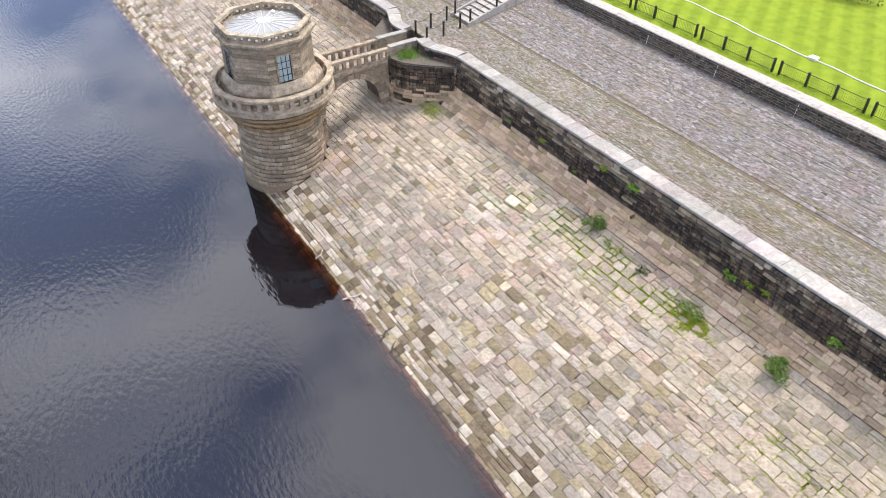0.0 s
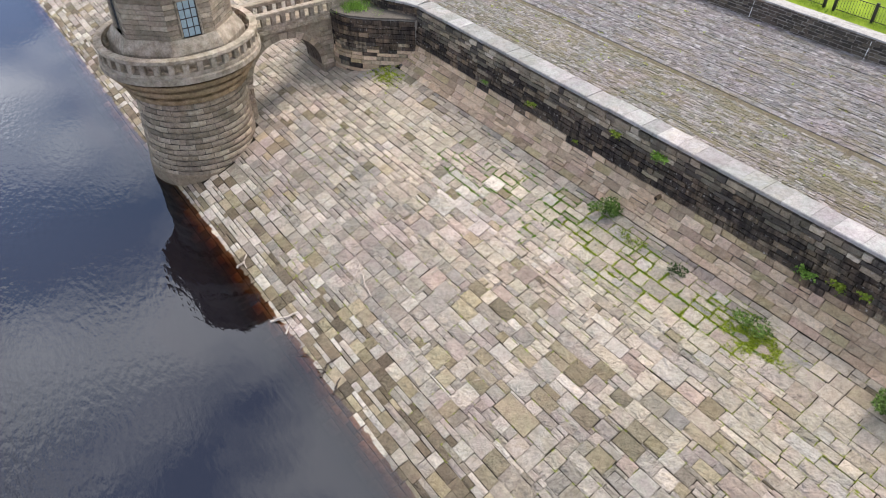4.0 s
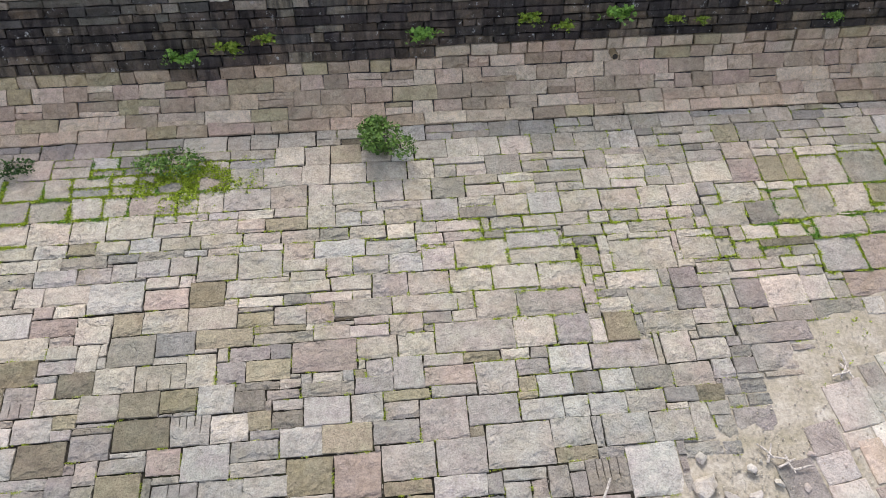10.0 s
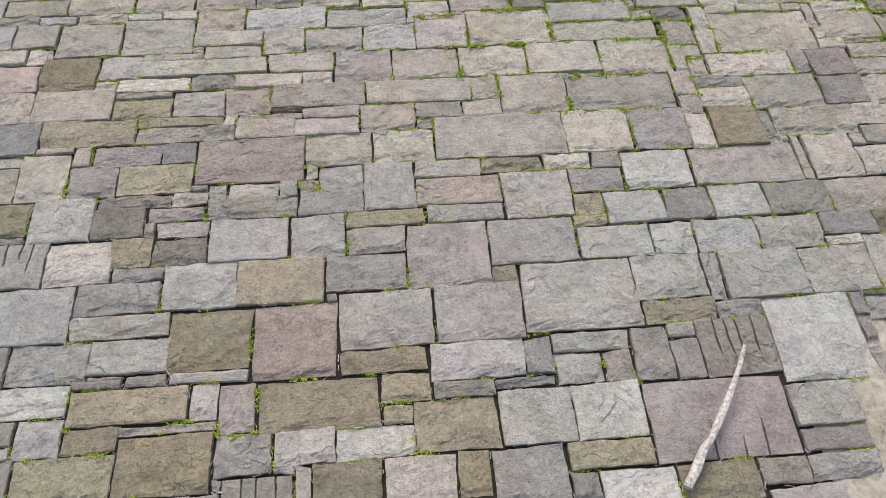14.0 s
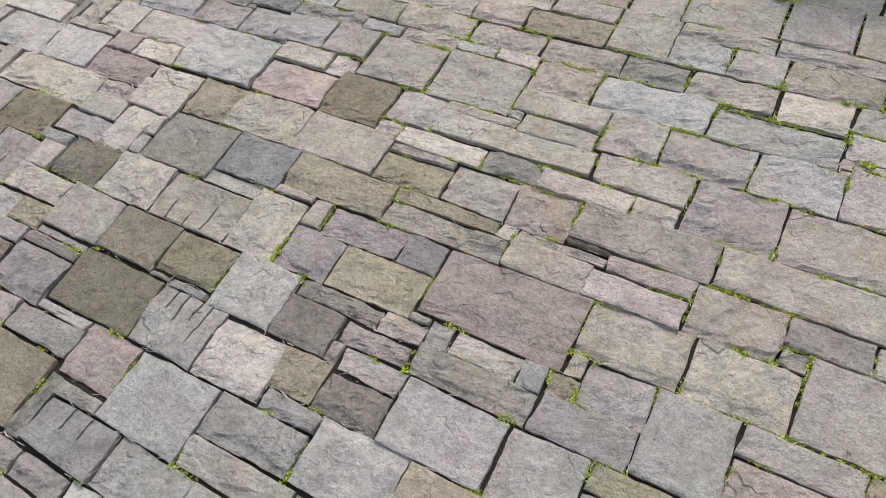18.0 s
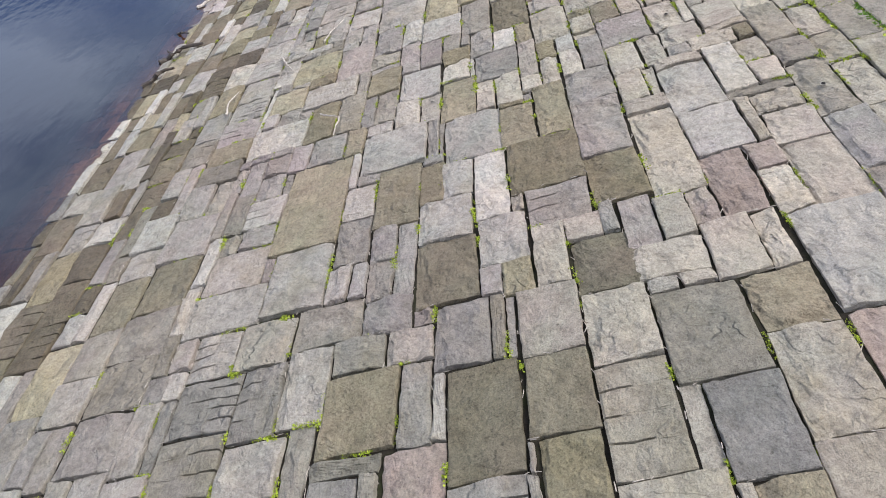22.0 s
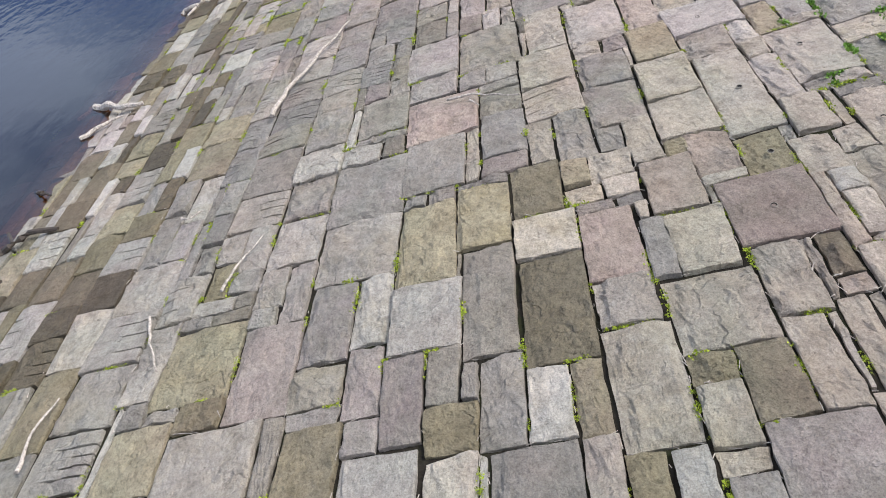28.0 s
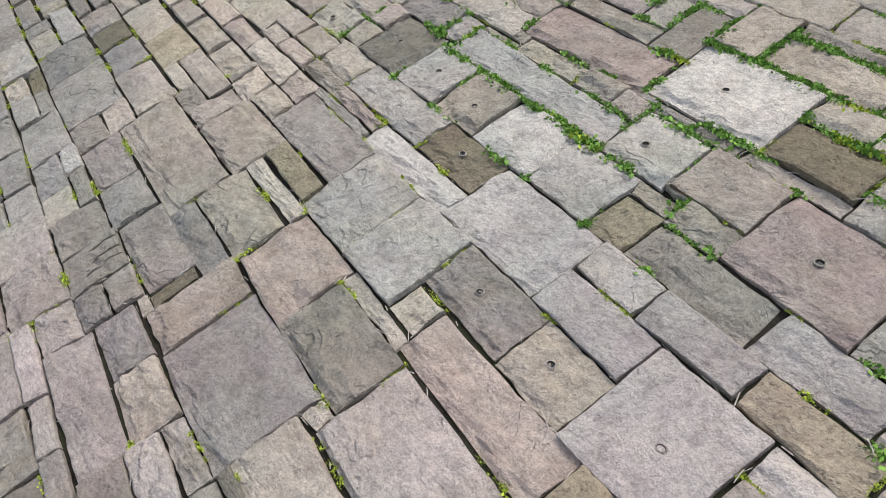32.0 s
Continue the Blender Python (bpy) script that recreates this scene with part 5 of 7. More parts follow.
def pick_low(row, r, s):
    """Bare brown stone at the foot, blackened above it, weathered ochre under the coping."""
    bare = 0.1 + 1.5 * min(1.0, max(0.0, (s - 24) / 8)) + 0.7 * noise.noise(Vector((s * 0.45, 0.0, 5.0)))
    if row < bare:
        return "foot"
    head = 5.6 + 2.0 * min(1.0, max(0.0, (s - 14) / 16)) + 1.6 * noise.noise(Vector((s * 0.5, 3.0, 0.0))) + r.gauss(0, 0.7)
    return "top" if row > head or r.random() < 0.05 else "wall"


mats_low = {"top": M_TOP, "wall": M_WALL, "foot": M_BAND}
M_TOP_J = stone_mat("wall_head_stone_joined", TOP_TONES, True, 0.6, 0.6, 0.3)
mats_low_j = {"top": M_TOP_J, "wall": M_WALL_J, "foot": M_BAND_J}


def lay(parent, stones, mats, mats_j, near, limit=300):
    """The stones that lie in the near stretch become parts, the rest one joined part a kind."""
    heap, count = {}, 0
    for kind, s, t, v, f in stones:
        if near(s) and count < limit:
            mesh_ob("stone", v, f, mats[kind], parent)
            count += 1
        else:
            heap.setdefault(kind, Heap()).add(v, f)
    for kind, hp in heap.items():
        tagged(mesh_ob("stonework", hp.v, hp.f, mats_j[kind], parent), "", "", "", "stuff")


foot_y = WALL_FOOT[0]


def lower_wall(parent, x0, x1, near, seed):
    """The battered face leans back by a tenth of its height."""
    lay(parent, coursed([(x0, foot_y), (x1, foot_y)], lambda s: WALL_FOOT[1] + 0.02, H_LOW, (0.28, 0.9), 0.10, pick_low, random.Random(seed), 0.05, 0.015, 0.034, 6),
        mats_low, mats_low_j, near)


lower_wall(wall_lower, -26.6, X_END, lambda s: 25.0 < s < 40.0, 91)
lower_wall(wall_lower_far, X_FAR, -36.14, lambda s: False, 92)


# the steep courses at the wall's foot
def band_place(x, b, off):
    """b runs up the bent strip between the face and the wall."""
    (y0, z0), (y1, z1), (y2, z2) = BAND
    L1 = math.hypot(y1 - y0, z1 - z0)
    L2 = math.hypot(y2 - y1, z2 - z1)
    if b <= L1:
        k, a, c = b / L1, BAND[0], BAND[1]
    else:
        k, a, c = (b - L1) / L2, BAND[1], BAND[2]
    y, z = a[0] + (c[0] - a[0]) * k, a[1] + (c[1] - a[1]) * k
    d = math.hypot(c[0] - a[0], c[1] - a[1])
    return Vector((x, y - off * (c[1] - a[1]) / d, z + off * (c[0] - a[0]) / d))


r = random.Random(95)
hb = Heap()
count = 0
t = 0.0
for h in (0.30, 0.327, 0.35, 0.352):
    x = X_FAR
    while x < 15.7:
        w = r.uniform(0.38, 1.05)
        low = r.uniform(0.35, 0.6) * h if h > 0.32 and r.random() < 0.22 else h
        if not -36.3 < x < -27.2:
            for a, b in ((t, low), (t + low, h - low)):
                if b < 0.05:
                    continue
                cr = [(x, a + 0.009), (x + w - 0.018, a + 0.009), (x + w - 0.018, a + b - 0.009), (x, a + b - 0.009)]
                cr = [(p + r.uniform(-0.015, 0.015), q + r.uniform(-0.015, 0.015)) for p, q in cr]
                v, f = block(cr, max(0.018, 0.032 + r.gauss(0, 0.012)), 0.18, band_place, 4, 0.024, None, (0, 0), r, 0.8, 8, 6)
                if -6 < x < 15 and count < 150:
                    mesh_ob("foot_stone", v, f, M_BAND, wall_lower)
                    count += 1
                else:
                    hb.add(v, f)
        x += w
    t += h
tagged(mesh_ob("foot_stones", hb.v, hb.f, M_BAND_J, wall_lower), "", "", "", "stuff")


# coping: one slab after another
def coping_run(parent, line, width, z, r, lengths=(0.75, 1.1), thick=0.14):
    total, at = along(line)
    s = 0.0
    while s < total - 0.05:
        w = min(r.uniform(*lengths), total - s)
        verts = []
        lift = r.gauss(0, 0.008)
        n = 3
        for i in range(n):
            a = s + 0.006 + (w - 0.012) * i / (n - 1)
            p, nrm = at(a)
            for off, dz in ((0.06, -thick), (0.06, -0.03), (0.03, 0.0), (-width * 0.5, 0.015), (-width + 0.03, 0.01), (-width, -0.02), (-width, -thick)):
                verts.append(p + nrm * off + Vector((0, 0, z + dz + lift)))
        faces = []
        m = 7
        for i in range(n - 1):
            for k in range(m):
                q = (k + 1) % m
                faces.append((i * m + k, (i + 1) * m + k, (i + 1) * m + q, i * m + q))
        faces += [tuple(range(m)), tuple(range((n - 1) * m, n * m))[::-1]]
        mesh_ob("coping_stone", verts, faces, M_COPE, parent)
        s += w


coping_run(wall_lower, [(-26.6, 13.13), (14.5, 13.13)], 0.9, 7.34, random.Random(14))
bm = bmesh.new()
box(bm, 14.48, 16.1, 13.02, 14.1, 7.26, 7.52, 0.03)
part("end_coping", bm, M_COPE, wall_lower)
coping_run(wall_lower_far, [(X_FAR, 13.13), (-36.14, 13.13)], 0.9, 7.34, random.Random(15), (1.2, 1.8))


def solid(name, outline, z0, z1, mat, parent=None):
    n = len(outline)
    verts = [(x, y, z0) for x, y in outline] + [(x, y, z1) for x, y in outline]
    faces = [(k, (k + 1) % n, n + (k + 1) % n, n + k) for k in range(n)] + [tuple(range(n, 2 * n)), tuple(range(n))[::-1]]
    return mesh_ob(name, verts, faces, mat, parent)


# ogee wings that bring the wall to the bridge, and the curved dark abutment below
for side in (1, -1):
    mx = lambda x: -31.37 + side * (x + 31.37)
    wing_line = [(mx(-30.4), 12.3), (mx(-29.8), 12.2), (mx(-29.1), 12.22), (mx(-28.4), 12.4), (mx(-27.8), 12.72), (mx(-27.2), 12.98), (mx(-26.6), 13.13)]
    back = [(x, y + 0.78) for x, y in wing_line][::-1]
    wing = solid("wall_wing_near" if side == 1 else "wall_wing_far", [(x, y + 0.07) for x, y in wing_line] + back, 5.0, 7.16, M_MORTAR)
    tagged(wing, "curved wing of the dark stone wall beside the bridge", "wall", "", "structure")
    run = wing_line if side == 1 else wing_line[::-1]
    coping_run(wing, run, 0.85, 7.34, random.Random(16 + side), (0.7, 0.95))
    lay(wing, coursed(run, lambda s: 5.3, heights_to(1.84, (0.18, 0.2, 0.24), random.Random(3)), (0.3, 0.7), 0.0, lambda row, r, s: "top" if r.random() < 0.3 else "wall",
                      random.Random(97), 0.02), mats_low, mats_low_j, lambda s: side == 1)
    ab = [(mx(-30.42), 10.03), (mx(-29.7), 10.08), (mx(-29.05), 10.34), (mx(-28.4), 10.84), (mx(-27.75), 11.5), (mx(-27.1), 12.25), (mx(-26.5), 12.85)]
    core = solid("abutment_near" if side == 1 else "abutment_far", [(x, y + 0.08) for x, y in ab] + [(mx(-26.5), 13.1), (mx(-30.42), 13.1)], 2.8, 6.6, M_PALE_MORTAR)
    tagged(core, "curved blackened stone abutment with a grassy ledge", "wall", "", "structure")
    run = ab if side == 1 else ab[::-1]
    lay(core, coursed(run, lambda s: 3.1, heights_to(3.42, (0.2, 0.24, 0.28), random.Random(4)), (0.4, 0.9), 0.0, lambda row, r, s: "foot" if row < 8 and r.random() < 0.7 else "top" if row < 10 and r.random() < 0.6 else "wall",
                      random.Random(98), 0.085, 0.013), mats_low, mats_low_j, lambda s: side == 1)
    cap = solid("ledge", [(x, y - 0.03) for x, y in ab] + [(mx(-26.5), 13.1), (mx(-30.42), 13.1)], 6.6, 6.67, M_MORTAR, core)
gh = Heap()
r = random.Random(44)
for i in range(170):
    blade_tuft(gh, (r.gauss(-29.7, 0.3), r.gauss(11.1, 0.35), 6.65), r.uniform(0.2, 0.5), 6, r)
for i in range(60):
    blade_tuft(gh, (r.uniform(-30.1, -27.8), r.uniform(11.4, 12.1), 6.65), r.uniform(0.08, 0.2), 5, r)
tagged(mesh_ob("ledge_grass", gh.v, gh.f, M_LEAF), "tuft of long grass growing on the abutment ledge", "grass", "", "stuff")

# ---- round bastion at the end of the wall ----
BC = (24.79, 11.67)


def arc(rad, a0, a1, n):
    return [(BC[0] + rad * math.cos(radians(a0 + (a1 - a0) * i / n)), BC[1] + rad * math.sin(radians(a0 + (a1 - a0) * i / n))) for i in range(n + 1)]


bastion = solid("wall_bastion", arc(8.3, 120, 270, 50), 0.0, 12.0, M_MORTAR)
tagged(bastion, "round stone bastion on a broad plinth with weathered set-offs", "wall", "", "structure")
plinth = solid("plinth", arc(8.68, 125, 262, 50), -1.0, 5.55, M_MORTAR, bastion)
shoulder = solid("shoulder", arc(8.52, 125, 262, 50), 5.5, 6.72, M_MORTAR, bastion)
r = random.Random(71)
PLINTH_TONES = [(0.0, (0.20, 0.165, 0.145)), (0.3, (0.255, 0.212, 0.187)), (0.6, (0.165, 0.138, 0.122)), (0.82, (0.29, 0.245, 0.215))]
BASTION_TONES = [(0.0, (0.30, 0.262, 0.215)), (0.25, (0.21, 0.185, 0.16)), (0.5, (0.37, 0.33, 0.275)), (0.75, (0.25, 0.22, 0.19))]
M_BAST, M_BAST_J = stone_mat("plinth_stone", PLINTH_TONES, False, 0.5), stone_mat("plinth_stone_joined", PLINTH_TONES, True, 0.5)
M_BASTU_J = stone_mat("bastion_wall_joined", BASTION_TONES, True, 0.6, 0.5, 0.4, streak=0.4)
lay(bastion, coursed(arc(8.86, 140, 245, 50), lambda s: 1.0, heights_to(4.58, (0.15, 0.2, 0.26, 0.3, 0.18), r), (0.4, 1.15), 0.02, lambda row, r, s: "a", r, 0.05, 0.012, 0.03, 7),
    {"a": M_BAST}, {"a": M_BAST_J}, lambda s: 5.0 < s < 13.0, 220)
lay(bastion, coursed(arc(8.84, 140, 245, 50), lambda s: 5.57, [0.24], (0.5, 1.1), 0.75, lambda row, r, s: "a", r, 0.03, 0.014, 0.03, 7),
    {"a": M_TOP}, {"a": M_TOP_J}, lambda s: True)
lay(bastion, coursed(arc(8.60, 140, 245, 50), lambda s: 5.82, heights_to(0.93, (0.17, 0.2, 0.24), r), (0.3, 0.8), 0.02, lambda row, r, s: "wall" if r.random() < 0.8 else "top", r, 0.03, 0.012, 0.03, 6),
    mats_low, mats_low_j, lambda s: False)
lay(bastion, coursed(arc(8.62, 130, 245, 50), lambda s: 6.74, [0.24], (0.5, 1.1), 0.75, lambda row, r, s: "a", r, 0.03, 0.014, 0.03, 7),
    {"a": M_TOP}, {"a": M_TOP_J}, lambda s: True)
lay(bastion, coursed(arc(8.38, 125, 250, 50), lambda s: 6.97, heights_to(5.0, (0.14, 0.17, 0.2), r), (0.28, 0.75), 0.0, lambda row, r, s: "a", r, 0.03, 0.012, 0.02),
    {"a": M_BASTU_J}, {"a": M_BASTU_J}, lambda s: False)
# curved kerb wall beside the berm, with a paved ramp behind it
kerb_line = [(10.5, 22.0), (11.2, 20.0), (12.1, 18.5), (12.95, 17.48), (13.74, 16.6), (14.32, 15.78), (14.63, 14.9), (14.7, 14.3), (14.6, 13.95)]
kerb = solid("wall_kerb", kerb_line + [(x + 0.55, y + 0.25) for x, y in kerb_line[::-1]], 6.9, 7.6, M_MORTAR)
for v in kerb.data.vertices:
    if v.co.z > 7.2:
        v.co.z = berm_z(v.co.y) + 0.50
tagged(kerb, "low curved dark stone kerb wall beside the setts", "wall", "", "structure")
total_k, at_k = along(kerb_line)
lay(kerb, coursed(kerb_line, lambda s: berm_z(at_k(max(0.0, min(total_k, s)))[0].y) - 0.02, [0.17, 0.18, 0.16], (0.3, 0.7), 0.0, lambda row, r, s: "wall", r, 0.02),
    mats_low, mats_low_j, lambda s: True)


def ramp_at(s, off, dz):
    p, n_ = at_k(max(0.0, min(total_k, s)))
    q = Vector((p.x + off, p.y + off * 0.3, 0))
    return (q.x, q.y, berm_z(p.y) + 0.44 + 0.12 * off + dz)


verts, faces = [], []
for i in range(25):
    for off in (0.0, 1.2, 2.4, 5.0):
        verts.append(ramp_at(total_k * i / 24, off, 0.0))
    if i:
        for k in range(3):
            a = 4 * i - 4 + k
            faces.append((a, a + 1, a + 5, a + 4))
ramp_ob = tagged(mesh_ob("ramp", verts, faces, M_BERM_SOIL), "worn paved ramp behind the kerb wall", "pavement", "", "structure")
hp = Heap()
s = 0.0
while s < total_k:
    d = r.uniform(0.13, 0.2)
    off = 0.04
    while off < 4.6:
        w = 0.5 if off < 0.1 else r.uniform(0.2, 0.42)
        top = 0.06 if off < 0.1 else 0.03
        c = [ramp_at(a, b, top + r.gauss(0, 0.006)) for a, b in ((s + 0.008, off), (s + 0.008, off + w - 0.015), (s + d - 0.008, off + w - 0.015), (s + d - 0.008, off))]
        hp.add(c + [(x, y, z - 0.12) for x, y, z in c], [(0, 1, 2, 3), (4, 5, 1, 0), (5, 6, 2, 1), (6, 7, 3, 2), (7, 4, 0, 3)])
        off += w
    s += d
tagged(mesh_ob("setts", hp.v, hp.f, M_SETT_LOW_J, ramp_ob), "", "", "", "stuff")

# ---- upper wall below the lawn ----
r = random.Random(72)
lay(wall_upper, coursed([(-45, 22.57), (24, 22.57)], lambda s: 8.56, heights_to(0.9, (0.11, 0.13, 0.15), r), (0.22, 0.5), 0.17, lambda row, r, s: "a", r, 0.034, 0.016, 0.005, 4, 0.0),
    {"a": M_UPPER_J}, {"a": M_UPPER_J}, lambda s: False)
verts, faces = [], []
for i in range(200):
    x = -75 + i * 0.5
    for y, z in ((22.72, 9.38), (22.74, 9.5), (23.0, 9.54), (23.6, 9.44), (24.4, 9.12)):
        verts.append((x, y + 0.05 * noise.noise(Vector((x * 1.7, y, 0))), z + 0.03 * noise.noise(Vector((x * 2, y * 3, 5)))))
    if i:
        for k in range(4):
            a = (i - 1) * 5 + k
            faces.append((a, a + 5, a + 6, a + 1))
mesh_ob("weathered_capping", verts, faces, M_RENDER, wall_upper, "pale weathered mortar capping")
for x in (-19.13, -13.67, -8.2, -2.74, 2.72):
    verts = []
    for z in (8.64, 9.34):
        y = 22.57 + 0.17 * (z - 8.56)
        verts += [(x - 0.013, y - 0.045, z), (x + 0.013, y - 0.045, z), (x + 0.013, y + 0.03, z), (x - 0.013, y + 0.03, z)]
    mesh_ob("lime_streak", verts, [(0, 1, 5, 4), (1, 2, 6, 5), (3, 0, 4, 7), (4, 5, 6, 7)], M_WHITE, wall_upper, "white lime-stained joint")

# ---- setts of the berm ----
r = random.Random(73)
hp, hp_low, singles_laid = Heap(), Heap(), 0
M_SETT_LOW = stone_mat("mossy_sett", SETT_LOW_TONES, False, 0.5, 0.9, 0.0, 0.9, 0.7)


def kerb_x(y):
    for (xa, ya), (xb, yb) in zip(kerb_line, kerb_line[1:]):
        if yb <= y <= ya:
            return xb + (xa - xb) * (y - yb) / (ya - yb)
    return 10.5 if y > 20 else 17.0


y = 12.95
while y < 22.52:
    d = r.uniform(0.085, 0.15)
    sink = -0.05 if 16.98 < y < 17.12 else -0.02 if r.random() < 0.10 else 0.0
    x = -46.0 - r.uniform(0, 0.4)
    while x < 17.4:
        w = r.uniform(0.13, 0.36)
        if not (-31.98 < x + w / 2 < -29.62 and y > 16.1) and x + w < kerb_x(y) and (y > 14.05 or y > 13.0 + 0.38 * max(0.0, abs(x + 31.37) - 2.3)):
            z = max(berm_z(y), 7.2) + 0.02
            za, zb, zc, zd = (z + r.gauss(0, 0.011) + sink for _ in range(4))
            g = 0.006 + r.uniform(0, 0.006)
            sl = (BERM[1][1] - BERM[0][1]) / (BERM[1][0] - BERM[0][0]) * d
            low = y < 17.0 + 0.2 * noise.noise(Vector((x * 0.3, 1, 5)))
            sett = ([(x + g, y + g, za), (x + w - g, y + g, zb), (x + w - g, y + d - g, zc + sl), (x + g, y + d - g, zd + sl),
                    (x + g, y + g, z - 0.1), (x + w - g, y + g, z - 0.1), (x + w - g, y + d - g, z - 0.1), (x + g, y + d - g, z - 0.1)],
                    [(0, 1, 2, 3), (4, 5, 1, 0), (5, 6, 2, 1), (6, 7, 3, 2), (7, 4, 0, 3)])
            if low and y < 15.2 and -6.5 < x < 4.5 and singles_laid < 300:
                mesh_ob("sett", *sett, M_SETT_LOW, berm)
                singles_laid += 1
            else:
                (hp_low if low else hp).add(*sett)
        x += w
    y += d
tagged(mesh_ob("setts", hp.v, hp.f, M_SETT_J, berm), "", "", "", "stuff")
tagged(mesh_ob("mossy_setts", hp_low.v, hp_low.f, M_SETT_LOW_J, berm), "", "", "", "stuff")
hw = Heap()
for i in range(1500):
    x = r.uniform(-40, 13)
    y = r.choice((r.gauss(16.7, 0.25), r.gauss(17.05, 0.06), r.uniform(14.1, 22.4), r.gauss(14.4, 0.25)))
    if noise.noise(Vector((x * 0.35, y * 0.9, 3))) < -0.05:
        continue
    blade_tuft(hw, (x, y, berm_z(y) + 0.02), r.uniform(0.06, 0.16), 6, r, 0.1)
tagged(mesh_ob("berm_weeds", hw.v, hw.f, M_STRAW), "dry grass tufts between the setts", "grass", "", "stuff")

hw = Heap()
for i in range(260):
    x, y = r.uniform(-40, 14), r.choice((r.gauss(16.0, 0.6), r.uniform(14.1, 22.3)))
    if x > 10:
        y = r.uniform(14.2, 16)
    tuft(hw, (x, y, berm_z(y) + 0.02), r.uniform(0.03, 0.07), 9, r, 0.9)
tagged(mesh_ob("berm_moss", hw.v, hw.f, M_MOSS), "scattered moss between the setts", "moss", "", "stuff")

# ---- blocks of the pitched face ----
LANE = (-20.5, 7.5, 1.7, 9.9)          # the stretch under the low part of the way


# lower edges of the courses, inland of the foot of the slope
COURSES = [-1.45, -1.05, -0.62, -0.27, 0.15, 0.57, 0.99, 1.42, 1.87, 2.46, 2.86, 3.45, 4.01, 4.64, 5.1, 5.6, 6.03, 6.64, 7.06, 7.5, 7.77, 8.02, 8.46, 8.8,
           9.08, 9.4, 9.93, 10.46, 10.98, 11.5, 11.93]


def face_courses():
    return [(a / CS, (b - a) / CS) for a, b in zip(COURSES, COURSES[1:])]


def plots(rows, x0, x1, r, lengths=(0.40, 1.05), split=0.20):
    """Splits courses into four-cornered plots, some stretches broken into two thin beds."""
    for v, h in rows:
        x = x0 - r.uniform(0, 0.8)
        while x < x1:
            w = r.triangular(lengths[0], lengths[1], 0.66)
            if h > 0.42 and r.random() < split:
                k = r.uniform(0.35, 0.65) * h
                xa = x
                while xa < x + w * 1.5:
                    wa = r.uniform(0.4, 1.0)
                    yield xa, v, wa, k
                    xa += wa
                xb = x
                while xb < xa - 0.3:
                    wb = min(r.uniform(0.4, 1.1), xa - xb)
                    if xa - xb - wb < 0.3:
                        wb = xa - xb
                    yield xb, v + k, wb, h - k
                    xb += wb
                x = xa
            else:
                yield x, v, w, h
                x += w


r_face = random.Random(21)
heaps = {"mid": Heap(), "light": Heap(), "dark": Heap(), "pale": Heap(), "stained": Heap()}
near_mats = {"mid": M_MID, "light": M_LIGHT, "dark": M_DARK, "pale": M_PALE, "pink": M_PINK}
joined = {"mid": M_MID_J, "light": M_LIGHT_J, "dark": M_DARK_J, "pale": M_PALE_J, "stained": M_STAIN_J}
BEDS = []
KINDS = {"m": "mid", "d": "dark", "l": "pale", "p": "pink", "n": "mid"}


def bed(y, high, x, kinds, *widths):
    """A run of neighbouring blocks of one height, from its lower edge and its left end: m plain, d olive, l pale, p pink, n with wedge slots."""
    for kind, w in zip(kinds, widths):
        BEDS.append((x, y / CS, w, high / CS, kind))
        x += w


# the beds under the low part of the way, from the shore upwards
bed(2.58, 0.72, -9.13, "l", 0.62)
bed(2.62, 0.46, -10.17, "d", 0.52)
bed(2.69, 0.74, -5.77, "l", 0.55)
bed(2.71, 0.62, -6.37, "m", 0.60)
bed(2.82, 0.68, -11.19, "d", 0.73)
bed(2.83, 0.29, 3.69, "d", 0.55)
bed(2.84, 0.28, 2.94, "l", 0.56)
bed(2.92, 0.45, 1.91, "m", 0.68)
bed(3.04, 0.32, 0.33, "dld", 0.63, 0.66, 0.28)
bed(3.08, 0.74, -10.09, "m", 0.68)
bed(3.12, 0.72, 3.40, "n", 1.34)
bed(3.12, 0.24, 2.59, "d", 0.81)
bed(3.17, 0.41, -2.24, "d", 0.82)
bed(3.24, 0.42, -1.42, "d", 0.88)
bed(3.30, 0.32, -9.41, "d", 0.95)
bed(3.33, 0.73, -7.71, "d", 1.56)
bed(3.35, 0.30, -0.55, "mml", 0.52, 0.55, 0.72)
bed(3.36, 0.48, 1.24, "dml", 0.80, 0.72, 0.64)
bed(3.43, 0.52, -6.16, "m", 0.80)
bed(3.49, 0.55, -11.01, "m", 0.93)
bed(3.57, 0.35, -2.29, "l", 0.36)
bed(3.64, 0.48, -0.18, "d", 1.14)
bed(3.64, 0.18, 0.96, "d", 0.29)
bed(3.79, 0.82, 4.84, "l", 0.89)
bed(3.82, 0.30, 0.96, "d", 0.43)
bed(3.85, 0.59, 4.11, "n", 0.73)
bed(3.86, 0.28, -1.94, "d", 1.07)
bed(3.88, 0.59, -5.23, "m", 0.54)
bed(3.92, 0.23, -2.61, "l", 0.67)
bed(3.92, 0.33, -4.70, "m", 0.75)
bed(4.04, 0.42, -11.45, "m", 0.87)
bed(4.05, 0.37, -6.41, "m", 0.64)
bed(4.06, 0.31, 1.44, "l", 0.85)
bed(4.11, 0.65, -13.36, "mm", 1.04, 0.88)
bed(4.12, 0.40, -9.85, "d", 0.65)
bed(4.12, 0.25, 0.58, "d", 0.86)
bed(4.12, 0.76, -0.29, "p", 0.86)
bed(4.14, 0.11, -0.96, "m", 0.63)
bed(4.16, 0.54, -14.78, "m", 0.81)
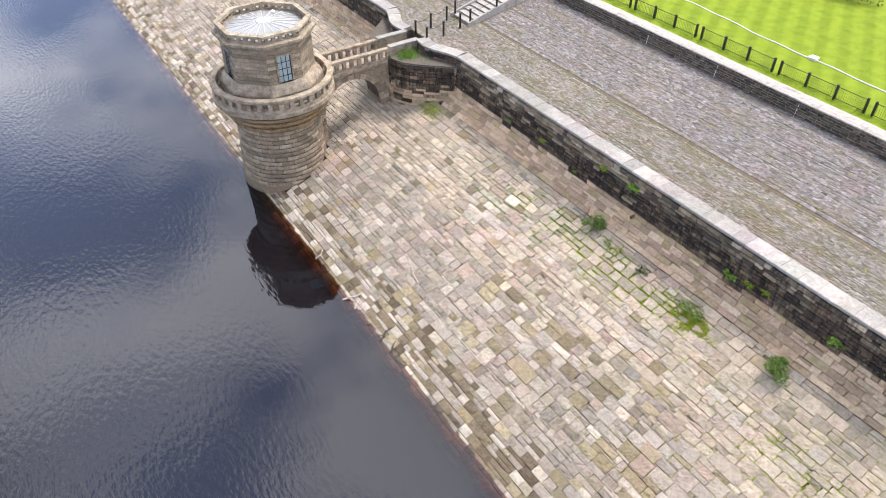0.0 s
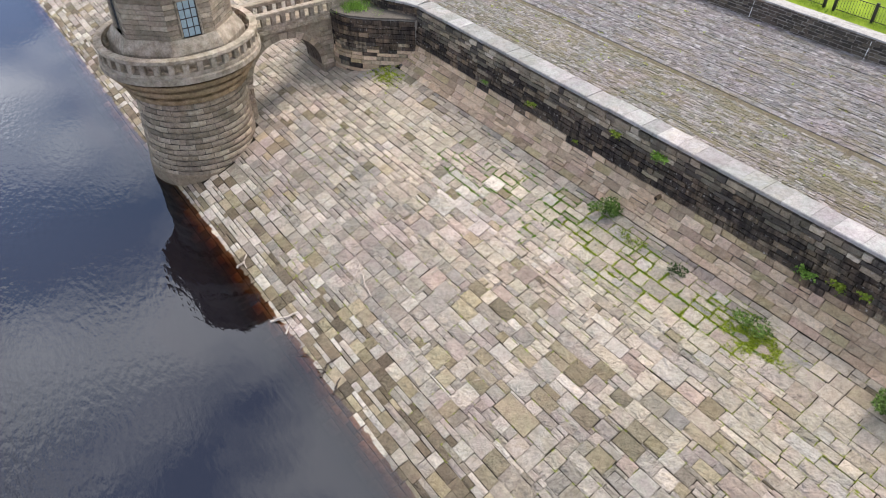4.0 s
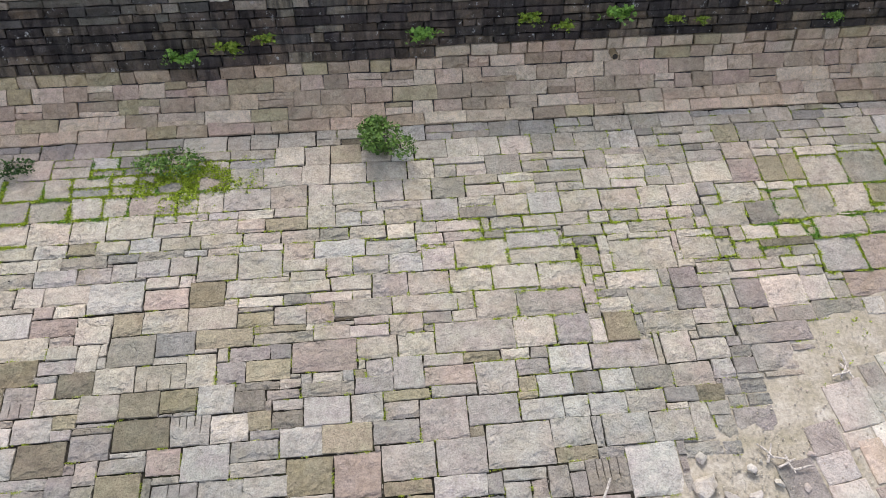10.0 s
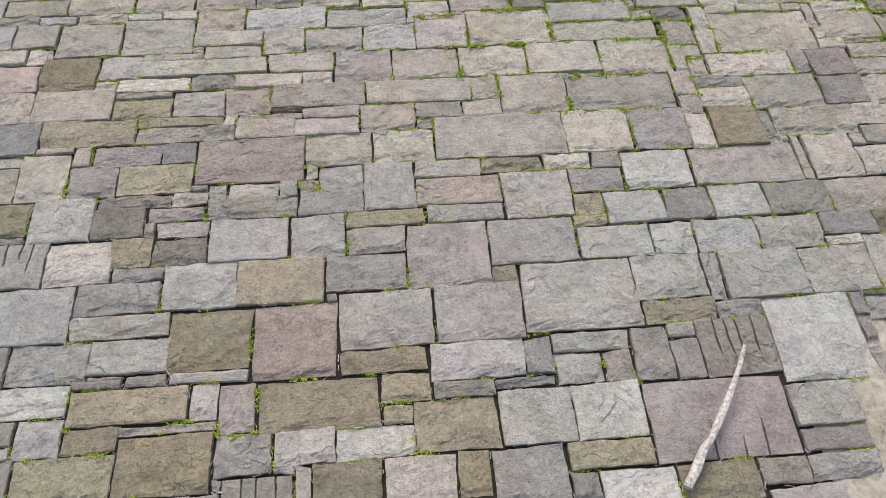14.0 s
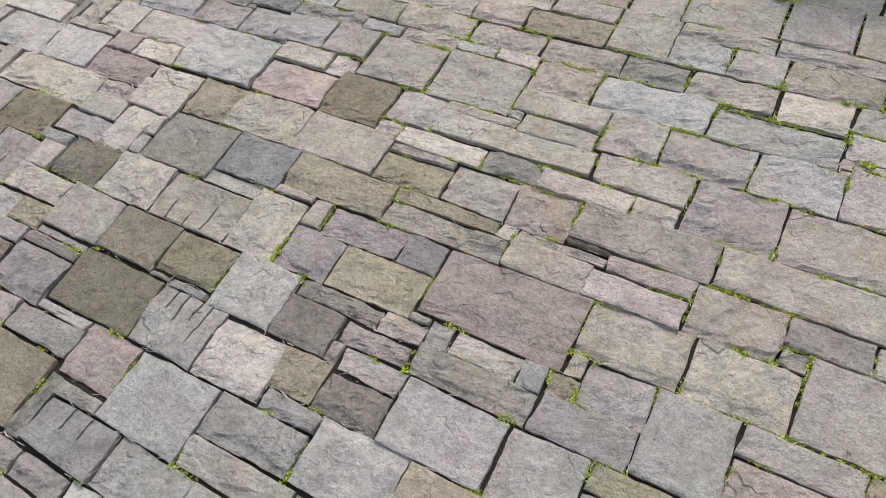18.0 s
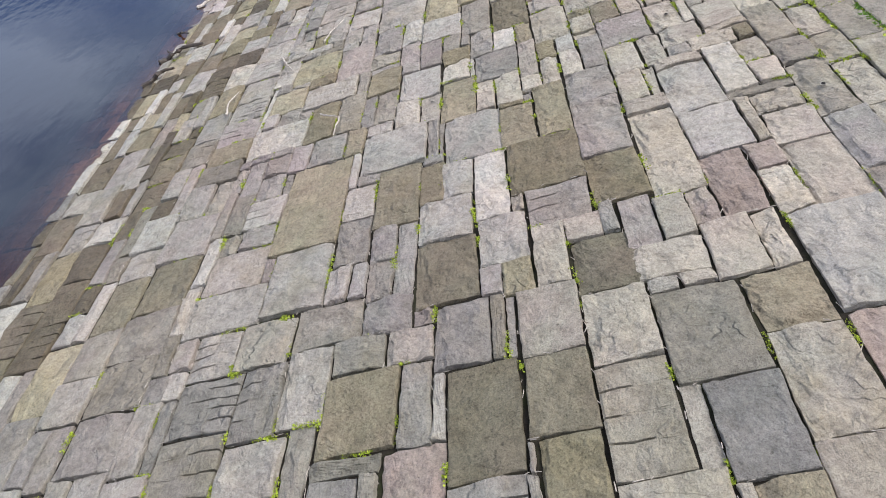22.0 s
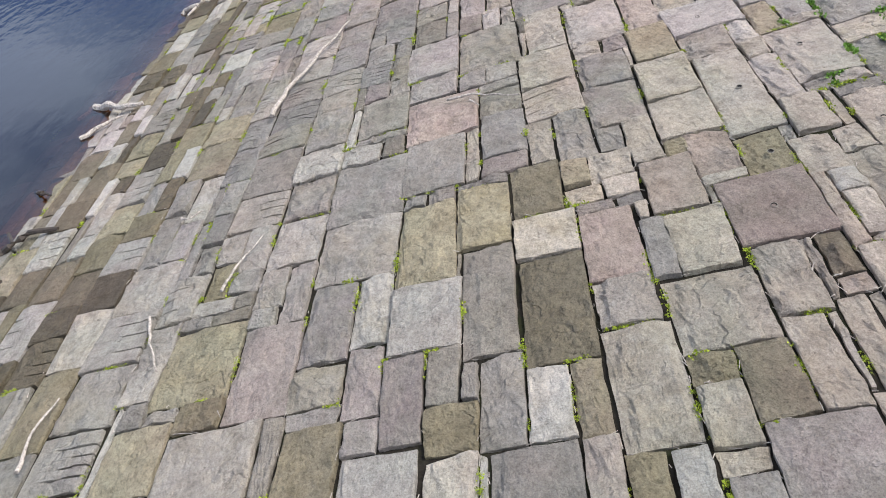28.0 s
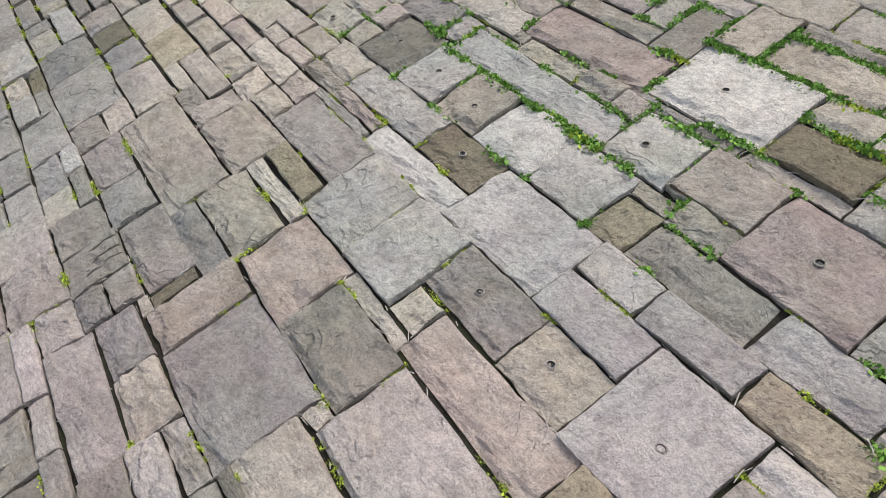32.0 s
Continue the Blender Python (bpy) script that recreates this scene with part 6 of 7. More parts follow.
bed(4.23, 0.66, -8.04, "l", 0.79)
bed(4.23, 0.29, -9.21, "m", 0.61)
bed(4.25, 0.63, -1.08, "d", 0.79)
bed(4.25, 0.53, -4.25, "d", 0.67)
bed(4.27, 0.35, -3.29, "nml", 0.73, 0.75, 0.74)
bed(4.38, 0.59, 0.58, "mm", 0.94, 0.91)
bed(4.42, 0.49, -7.25, "d", 1.08)
bed(4.43, 0.18, 4.38, "m", 0.46)
bed(4.43, 0.24, 3.61, "d", 0.77)
bed(4.44, 0.27, -6.18, "mm", 0.53, 0.54)
bed(4.45, 0.71, 2.43, "m", 1.18)
bed(4.46, 0.31, -11.45, "lm", 0.86, 0.66)
bed(4.52, 0.55, -9.60, "l", 0.85)
bed(4.52, 0.30, -8.75, "m", 0.50)
bed(4.61, 0.52, 4.61, "lm", 0.84, 0.68)
bed(4.61, 0.26, -2.06, "l", 0.98)
bed(4.61, 0.61, -2.90, "l", 0.84)
bed(4.62, 0.65, 6.25, "l", 0.30)
bed(4.68, 0.49, 3.61, "l", 0.65)
bed(4.68, 0.58, -15.98, "mm", 1.02, 0.51)
bed(4.70, 0.81, -14.32, "p", 0.88)
bed(4.71, 0.20, -6.18, "l", 1.02)
bed(4.75, 0.54, -13.45, "m", 0.96)
bed(4.77, 0.42, -12.21, "d", 1.03)
bed(4.77, 0.57, -11.18, "l", 0.77)
bed(4.77, 0.30, -10.42, "m", 0.81)
bed(4.82, 0.41, -3.42, "p", 0.52)
bed(4.83, 0.25, -8.75, "m", 0.59)
bed(4.88, 0.35, -2.06, "m", 0.84)
bed(4.88, 0.52, -1.22, "ld", 0.76, 0.91)
bed(4.92, 0.23, -7.08, "d", 0.70)
bed(4.92, 0.54, -6.38, "ld", 0.64, 0.80)
bed(4.96, 0.44, 0.45, "m", 0.84)
bed(4.96, 0.74, 1.29, "m", 0.86)
bed(4.96, 0.20, 2.15, "d", 0.27)
bed(5.07, 0.27, -10.42, "m", 0.53)
bed(5.08, 0.36, -9.88, "d", 0.34)
bed(5.08, 0.43, -8.92, "d", 0.96)
bed(5.14, 0.62, -7.96, "l", 0.94)
bed(5.14, 0.30, -7.02, "l", 0.65)
bed(5.15, 0.42, 3.11, "llll", 0.80, 0.49, 0.69, 0.66)
bed(5.15, 0.36, -4.79, "m", 0.67)
bed(5.16, 0.54, 2.15, "l", 0.95)
bed(5.23, 0.49, -4.12, "dnm", 0.98, 0.71, 0.67)
bed(5.26, 0.29, 6.44, "d", 0.46)
bed(5.27, 0.69, -15.88, "m", 1.04)
bed(5.28, 0.25, 5.89, "m", 0.43)
bed(5.33, 0.27, -17.61, "m", 1.08)
bed(5.34, 0.42, -12.27, "dm", 0.79, 1.24)
bed(5.39, 0.34, -1.77, "d", 0.35)
bed(5.40, 0.49, -0.74, "lm", 0.79, 0.60)
bed(5.40, 0.30, 0.64, "m", 0.65)
bed(5.44, 0.32, -10.25, "m", 0.78)
bed(5.45, 0.34, -7.02, "l", 1.14)
bed(5.47, 0.47, -5.88, "l", 0.69)
bed(5.51, 0.45, -14.10, "mm", 0.44, 0.81)
bed(5.51, 0.54, -9.47, "m", 0.75)
bed(5.51, 0.23, -8.53, "m", 0.57)
bed(5.56, 0.45, 6.22, "m", 0.59)
bed(5.56, 0.43, 5.39, "m", 0.63)
bed(5.56, 0.43, 3.49, "lml", 0.66, 0.54, 0.57)
bed(5.57, 0.14, 3.11, "d", 0.38)
bed(5.70, 0.21, 0.64, "dm", 0.87, 0.89)
bed(5.71, 0.59, 2.40, "m", 0.76)
bed(5.71, 0.28, 3.16, "d", 0.32)
bed(5.73, 0.53, -2.72, "l", 0.67)
bed(5.73, 0.37, -2.05, "m", 0.52)
bed(5.74, 0.20, -5.20, "d", 0.41)
bed(5.74, 0.31, -8.72, "m", 0.68)
bed(5.76, 0.41, -12.50, "d", 0.78)
bed(5.76, 0.52, -11.72, "md", 0.56, 1.10)
bed(5.76, 0.29, -10.06, "l", 0.59)
bed(5.77, 0.35, -7.81, "d", 0.79)
bed(5.77, 0.45, -4.79, "m", 0.71)
bed(5.79, 0.71, -7.02, "d", 0.87)
bed(5.84, 0.39, -4.08, "d", 0.62)
bed(5.87, 0.38, -3.32, "d", 0.59)
bed(5.89, 0.27, -0.78, "mm", 0.92, 0.70)
bed(5.89, 0.62, 0.85, "m", 0.57)
bed(5.93, 0.37, 1.42, "p", 0.98)
bed(5.94, 0.27, -5.58, "m", 0.69)
bed(5.94, 0.55, -6.15, "n", 0.57)
bed(5.95, 0.60, -14.77, "mn", 0.81, 0.70)
bed(5.95, 0.27, -13.26, "m", 0.76)
bed(5.99, 0.50, 4.70, "m", 1.12)
bed(5.99, 0.53, 3.79, "l", 0.77)
bed(5.99, 0.31, 3.16, "m", 0.63)
bed(6.00, 0.60, 6.08, "m", 0.49)
bed(6.02, 0.43, 6.78, "m", 0.48)
bed(6.05, 0.64, -17.46, "mm", 0.45, 1.06)
bed(6.05, 0.23, -10.06, "dmm", 0.62, 0.98, 0.34)
bed(6.10, 0.16, -2.05, "m", 0.75)
bed(6.12, 0.37, -8.13, "d", 1.11)
bed(6.13, 0.33, -18.56, "m", 0.95)
bed(6.15, 0.21, -0.57, "m", 0.45)
bed(6.15, 0.40, -15.95, "m", 1.18)
bed(6.18, 0.33, 0.41, "m", 0.44)
bed(6.21, 0.27, -5.58, "m", 0.31)
bed(6.22, 0.34, -13.26, "m", 0.79)
bed(6.23, 0.48, -5.27, "dmn", 0.67, 0.72, 0.92)
bed(6.25, 0.56, -2.96, "m", 0.54)
bed(6.26, 0.42, -2.31, "m", 0.39)
bed(6.26, 0.41, -1.82, "d", 0.80)
bed(6.28, 0.39, -11.50, "pmm", 0.75, 0.47, 0.94)
bed(6.28, 0.21, -8.75, "m", 0.62)
bed(6.30, 0.22, 1.42, "mdmm", 0.75, 0.74, 0.56, 0.32)
bed(6.35, 0.59, -1.02, "p", 1.22)
bed(6.45, 0.23, 6.84, "m", 0.62)
bed(6.45, 0.54, -19.88, "m", 1.56)
bed(6.45, 0.23, -18.32, "m", 0.86)
bed(6.49, 0.50, -8.20, "mmd", 0.69, 1.07, 0.75)
bed(6.49, 0.55, 5.07, "d", 0.54)
bed(6.49, 0.26, -8.77, "m", 0.57)
bed(6.52, 0.59, 4.09, "m", 0.59)
bed(6.52, 0.60, 1.70, "mm", 1.54, 0.73)
bed(6.52, 0.46, 0.20, "mm", 0.79, 0.71)
bed(6.55, 0.61, -15.77, "m", 1.06)
bed(6.55, 0.50, -14.27, "mm", 0.66, 0.80)
bed(6.56, 0.25, -12.81, "m", 0.35)
bed(6.60, 0.44, 5.83, "m", 0.96)
bed(6.66, 0.55, -5.00, "m", 0.40)
bed(6.66, 0.28, -5.69, "m", 0.69)
bed(6.68, 0.26, -2.15, "mm", 0.74, 0.38)
bed(6.69, 0.37, -18.32, "m", 0.90)
bed(6.69, 0.61, -17.42, "p", 0.79)
bed(6.69, 0.47, -16.63, "m", 0.86)
bed(6.70, 0.20, -11.31, "m", 0.67)
bed(6.72, 0.58, -4.40, "m", 0.81)
bed(6.76, 0.26, -8.97, "m", 0.77)
bed(6.76, 0.19, -9.91, "dm", 0.25, 0.38)
bed(6.79, 0.53, -10.64, "m", 0.73)
bed(6.81, 0.25, -12.81, "m", 0.75)
bed(6.86, 0.44, -3.59, "m", 0.75)
bed(6.88, 0.36, -12.06, "mm", 0.75, 0.67)
bed(6.94, 0.37, -2.84, "d", 1.08)
bed(6.94, 0.26, -5.56, "m", 0.55)
bed(6.95, 0.24, -1.75, "mmm", 1.15, 0.67, 0.77)
bed(6.98, 0.41, 0.84, "m", 0.65)
bed(6.99, 0.41, -6.95, "m", 1.39)
bed(7.00, 0.52, -19.11, "m", 0.74)
bed(7.00, 0.24, -7.87, "m", 0.58)
bed(7.01, 0.35, -8.59, "m", 0.71)
bed(7.01, 0.56, -9.34, "m", 0.75)
bed(7.04, 0.53, 5.62, "m", 0.89)
bed(7.05, 0.39, 6.74, "m", 0.33)
bed(7.06, 0.52, -13.82, "mm", 0.81, 0.70)
bed(7.06, 0.19, -12.31, "d", 0.25)
bed(7.06, 0.26, -9.91, "d", 0.57)
bed(7.11, 0.54, 3.43, "m", 1.22)
bed(7.12, 0.26, 1.49, "mm", 0.58, 0.48)
bed(7.12, 0.64, 2.55, "m", 0.77)
bed(7.18, 0.37, -15.85, "md", 1.20, 0.82)
bed(7.19, 0.13, -1.75, "d", 0.93)
bed(7.20, 0.20, -5.56, "m", 0.45)
bed(7.20, 0.18, 0.22, "m", 0.62)
bed(7.21, 0.30, -5.10, "m", 0.59)
bed(7.24, 0.33, -12.31, "p", 0.58)
bed(7.30, 0.65, -17.47, "ll", 0.63, 0.63)
bed(7.31, 0.49, -3.83, "mm", 0.81, 0.93)
bed(7.31, 0.27, -2.08, "d", 0.69)
bed(7.31, 0.40, -1.40, "m", 0.64)
bed(7.32, 0.14, -10.04, "m", 0.54)
bed(7.32, 0.32, -10.75, "m", 0.70)
bed(7.35, 0.50, -11.54, "p", 0.79)
bed(7.36, 0.19, -8.59, "m", 0.64)
bed(7.39, 0.35, -0.76, "mmmm", 0.54, 1.15, 1.27, 0.35)
bed(7.40, 0.47, -7.63, "ll", 0.88, 0.77)
bed(7.40, 0.26, -5.98, "p", 0.87)
bed(7.52, 0.36, -18.64, "m", 1.00)
bed(7.55, 0.40, -16.21, "mm", 0.77, 0.58)
bed(7.56, 0.71, -14.86, "l", 0.71)
bed(7.57, 0.38, 5.31, "m", 0.97)
bed(7.57, 0.46, -14.15, "ll", 0.55, 1.47)
bed(7.58, 0.35, -9.42, "m", 0.74)
bed(7.58, 0.33, -12.13, "d", 0.59)
bed(7.64, 0.13, -10.08, "m", 0.66)
bed(7.65, 0.61, 3.88, "m", 0.87)
bed(7.72, 0.23, -2.08, "mmmm", 0.86, 0.54, 0.82, 0.39)
bed(7.75, 0.50, 0.54, "mmmm", 0.72, 0.82, 0.89, 0.91)
bed(7.78, 0.10, -10.75, "d", 0.37)
bed(7.79, 0.55, -3.04, "d", 0.68)
bed(7.79, 0.48, -3.91, "p", 0.87)
bed(7.88, 0.26, -7.84, "l", 0.87)
bed(7.90, 0.51, -4.90, "l", 0.99)
bed(7.91, 0.13, -12.13, "m", 0.18)
bed(7.93, 0.14, -10.48, "m", 1.17)
bed(7.94, 0.40, -2.36, "m", 0.54)
bed(7.95, 0.28, -1.83, "mm", 1.56, 0.80)
bed(7.95, 0.22, -17.72, "l", 1.11)
bed(7.95, 0.57, -16.61, "l", 0.99)
bed(7.95, 0.66, 5.54, "m", 1.23)
bed(7.95, 0.32, -15.62, "l", 0.77)
bed(8.02, 0.25, -14.15, "l", 0.39)
bed(8.04, 0.24, -13.34, "mm", 0.86, 0.51)
bed(8.17, 0.35, -18.47, "l", 1.09)
bed(8.17, 0.35, -17.25, "d", 0.63)
bed(8.17, 0.41, 7.03, "m", 0.68)
bed(8.21, 0.21, -1.09, "m", 0.73)
bed(8.21, 0.14, -1.83, "m", 0.74)
bed(8.25, 0.44, -0.36, "mmll", 0.52, 0.72, 0.69, 0.70)
bed(8.26, 0.62, 2.28, "m", 1.09)
bed(8.26, 0.38, 3.36, "m", 1.34)
bed(8.26, 0.49, -13.69, "l", 1.01)
bed(8.27, 0.25, -15.62, "lld", 0.52, 0.70, 0.58)
bed(8.27, 0.25, -3.91, "m", 0.58)
bed(8.35, 0.49, -2.95, "m", 0.75)
bed(8.35, 0.52, -2.09, "l", 0.86)
bed(8.42, 0.26, -1.23, "m", 0.87)
bed(8.52, 0.34, -4.10, "mm", 0.62, 0.53)
bed(8.52, 0.47, -18.85, "ml", 0.63, 0.51)
bed(8.52, 0.47, -17.60, "mll", 0.52, 0.66, 0.59)
bed(8.52, 0.28, -15.83, "dml", 0.35, 0.88, 0.63)
bed(8.63, 0.30, 3.36, "m", 1.05)
bed(8.68, 0.29, -1.23, "mll", 0.62, 1.06, 1.02)
bed(8.82, 0.58, -15.02, "p", 0.64)
bed(8.82, 0.59, -14.17, "l", 0.56)
bed(8.88, 0.17, 1.48, "mm", 0.57, 0.80)
bed(8.99, 0.26, -18.08, "l", 1.80)
bed(8.99, 0.39, -16.28, "l", 0.54)
bed(9.10, 0.30, -15.64, "m", 0.47)
bed(9.56, 0.26, -17.71, "p", 1.26)
bed(9.61, 0.51, -16.44, "l", 0.92)
bed(10.23, 0.23, -16.01, "m", 0.78)

# above the worn corner
bed(5.77, 0.43, 7.79, "m", 0.69)
bed(6.25, 0.33, 7.63, "m", 1.23)
bed(6.73, 0.26, 9.34, "m", 0.82)
bed(7.01, 0.58, 8.43, "m", 0.82)
bed(7.03, 0.55, 9.24, "m", 0.49)
bed(7.03, 0.54, 10.21, "p", 1.62)
bed(7.03, 0.51, 7.84, "m", 0.56)
bed(7.04, 0.33, 11.92, "m", 1.14)
bed(7.37, 0.65, 12.87, "l", 1.03)
bed(7.41, 0.62, 13.97, "m", 0.94)
bed(7.49, 0.59, 15.08, "m", 0.59)
bed(7.61, 0.72, 9.92, "m", 0.87)
bed(7.70, 0.66, 10.80, "p", 0.82)
bed(7.75, 0.61, 11.65, "m", 0.52)
bed(7.85, 0.58, 12.28, "d", 0.89)
bed(8.11, 0.73, 13.23, "l", 1.22)
bed(8.13, 0.52, 14.80, "d", 0.98)
bed(8.26, 0.61, 14.33, "m", 0.64)
bed(8.41, 0.42, 10.07, "m", 1.01)
bed(8.43, 0.44, 11.19, "m", 0.80)
bed(8.49, 0.60, 12.11, "l", 0.54)
bed(8.84, 0.45, 7.83, "m", 0.79)
bed(8.85, 0.52, 13.06, "l", 0.63)
bed(8.87, 0.73, 9.96, "m", 0.68)
bed(8.89, 0.43, 8.65, "m", 0.60)
bed(8.89, 0.51, 13.79, "l", 0.52)
bed(8.92, 0.42, 9.31, "m", 0.65)
bed(8.93, 0.67, 10.68, "m", 0.81)
bed(9.00, 0.47, 14.85, "m", 0.70)
bed(9.12, 0.43, 11.58, "d", 0.93)
bed(9.38, 0.50, 8.25, "m", 0.80)
bed(9.71, 0.44, 12.40, "l", 0.62)
bed(9.72, 0.74, 11.32, "m", 0.94)
bed(9.72, 0.48, 13.09, "m", 0.74)
bed(9.72, 0.70, 10.38, "m", 0.88)
bed(9.74, 0.50, 13.87, "m", 0.49)
bed(9.87, 0.57, 8.70, "p", 0.58)
bed(9.91, 0.59, 9.93, "d", 0.39)
bed(9.91, 0.57, 9.32, "d", 0.58)


CELL = 0.03
AREA = (LANE[0], 15.6, LANE[2] - 0.4, 11.93)
taken = np.zeros((int((AREA[3] - AREA[2]) / CS / CELL), int((AREA[1] - AREA[0]) / CELL)), bool)


def to_cells(x, v, w, h):
    """Left, right, lower and upper cell of a plot."""
    return [round((x - AREA[0]) / CELL), round((x + w - AREA[0]) / CELL), round((v - AREA[2] / CS) / CELL), round((v + h - AREA[2] / CS) / CELL)]


def widen(box4, most):
    """Lets a plot grow over bare cells beside it, so that neighbours meet in one joint."""
    rows, cols = taken.shape
    i0, i1, j0, j1 = box4
    for _ in range(most):
        if i1 < cols and not taken[j0:j1, i1].any():
            taken[j0:j1, i1] = True
            i1 += 1
        if i0 > 0 and not taken[j0:j1, i0 - 1].any():
            i0 -= 1
            taken[j0:j1, i0] = True
        if j1 < rows and not taken[j1, i0:i1].any():
            taken[j1, i0:i1] = True
            j1 += 1
        if j0 > 0 and not taken[j0 - 1, i0:i1].any():
            j0 -= 1
            taken[j0, i0:i1] = True
    box4[:] = i0, i1, j0, j1


def face_plots(r):
    """The known beds, then whole courses where nothing lies yet, then small stones in the holes that remain."""
    rows, cols = taken.shape
    boxes = []
    for x, v, w, h, kind in BEDS:
        b4 = to_cells(x, v, w, h)
        taken[b4[2]:b4[3], b4[0]:b4[1]] = True
        boxes.append((b4, kind))
    for b4, _ in boxes:
        widen(b4, 2)
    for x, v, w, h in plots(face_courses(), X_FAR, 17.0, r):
        i0, i1, j0, j1 = to_cells(x, v, w, h)
        got = taken[max(0, j0):max(0, j1), max(0, i0):max(0, i1)]
        if got.size and got.any():
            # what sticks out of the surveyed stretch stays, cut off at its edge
            if i0 < 0 < i1 and AREA[0] - x > 0.12:
                yield x, v, AREA[0] - x, h, ""
            elif i1 > cols > i0 and x + w - AREA[1] > 0.12:
                yield AREA[1], v, x + w - AREA[1], h, ""
            elif j0 < 0 < j1:
                yield x, v, w, AREA[2] / CS - v, ""
            continue
        got[:] = True
        if got.size == (i1 - i0) * (j1 - j0):
            boxes.append(([i0, i1, j0, j1], ""))
        else:
            yield x, v, w, h, ""
    for least, grow in ((0.13, (5, 9)), (0.08, (3, 4))):
        for j in range(rows):
            i = 0
            while i < cols:
                if taken[j, i]:
                    i += 1
                    continue
                wide, high = int(r.uniform(0.4, 0.95) / CELL), int(r.choice((0.24, 0.34, 0.44, 0.5)) / CELL)
                n = 1
                while n < wide + 9 and i + n < cols and not taken[j, i + n]:
                    n += 1
                n = n if n < wide + 9 else wide
                m = 1
                while m < high + 6 and j + m < rows and not taken[j + m, i:i + n].any():
                    m += 1
                m = m if m < high + 6 else high
                if n * CELL > least and m * CELL > least * 0.6:
                    taken[j:j + m, i:i + n] = True
                    boxes.append(([i, i + n, j, j + m], ""))
                i += n
        for most in grow:
            for b4, _ in boxes:
                widen(b4, most)
    for (i0, i1, j0, j1), kind in boxes:
        yield AREA[0] + i0 * CELL, AREA[2] / CS + j0 * CELL, (i1 - i0) * CELL, (j1 - j0) * CELL, kind


singles, joints = [], []
for x, v, w, h, known in face_plots(r_face):
    xc, vc = x + w / 2, v + h / 2
    y = v * CS
    if rubble_gap(xc, vc) or math.hypot(xc - TX, vc * CS - TY) < 2.75 or math.hypot(xc - BC[0], vc * CS - BC[1]) < 8.75:
        continue
    g = 0.0112 + r_face.uniform(-0.003, 0.004) + (0.005 if x < LANE[0] else 0.0)
    corners = [(x + g, v + g), (x + w - g, v + g), (x + w - g, v + h - g), (x + g, v + h - g)]
    s = 0.015
    corners = [(px_ + r_face.uniform(-s, s), pv + r_face.uniform(-s, s)) for px_, pv in corners]
    roll = r_face.random()
    shore = max(0.0, min(1.0, (2.7 - y) / 2.7))
    dark_p, pale_p = 0.10 + 0.38 * shore, 0.04 + 0.33 * shore
    if LANE[0] < x < LANE[1] and y > 2.2:
        dark_p, pale_p = 0.03, 0.05
    elif y > 5.0:
        dark_p, pale_p = 0.035, 0.04
    if y < -0.1:
        dark_p, pale_p = 0.62, 0.2
    kind = "dark" if roll < dark_p else "pale" if roll < dark_p + pale_p else "mid"
    clean = min(1.0, max(0.0, (y - 5.0 + 0.8 * noise.noise(Vector((x * 0.25, y * 0.3, 7)))) / 2.2)) * min(1.0, max(0.0, (12.3 - y) / 0.8))
    if kind == "mid" and r_face.random() < 0.88 * clean:
        kind = "light"
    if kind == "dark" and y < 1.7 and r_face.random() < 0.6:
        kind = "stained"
    if known in ("d", "l", "p"):
        kind = KINDS[known]
    elif known and kind in ("dark", "pale"):
        kind = "mid"
    rise = max(-0.010, r_face.gauss(0.0, 0.006)) - (0.004 if kind == "dark" else 0.0)
    tilt = (r_face.gauss(0, 0.006), r_face.gauss(0, 0.007) - 0.003)
    notch = None
    if known == "n" or not known and kind != "dark" and h > 0.36 and w > 0.5 and y < 6.4 and r_face.random() < (0.42 if y < 3.2 else 0.2 if y < 4.2 else 0.1):
        notch = (r_face.uniform(0.55, 0.75), r_face.choice((2, 3, 3, 4)))
    near = known or LANE[0] < x < LANE[1] and LANE[2] < y < LANE[3]
    verts, faces = block(corners, rise, 0.2, on_slope, 4, 0.015, notch, tilt, r_face, 0.78 if h > 0.3 else 0.55, *((15, 11) if near else (7, 6)))
    joints.append((x, v, w, h))
    if near:
        singles.append((kind, verts, faces, abs(y - 5.4) + 0.15 * max(0, -12 - x) - (9 if known else 0)))
    else:
        heaps[kind].add(verts, faces)
singles.sort(key=lambda s: s[3])
for kind, verts, faces, _ in singles[:480]:
    mesh_ob("block", verts, faces, near_mats[kind], face)
for kind, verts, faces, _ in singles[480:]:
    heaps[kind].add(verts, faces)
for kind, hp in heaps.items():
    tagged(mesh_ob("blocks_" + kind, hp.v, hp.f, joined[kind], face), "", "", "", "stuff")

# small round holes drilled in blocks by the quarrymen: a worn lip round a shallow cup, whose near-black paints a deeper
# hole's shade
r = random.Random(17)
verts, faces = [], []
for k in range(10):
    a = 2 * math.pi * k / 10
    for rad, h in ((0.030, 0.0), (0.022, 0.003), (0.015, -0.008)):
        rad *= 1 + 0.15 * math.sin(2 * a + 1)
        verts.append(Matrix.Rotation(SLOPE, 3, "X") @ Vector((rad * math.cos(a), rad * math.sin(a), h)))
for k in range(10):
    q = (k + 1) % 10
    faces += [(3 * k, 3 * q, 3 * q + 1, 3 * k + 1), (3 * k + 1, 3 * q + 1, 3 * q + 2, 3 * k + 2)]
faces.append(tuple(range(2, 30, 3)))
hole = mesh_ob("drilled_hole", verts, faces, [M_MID, M_HOLE_SHADE], face, "", [0, 1] * 10 + [1])
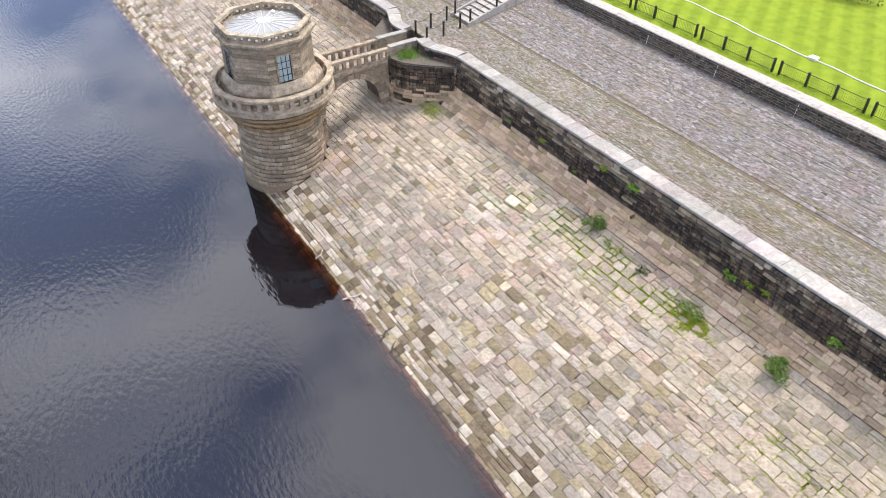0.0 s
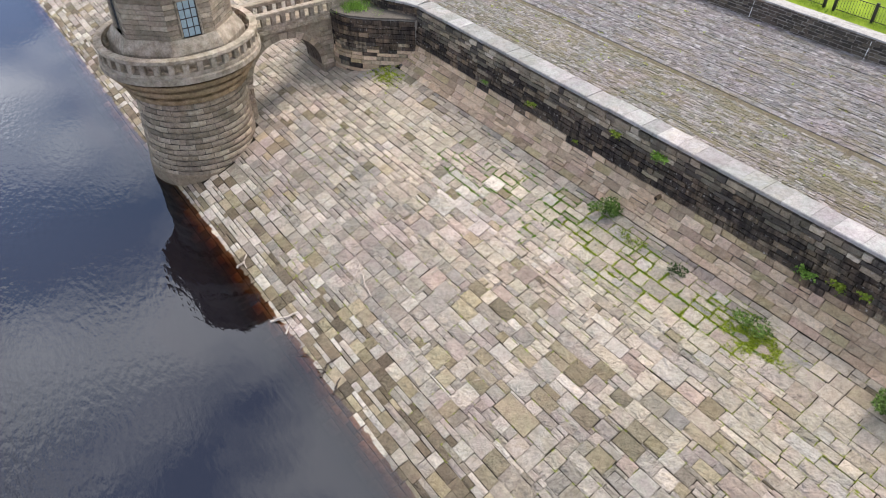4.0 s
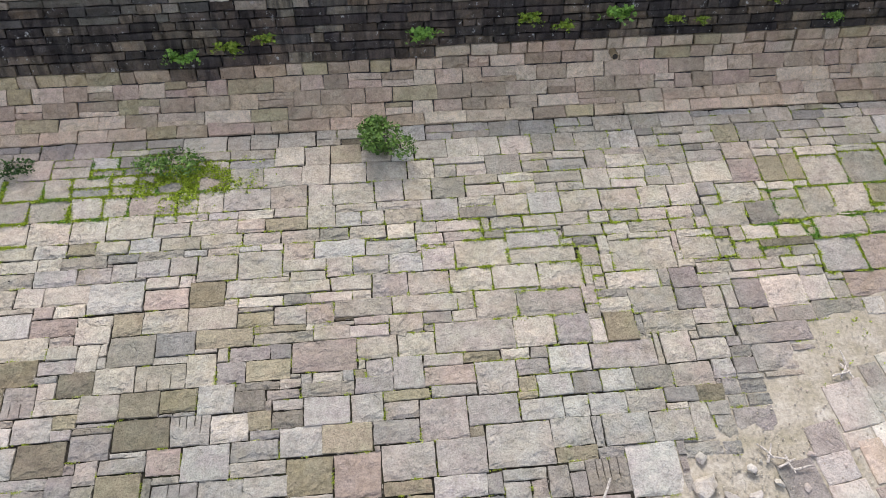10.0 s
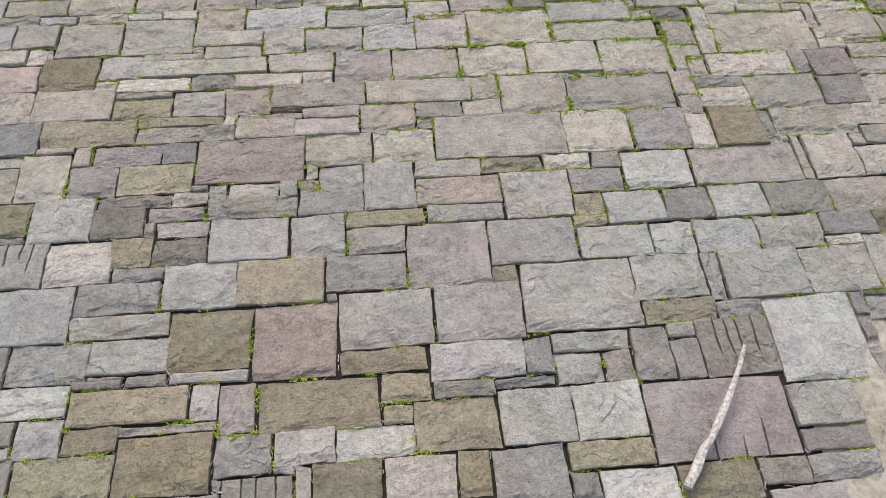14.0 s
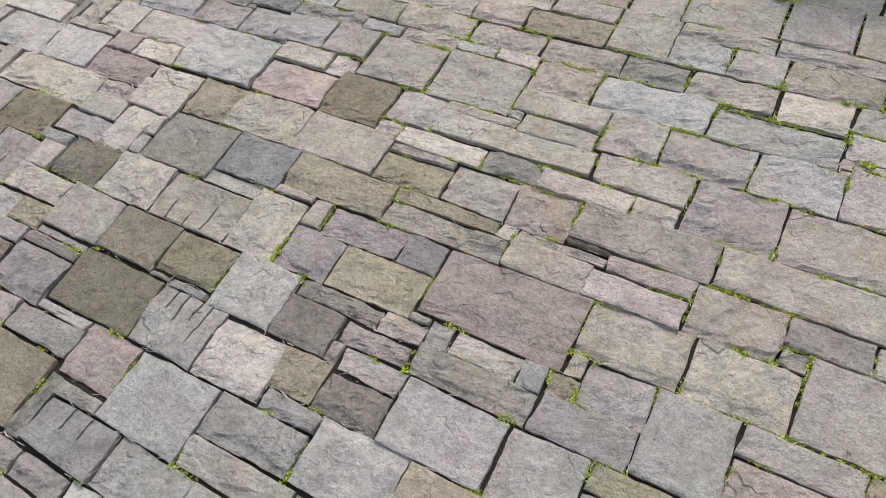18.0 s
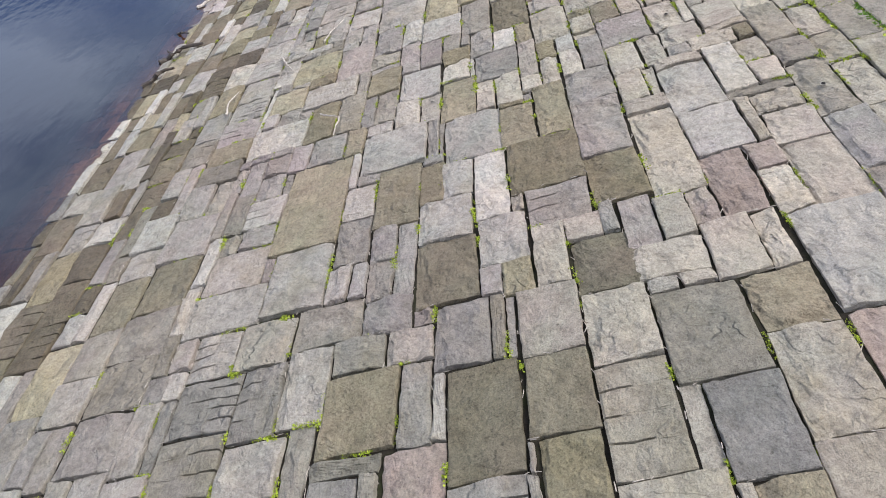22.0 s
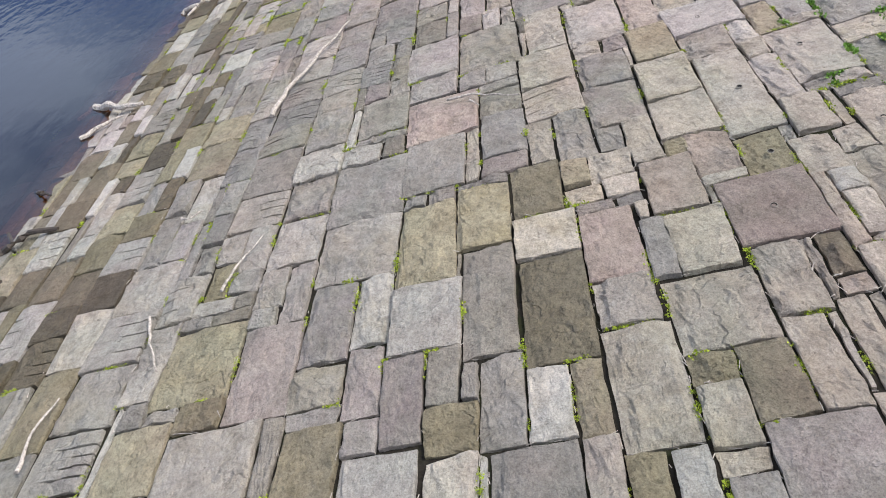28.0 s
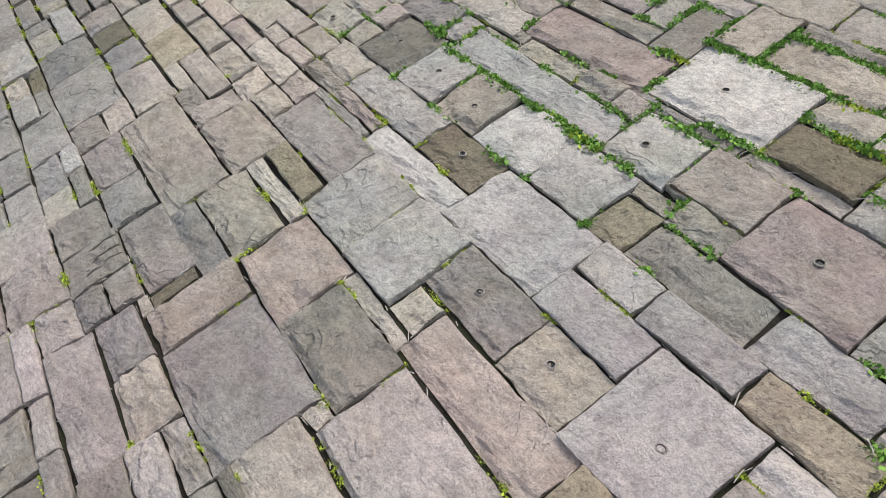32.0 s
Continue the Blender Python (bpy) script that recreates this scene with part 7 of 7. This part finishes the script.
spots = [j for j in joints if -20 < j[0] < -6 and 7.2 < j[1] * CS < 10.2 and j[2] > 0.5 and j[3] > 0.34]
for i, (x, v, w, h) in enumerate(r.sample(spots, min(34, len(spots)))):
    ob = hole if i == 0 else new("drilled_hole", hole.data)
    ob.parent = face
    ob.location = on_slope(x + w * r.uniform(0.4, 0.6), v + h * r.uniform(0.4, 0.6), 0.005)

# ---- moss and small weeds in the joints ----
r = random.Random(88)
moss, weeds, moss_low = Heap(), Heap(), Heap()


def growth(x, y):
    """How much grows in the joints there: scattered nearly everywhere, thick in a few damp stretches."""
    k = 0.14 + 0.42 * max(0.0, noise.noise(Vector((x * 0.23, y * 0.4, 2.0))))
    k += 3.2 * math.exp(-((x + 10.8) / 6.0) ** 4 - ((y - 10.45) / 0.95) ** 2) * min(1.2, 0.12 + 2.4 * max(0.0, 0.22 + noise.noise(Vector((x * 0.75, y * 1.0, 6.0)))))
    k += 1.6 * math.exp(-((x + 4.1) / 1.8) ** 2 - ((y - 10.85) / 0.6) ** 2)
    k += 1.5 * math.exp(-((x - 12.6) / 3.6) ** 2 - ((y - 9.2) / 1.9) ** 2)
    k += 1.3 * math.exp(-((x + 16.2) / 3.2) ** 2 - ((y - 9.45) / 0.85) ** 2)
    k += 0.75 * math.exp(-((x - 3.8) / 4.0) ** 2 - ((y - 8.6) / 2.4) ** 2)
    if x < -12 and y > 8.2:
        k *= 0.25 + 3.2 * max(0.0, noise.noise(Vector((x * 0.9, y * 1.7, 12.0))) - 0.03)
    if y < 1.0:
        k *= 0.15
    return k


for x, v, w, h in joints:
    if x < -26 or x > 16.0:
        continue
    y = v * CS
    k = growth(x + w / 2, (v + h / 2) * CS)
    for edge in range(2):
        length = w if edge == 0 else h
        runs = int(length * 3.6 * k + r.random() * 0.98 + (0.5 if k > 0.8 else 0))
        for _ in range(runs):
            mid, span = r.random(), min(0.5, r.uniform(0.04, 0.16) * (1 + 1.4 * min(k, 1.2)) / length)
            lush = y > 8.5 and -21 < x < -12
            n = int((10 if lush else 14) * span * length * 6) + 3
            fat = r.uniform(0.7, 1.25)
            leafy = lush and r.random() < 0.8 or (k > 0.9 and r.random() < 0.15)
            for i in range(n):
                q = max(0.0, min(1.0, mid + r.gauss(0, span * 0.5)))
                px_, pv = (x + w * q, v) if edge == 0 else (x, v + h * q)
                at = on_slope(px_ + r.gauss(0, 0.007), pv + r.gauss(0, 0.007), -0.022)
                if leafy:
                    tuft(weeds, at, r.uniform(0.016, 0.036) * fat, 14, r, 0.8)
                else:
                    tuft(moss, at, r.uniform(0.008, 0.019) * fat * (1.0 if k < 0.7 else 1.6 if k < 1.6 else 2.0), 11, r, 0.8)
litter = Heap()
for x, v, w, h in joints:
    if not LANE[0] < x < LANE[1] or v * CS < 1.0:
        continue
    for _ in range(r.randint(1, 4)):
        across = r.random() < 0.6
        px_, pv = (x + w * r.random(), v) if across else (x, v + h * r.random())
        turn_ = r.gauss(0.0 if across else 1.57, 0.35)
        half, wide = r.uniform(0.012, 0.045), r.uniform(0.0015, 0.0035)
        dx, dv = half * math.cos(turn_), half * math.sin(turn_)
        ends = [(px_ - dx - dv * wide / half, pv - dv + dx * wide / half), (px_ - dx + dv * wide / half, pv - dv - dx * wide / half),
                (px_ + dx + dv * wide / half, pv + dv - dx * wide / half), (px_ + dx - dv * wide / half, pv + dv + dx * wide / half)]
        lift = r.uniform(-0.03, 0.004)
        litter.add([on_slope(a, b, lift) for a, b in ends] + [on_slope(px_, pv, lift + 0.005)], [(0, 1, 4), (1, 2, 4), (2, 3, 4), (3, 0, 4)])
tagged(mesh_ob("joint_litter", litter.v, litter.f, M_WOOD), "dry straw and twig litter caught in the paving joints", "litter", "", "stuff")
tagged(mesh_ob("joint_moss", moss.v, moss.f, M_MOSS), "yellow-green moss growing along the paving joints", "moss", "", "stuff")
tagged(mesh_ob("joint_weeds", weeds.v, weeds.f, M_LEAF), "small leafy green weeds growing along the paving joints", "weeds", "", "stuff")
for i in range(2200):
    x, y = r.gauss(-3.3, 0.6), r.gauss(10.72, 0.25)
    if noise.noise(Vector((x * 1.9, y * 2.6, 4.0))) > -0.12:
        tuft(moss_low, on_slope(x, y / CS, -0.01), r.uniform(0.025, 0.05), 6, r, 0.6)
for i in range(260):
    x, y = r.gauss(-27.1, 0.7), r.gauss(11.3, 0.35)
    tuft(moss_low, on_slope(x, y / CS, 0.0), r.uniform(0.05, 0.1), 5, r, 0.6)
tagged(mesh_ob("moss_mat", moss_low.v, moss_low.f, M_MOSS), "bright yellow-green moss mat spread over blocks", "moss", "", "stuff")
st = Heap()
for i in range(420):
    x, y = r.uniform(7.6, 16.5), r.uniform(2.4, 7.3)
    if y < gap_y(x):
        blade_tuft(st, on_slope(x, y / CS, -0.04), r.uniform(0.03, 0.09), 5, r, 0.12)
tagged(mesh_ob("dry_grass", st.v, st.f, M_STRAW), "sparse dry grass on the silt", "grass", "", "stuff")
gm = Heap()
for i in range(260):
    x, y = r.uniform(8.5, 16.5), r.uniform(4.2, 7.3)
    if y < gap_y(x) and noise.noise(Vector((x * 0.9, y * 0.9, 21))) > 0.0:
        tuft(gm, on_slope(x, y / CS, -0.005), r.uniform(0.02, 0.045), 6, r, 0.8)
tagged(mesh_ob("silt_moss", gm.v, gm.f, M_MOSS), "thin patches of moss on the silt", "moss", "", "stuff")
gv = Heap()
for i in range(2600):
    x, y = r.uniform(5.4, 16), r.uniform(2.2, 7.2)
    if x < 9 and r.random() < 0.5:
        x, y = r.gauss(6.95, 0.8), r.gauss(3.85, 0.65)
    if y > gap_y(x) + 0.1:
        continue
    s = r.uniform(0.006, 0.022)
    p = on_slope(x, y / CS, 0.012)
    ring = [p + Vector((s * r.uniform(0.7, 1.3) * math.cos(a), s * r.uniform(0.7, 1.3) * math.sin(a), s * 0.2)) for a in (0.2, 1.5, 2.7, 4.0, 5.2)]
    gv.add(ring + [p + Vector((0, 0, s * 0.9))], [(k, (k + 1) % 5, 5) for k in range(5)])
tagged(mesh_ob("gravel", gv.v, gv.f, M_LIGHT_J), "small pale gravel strewn over the silt", "gravel", "", "stuff")
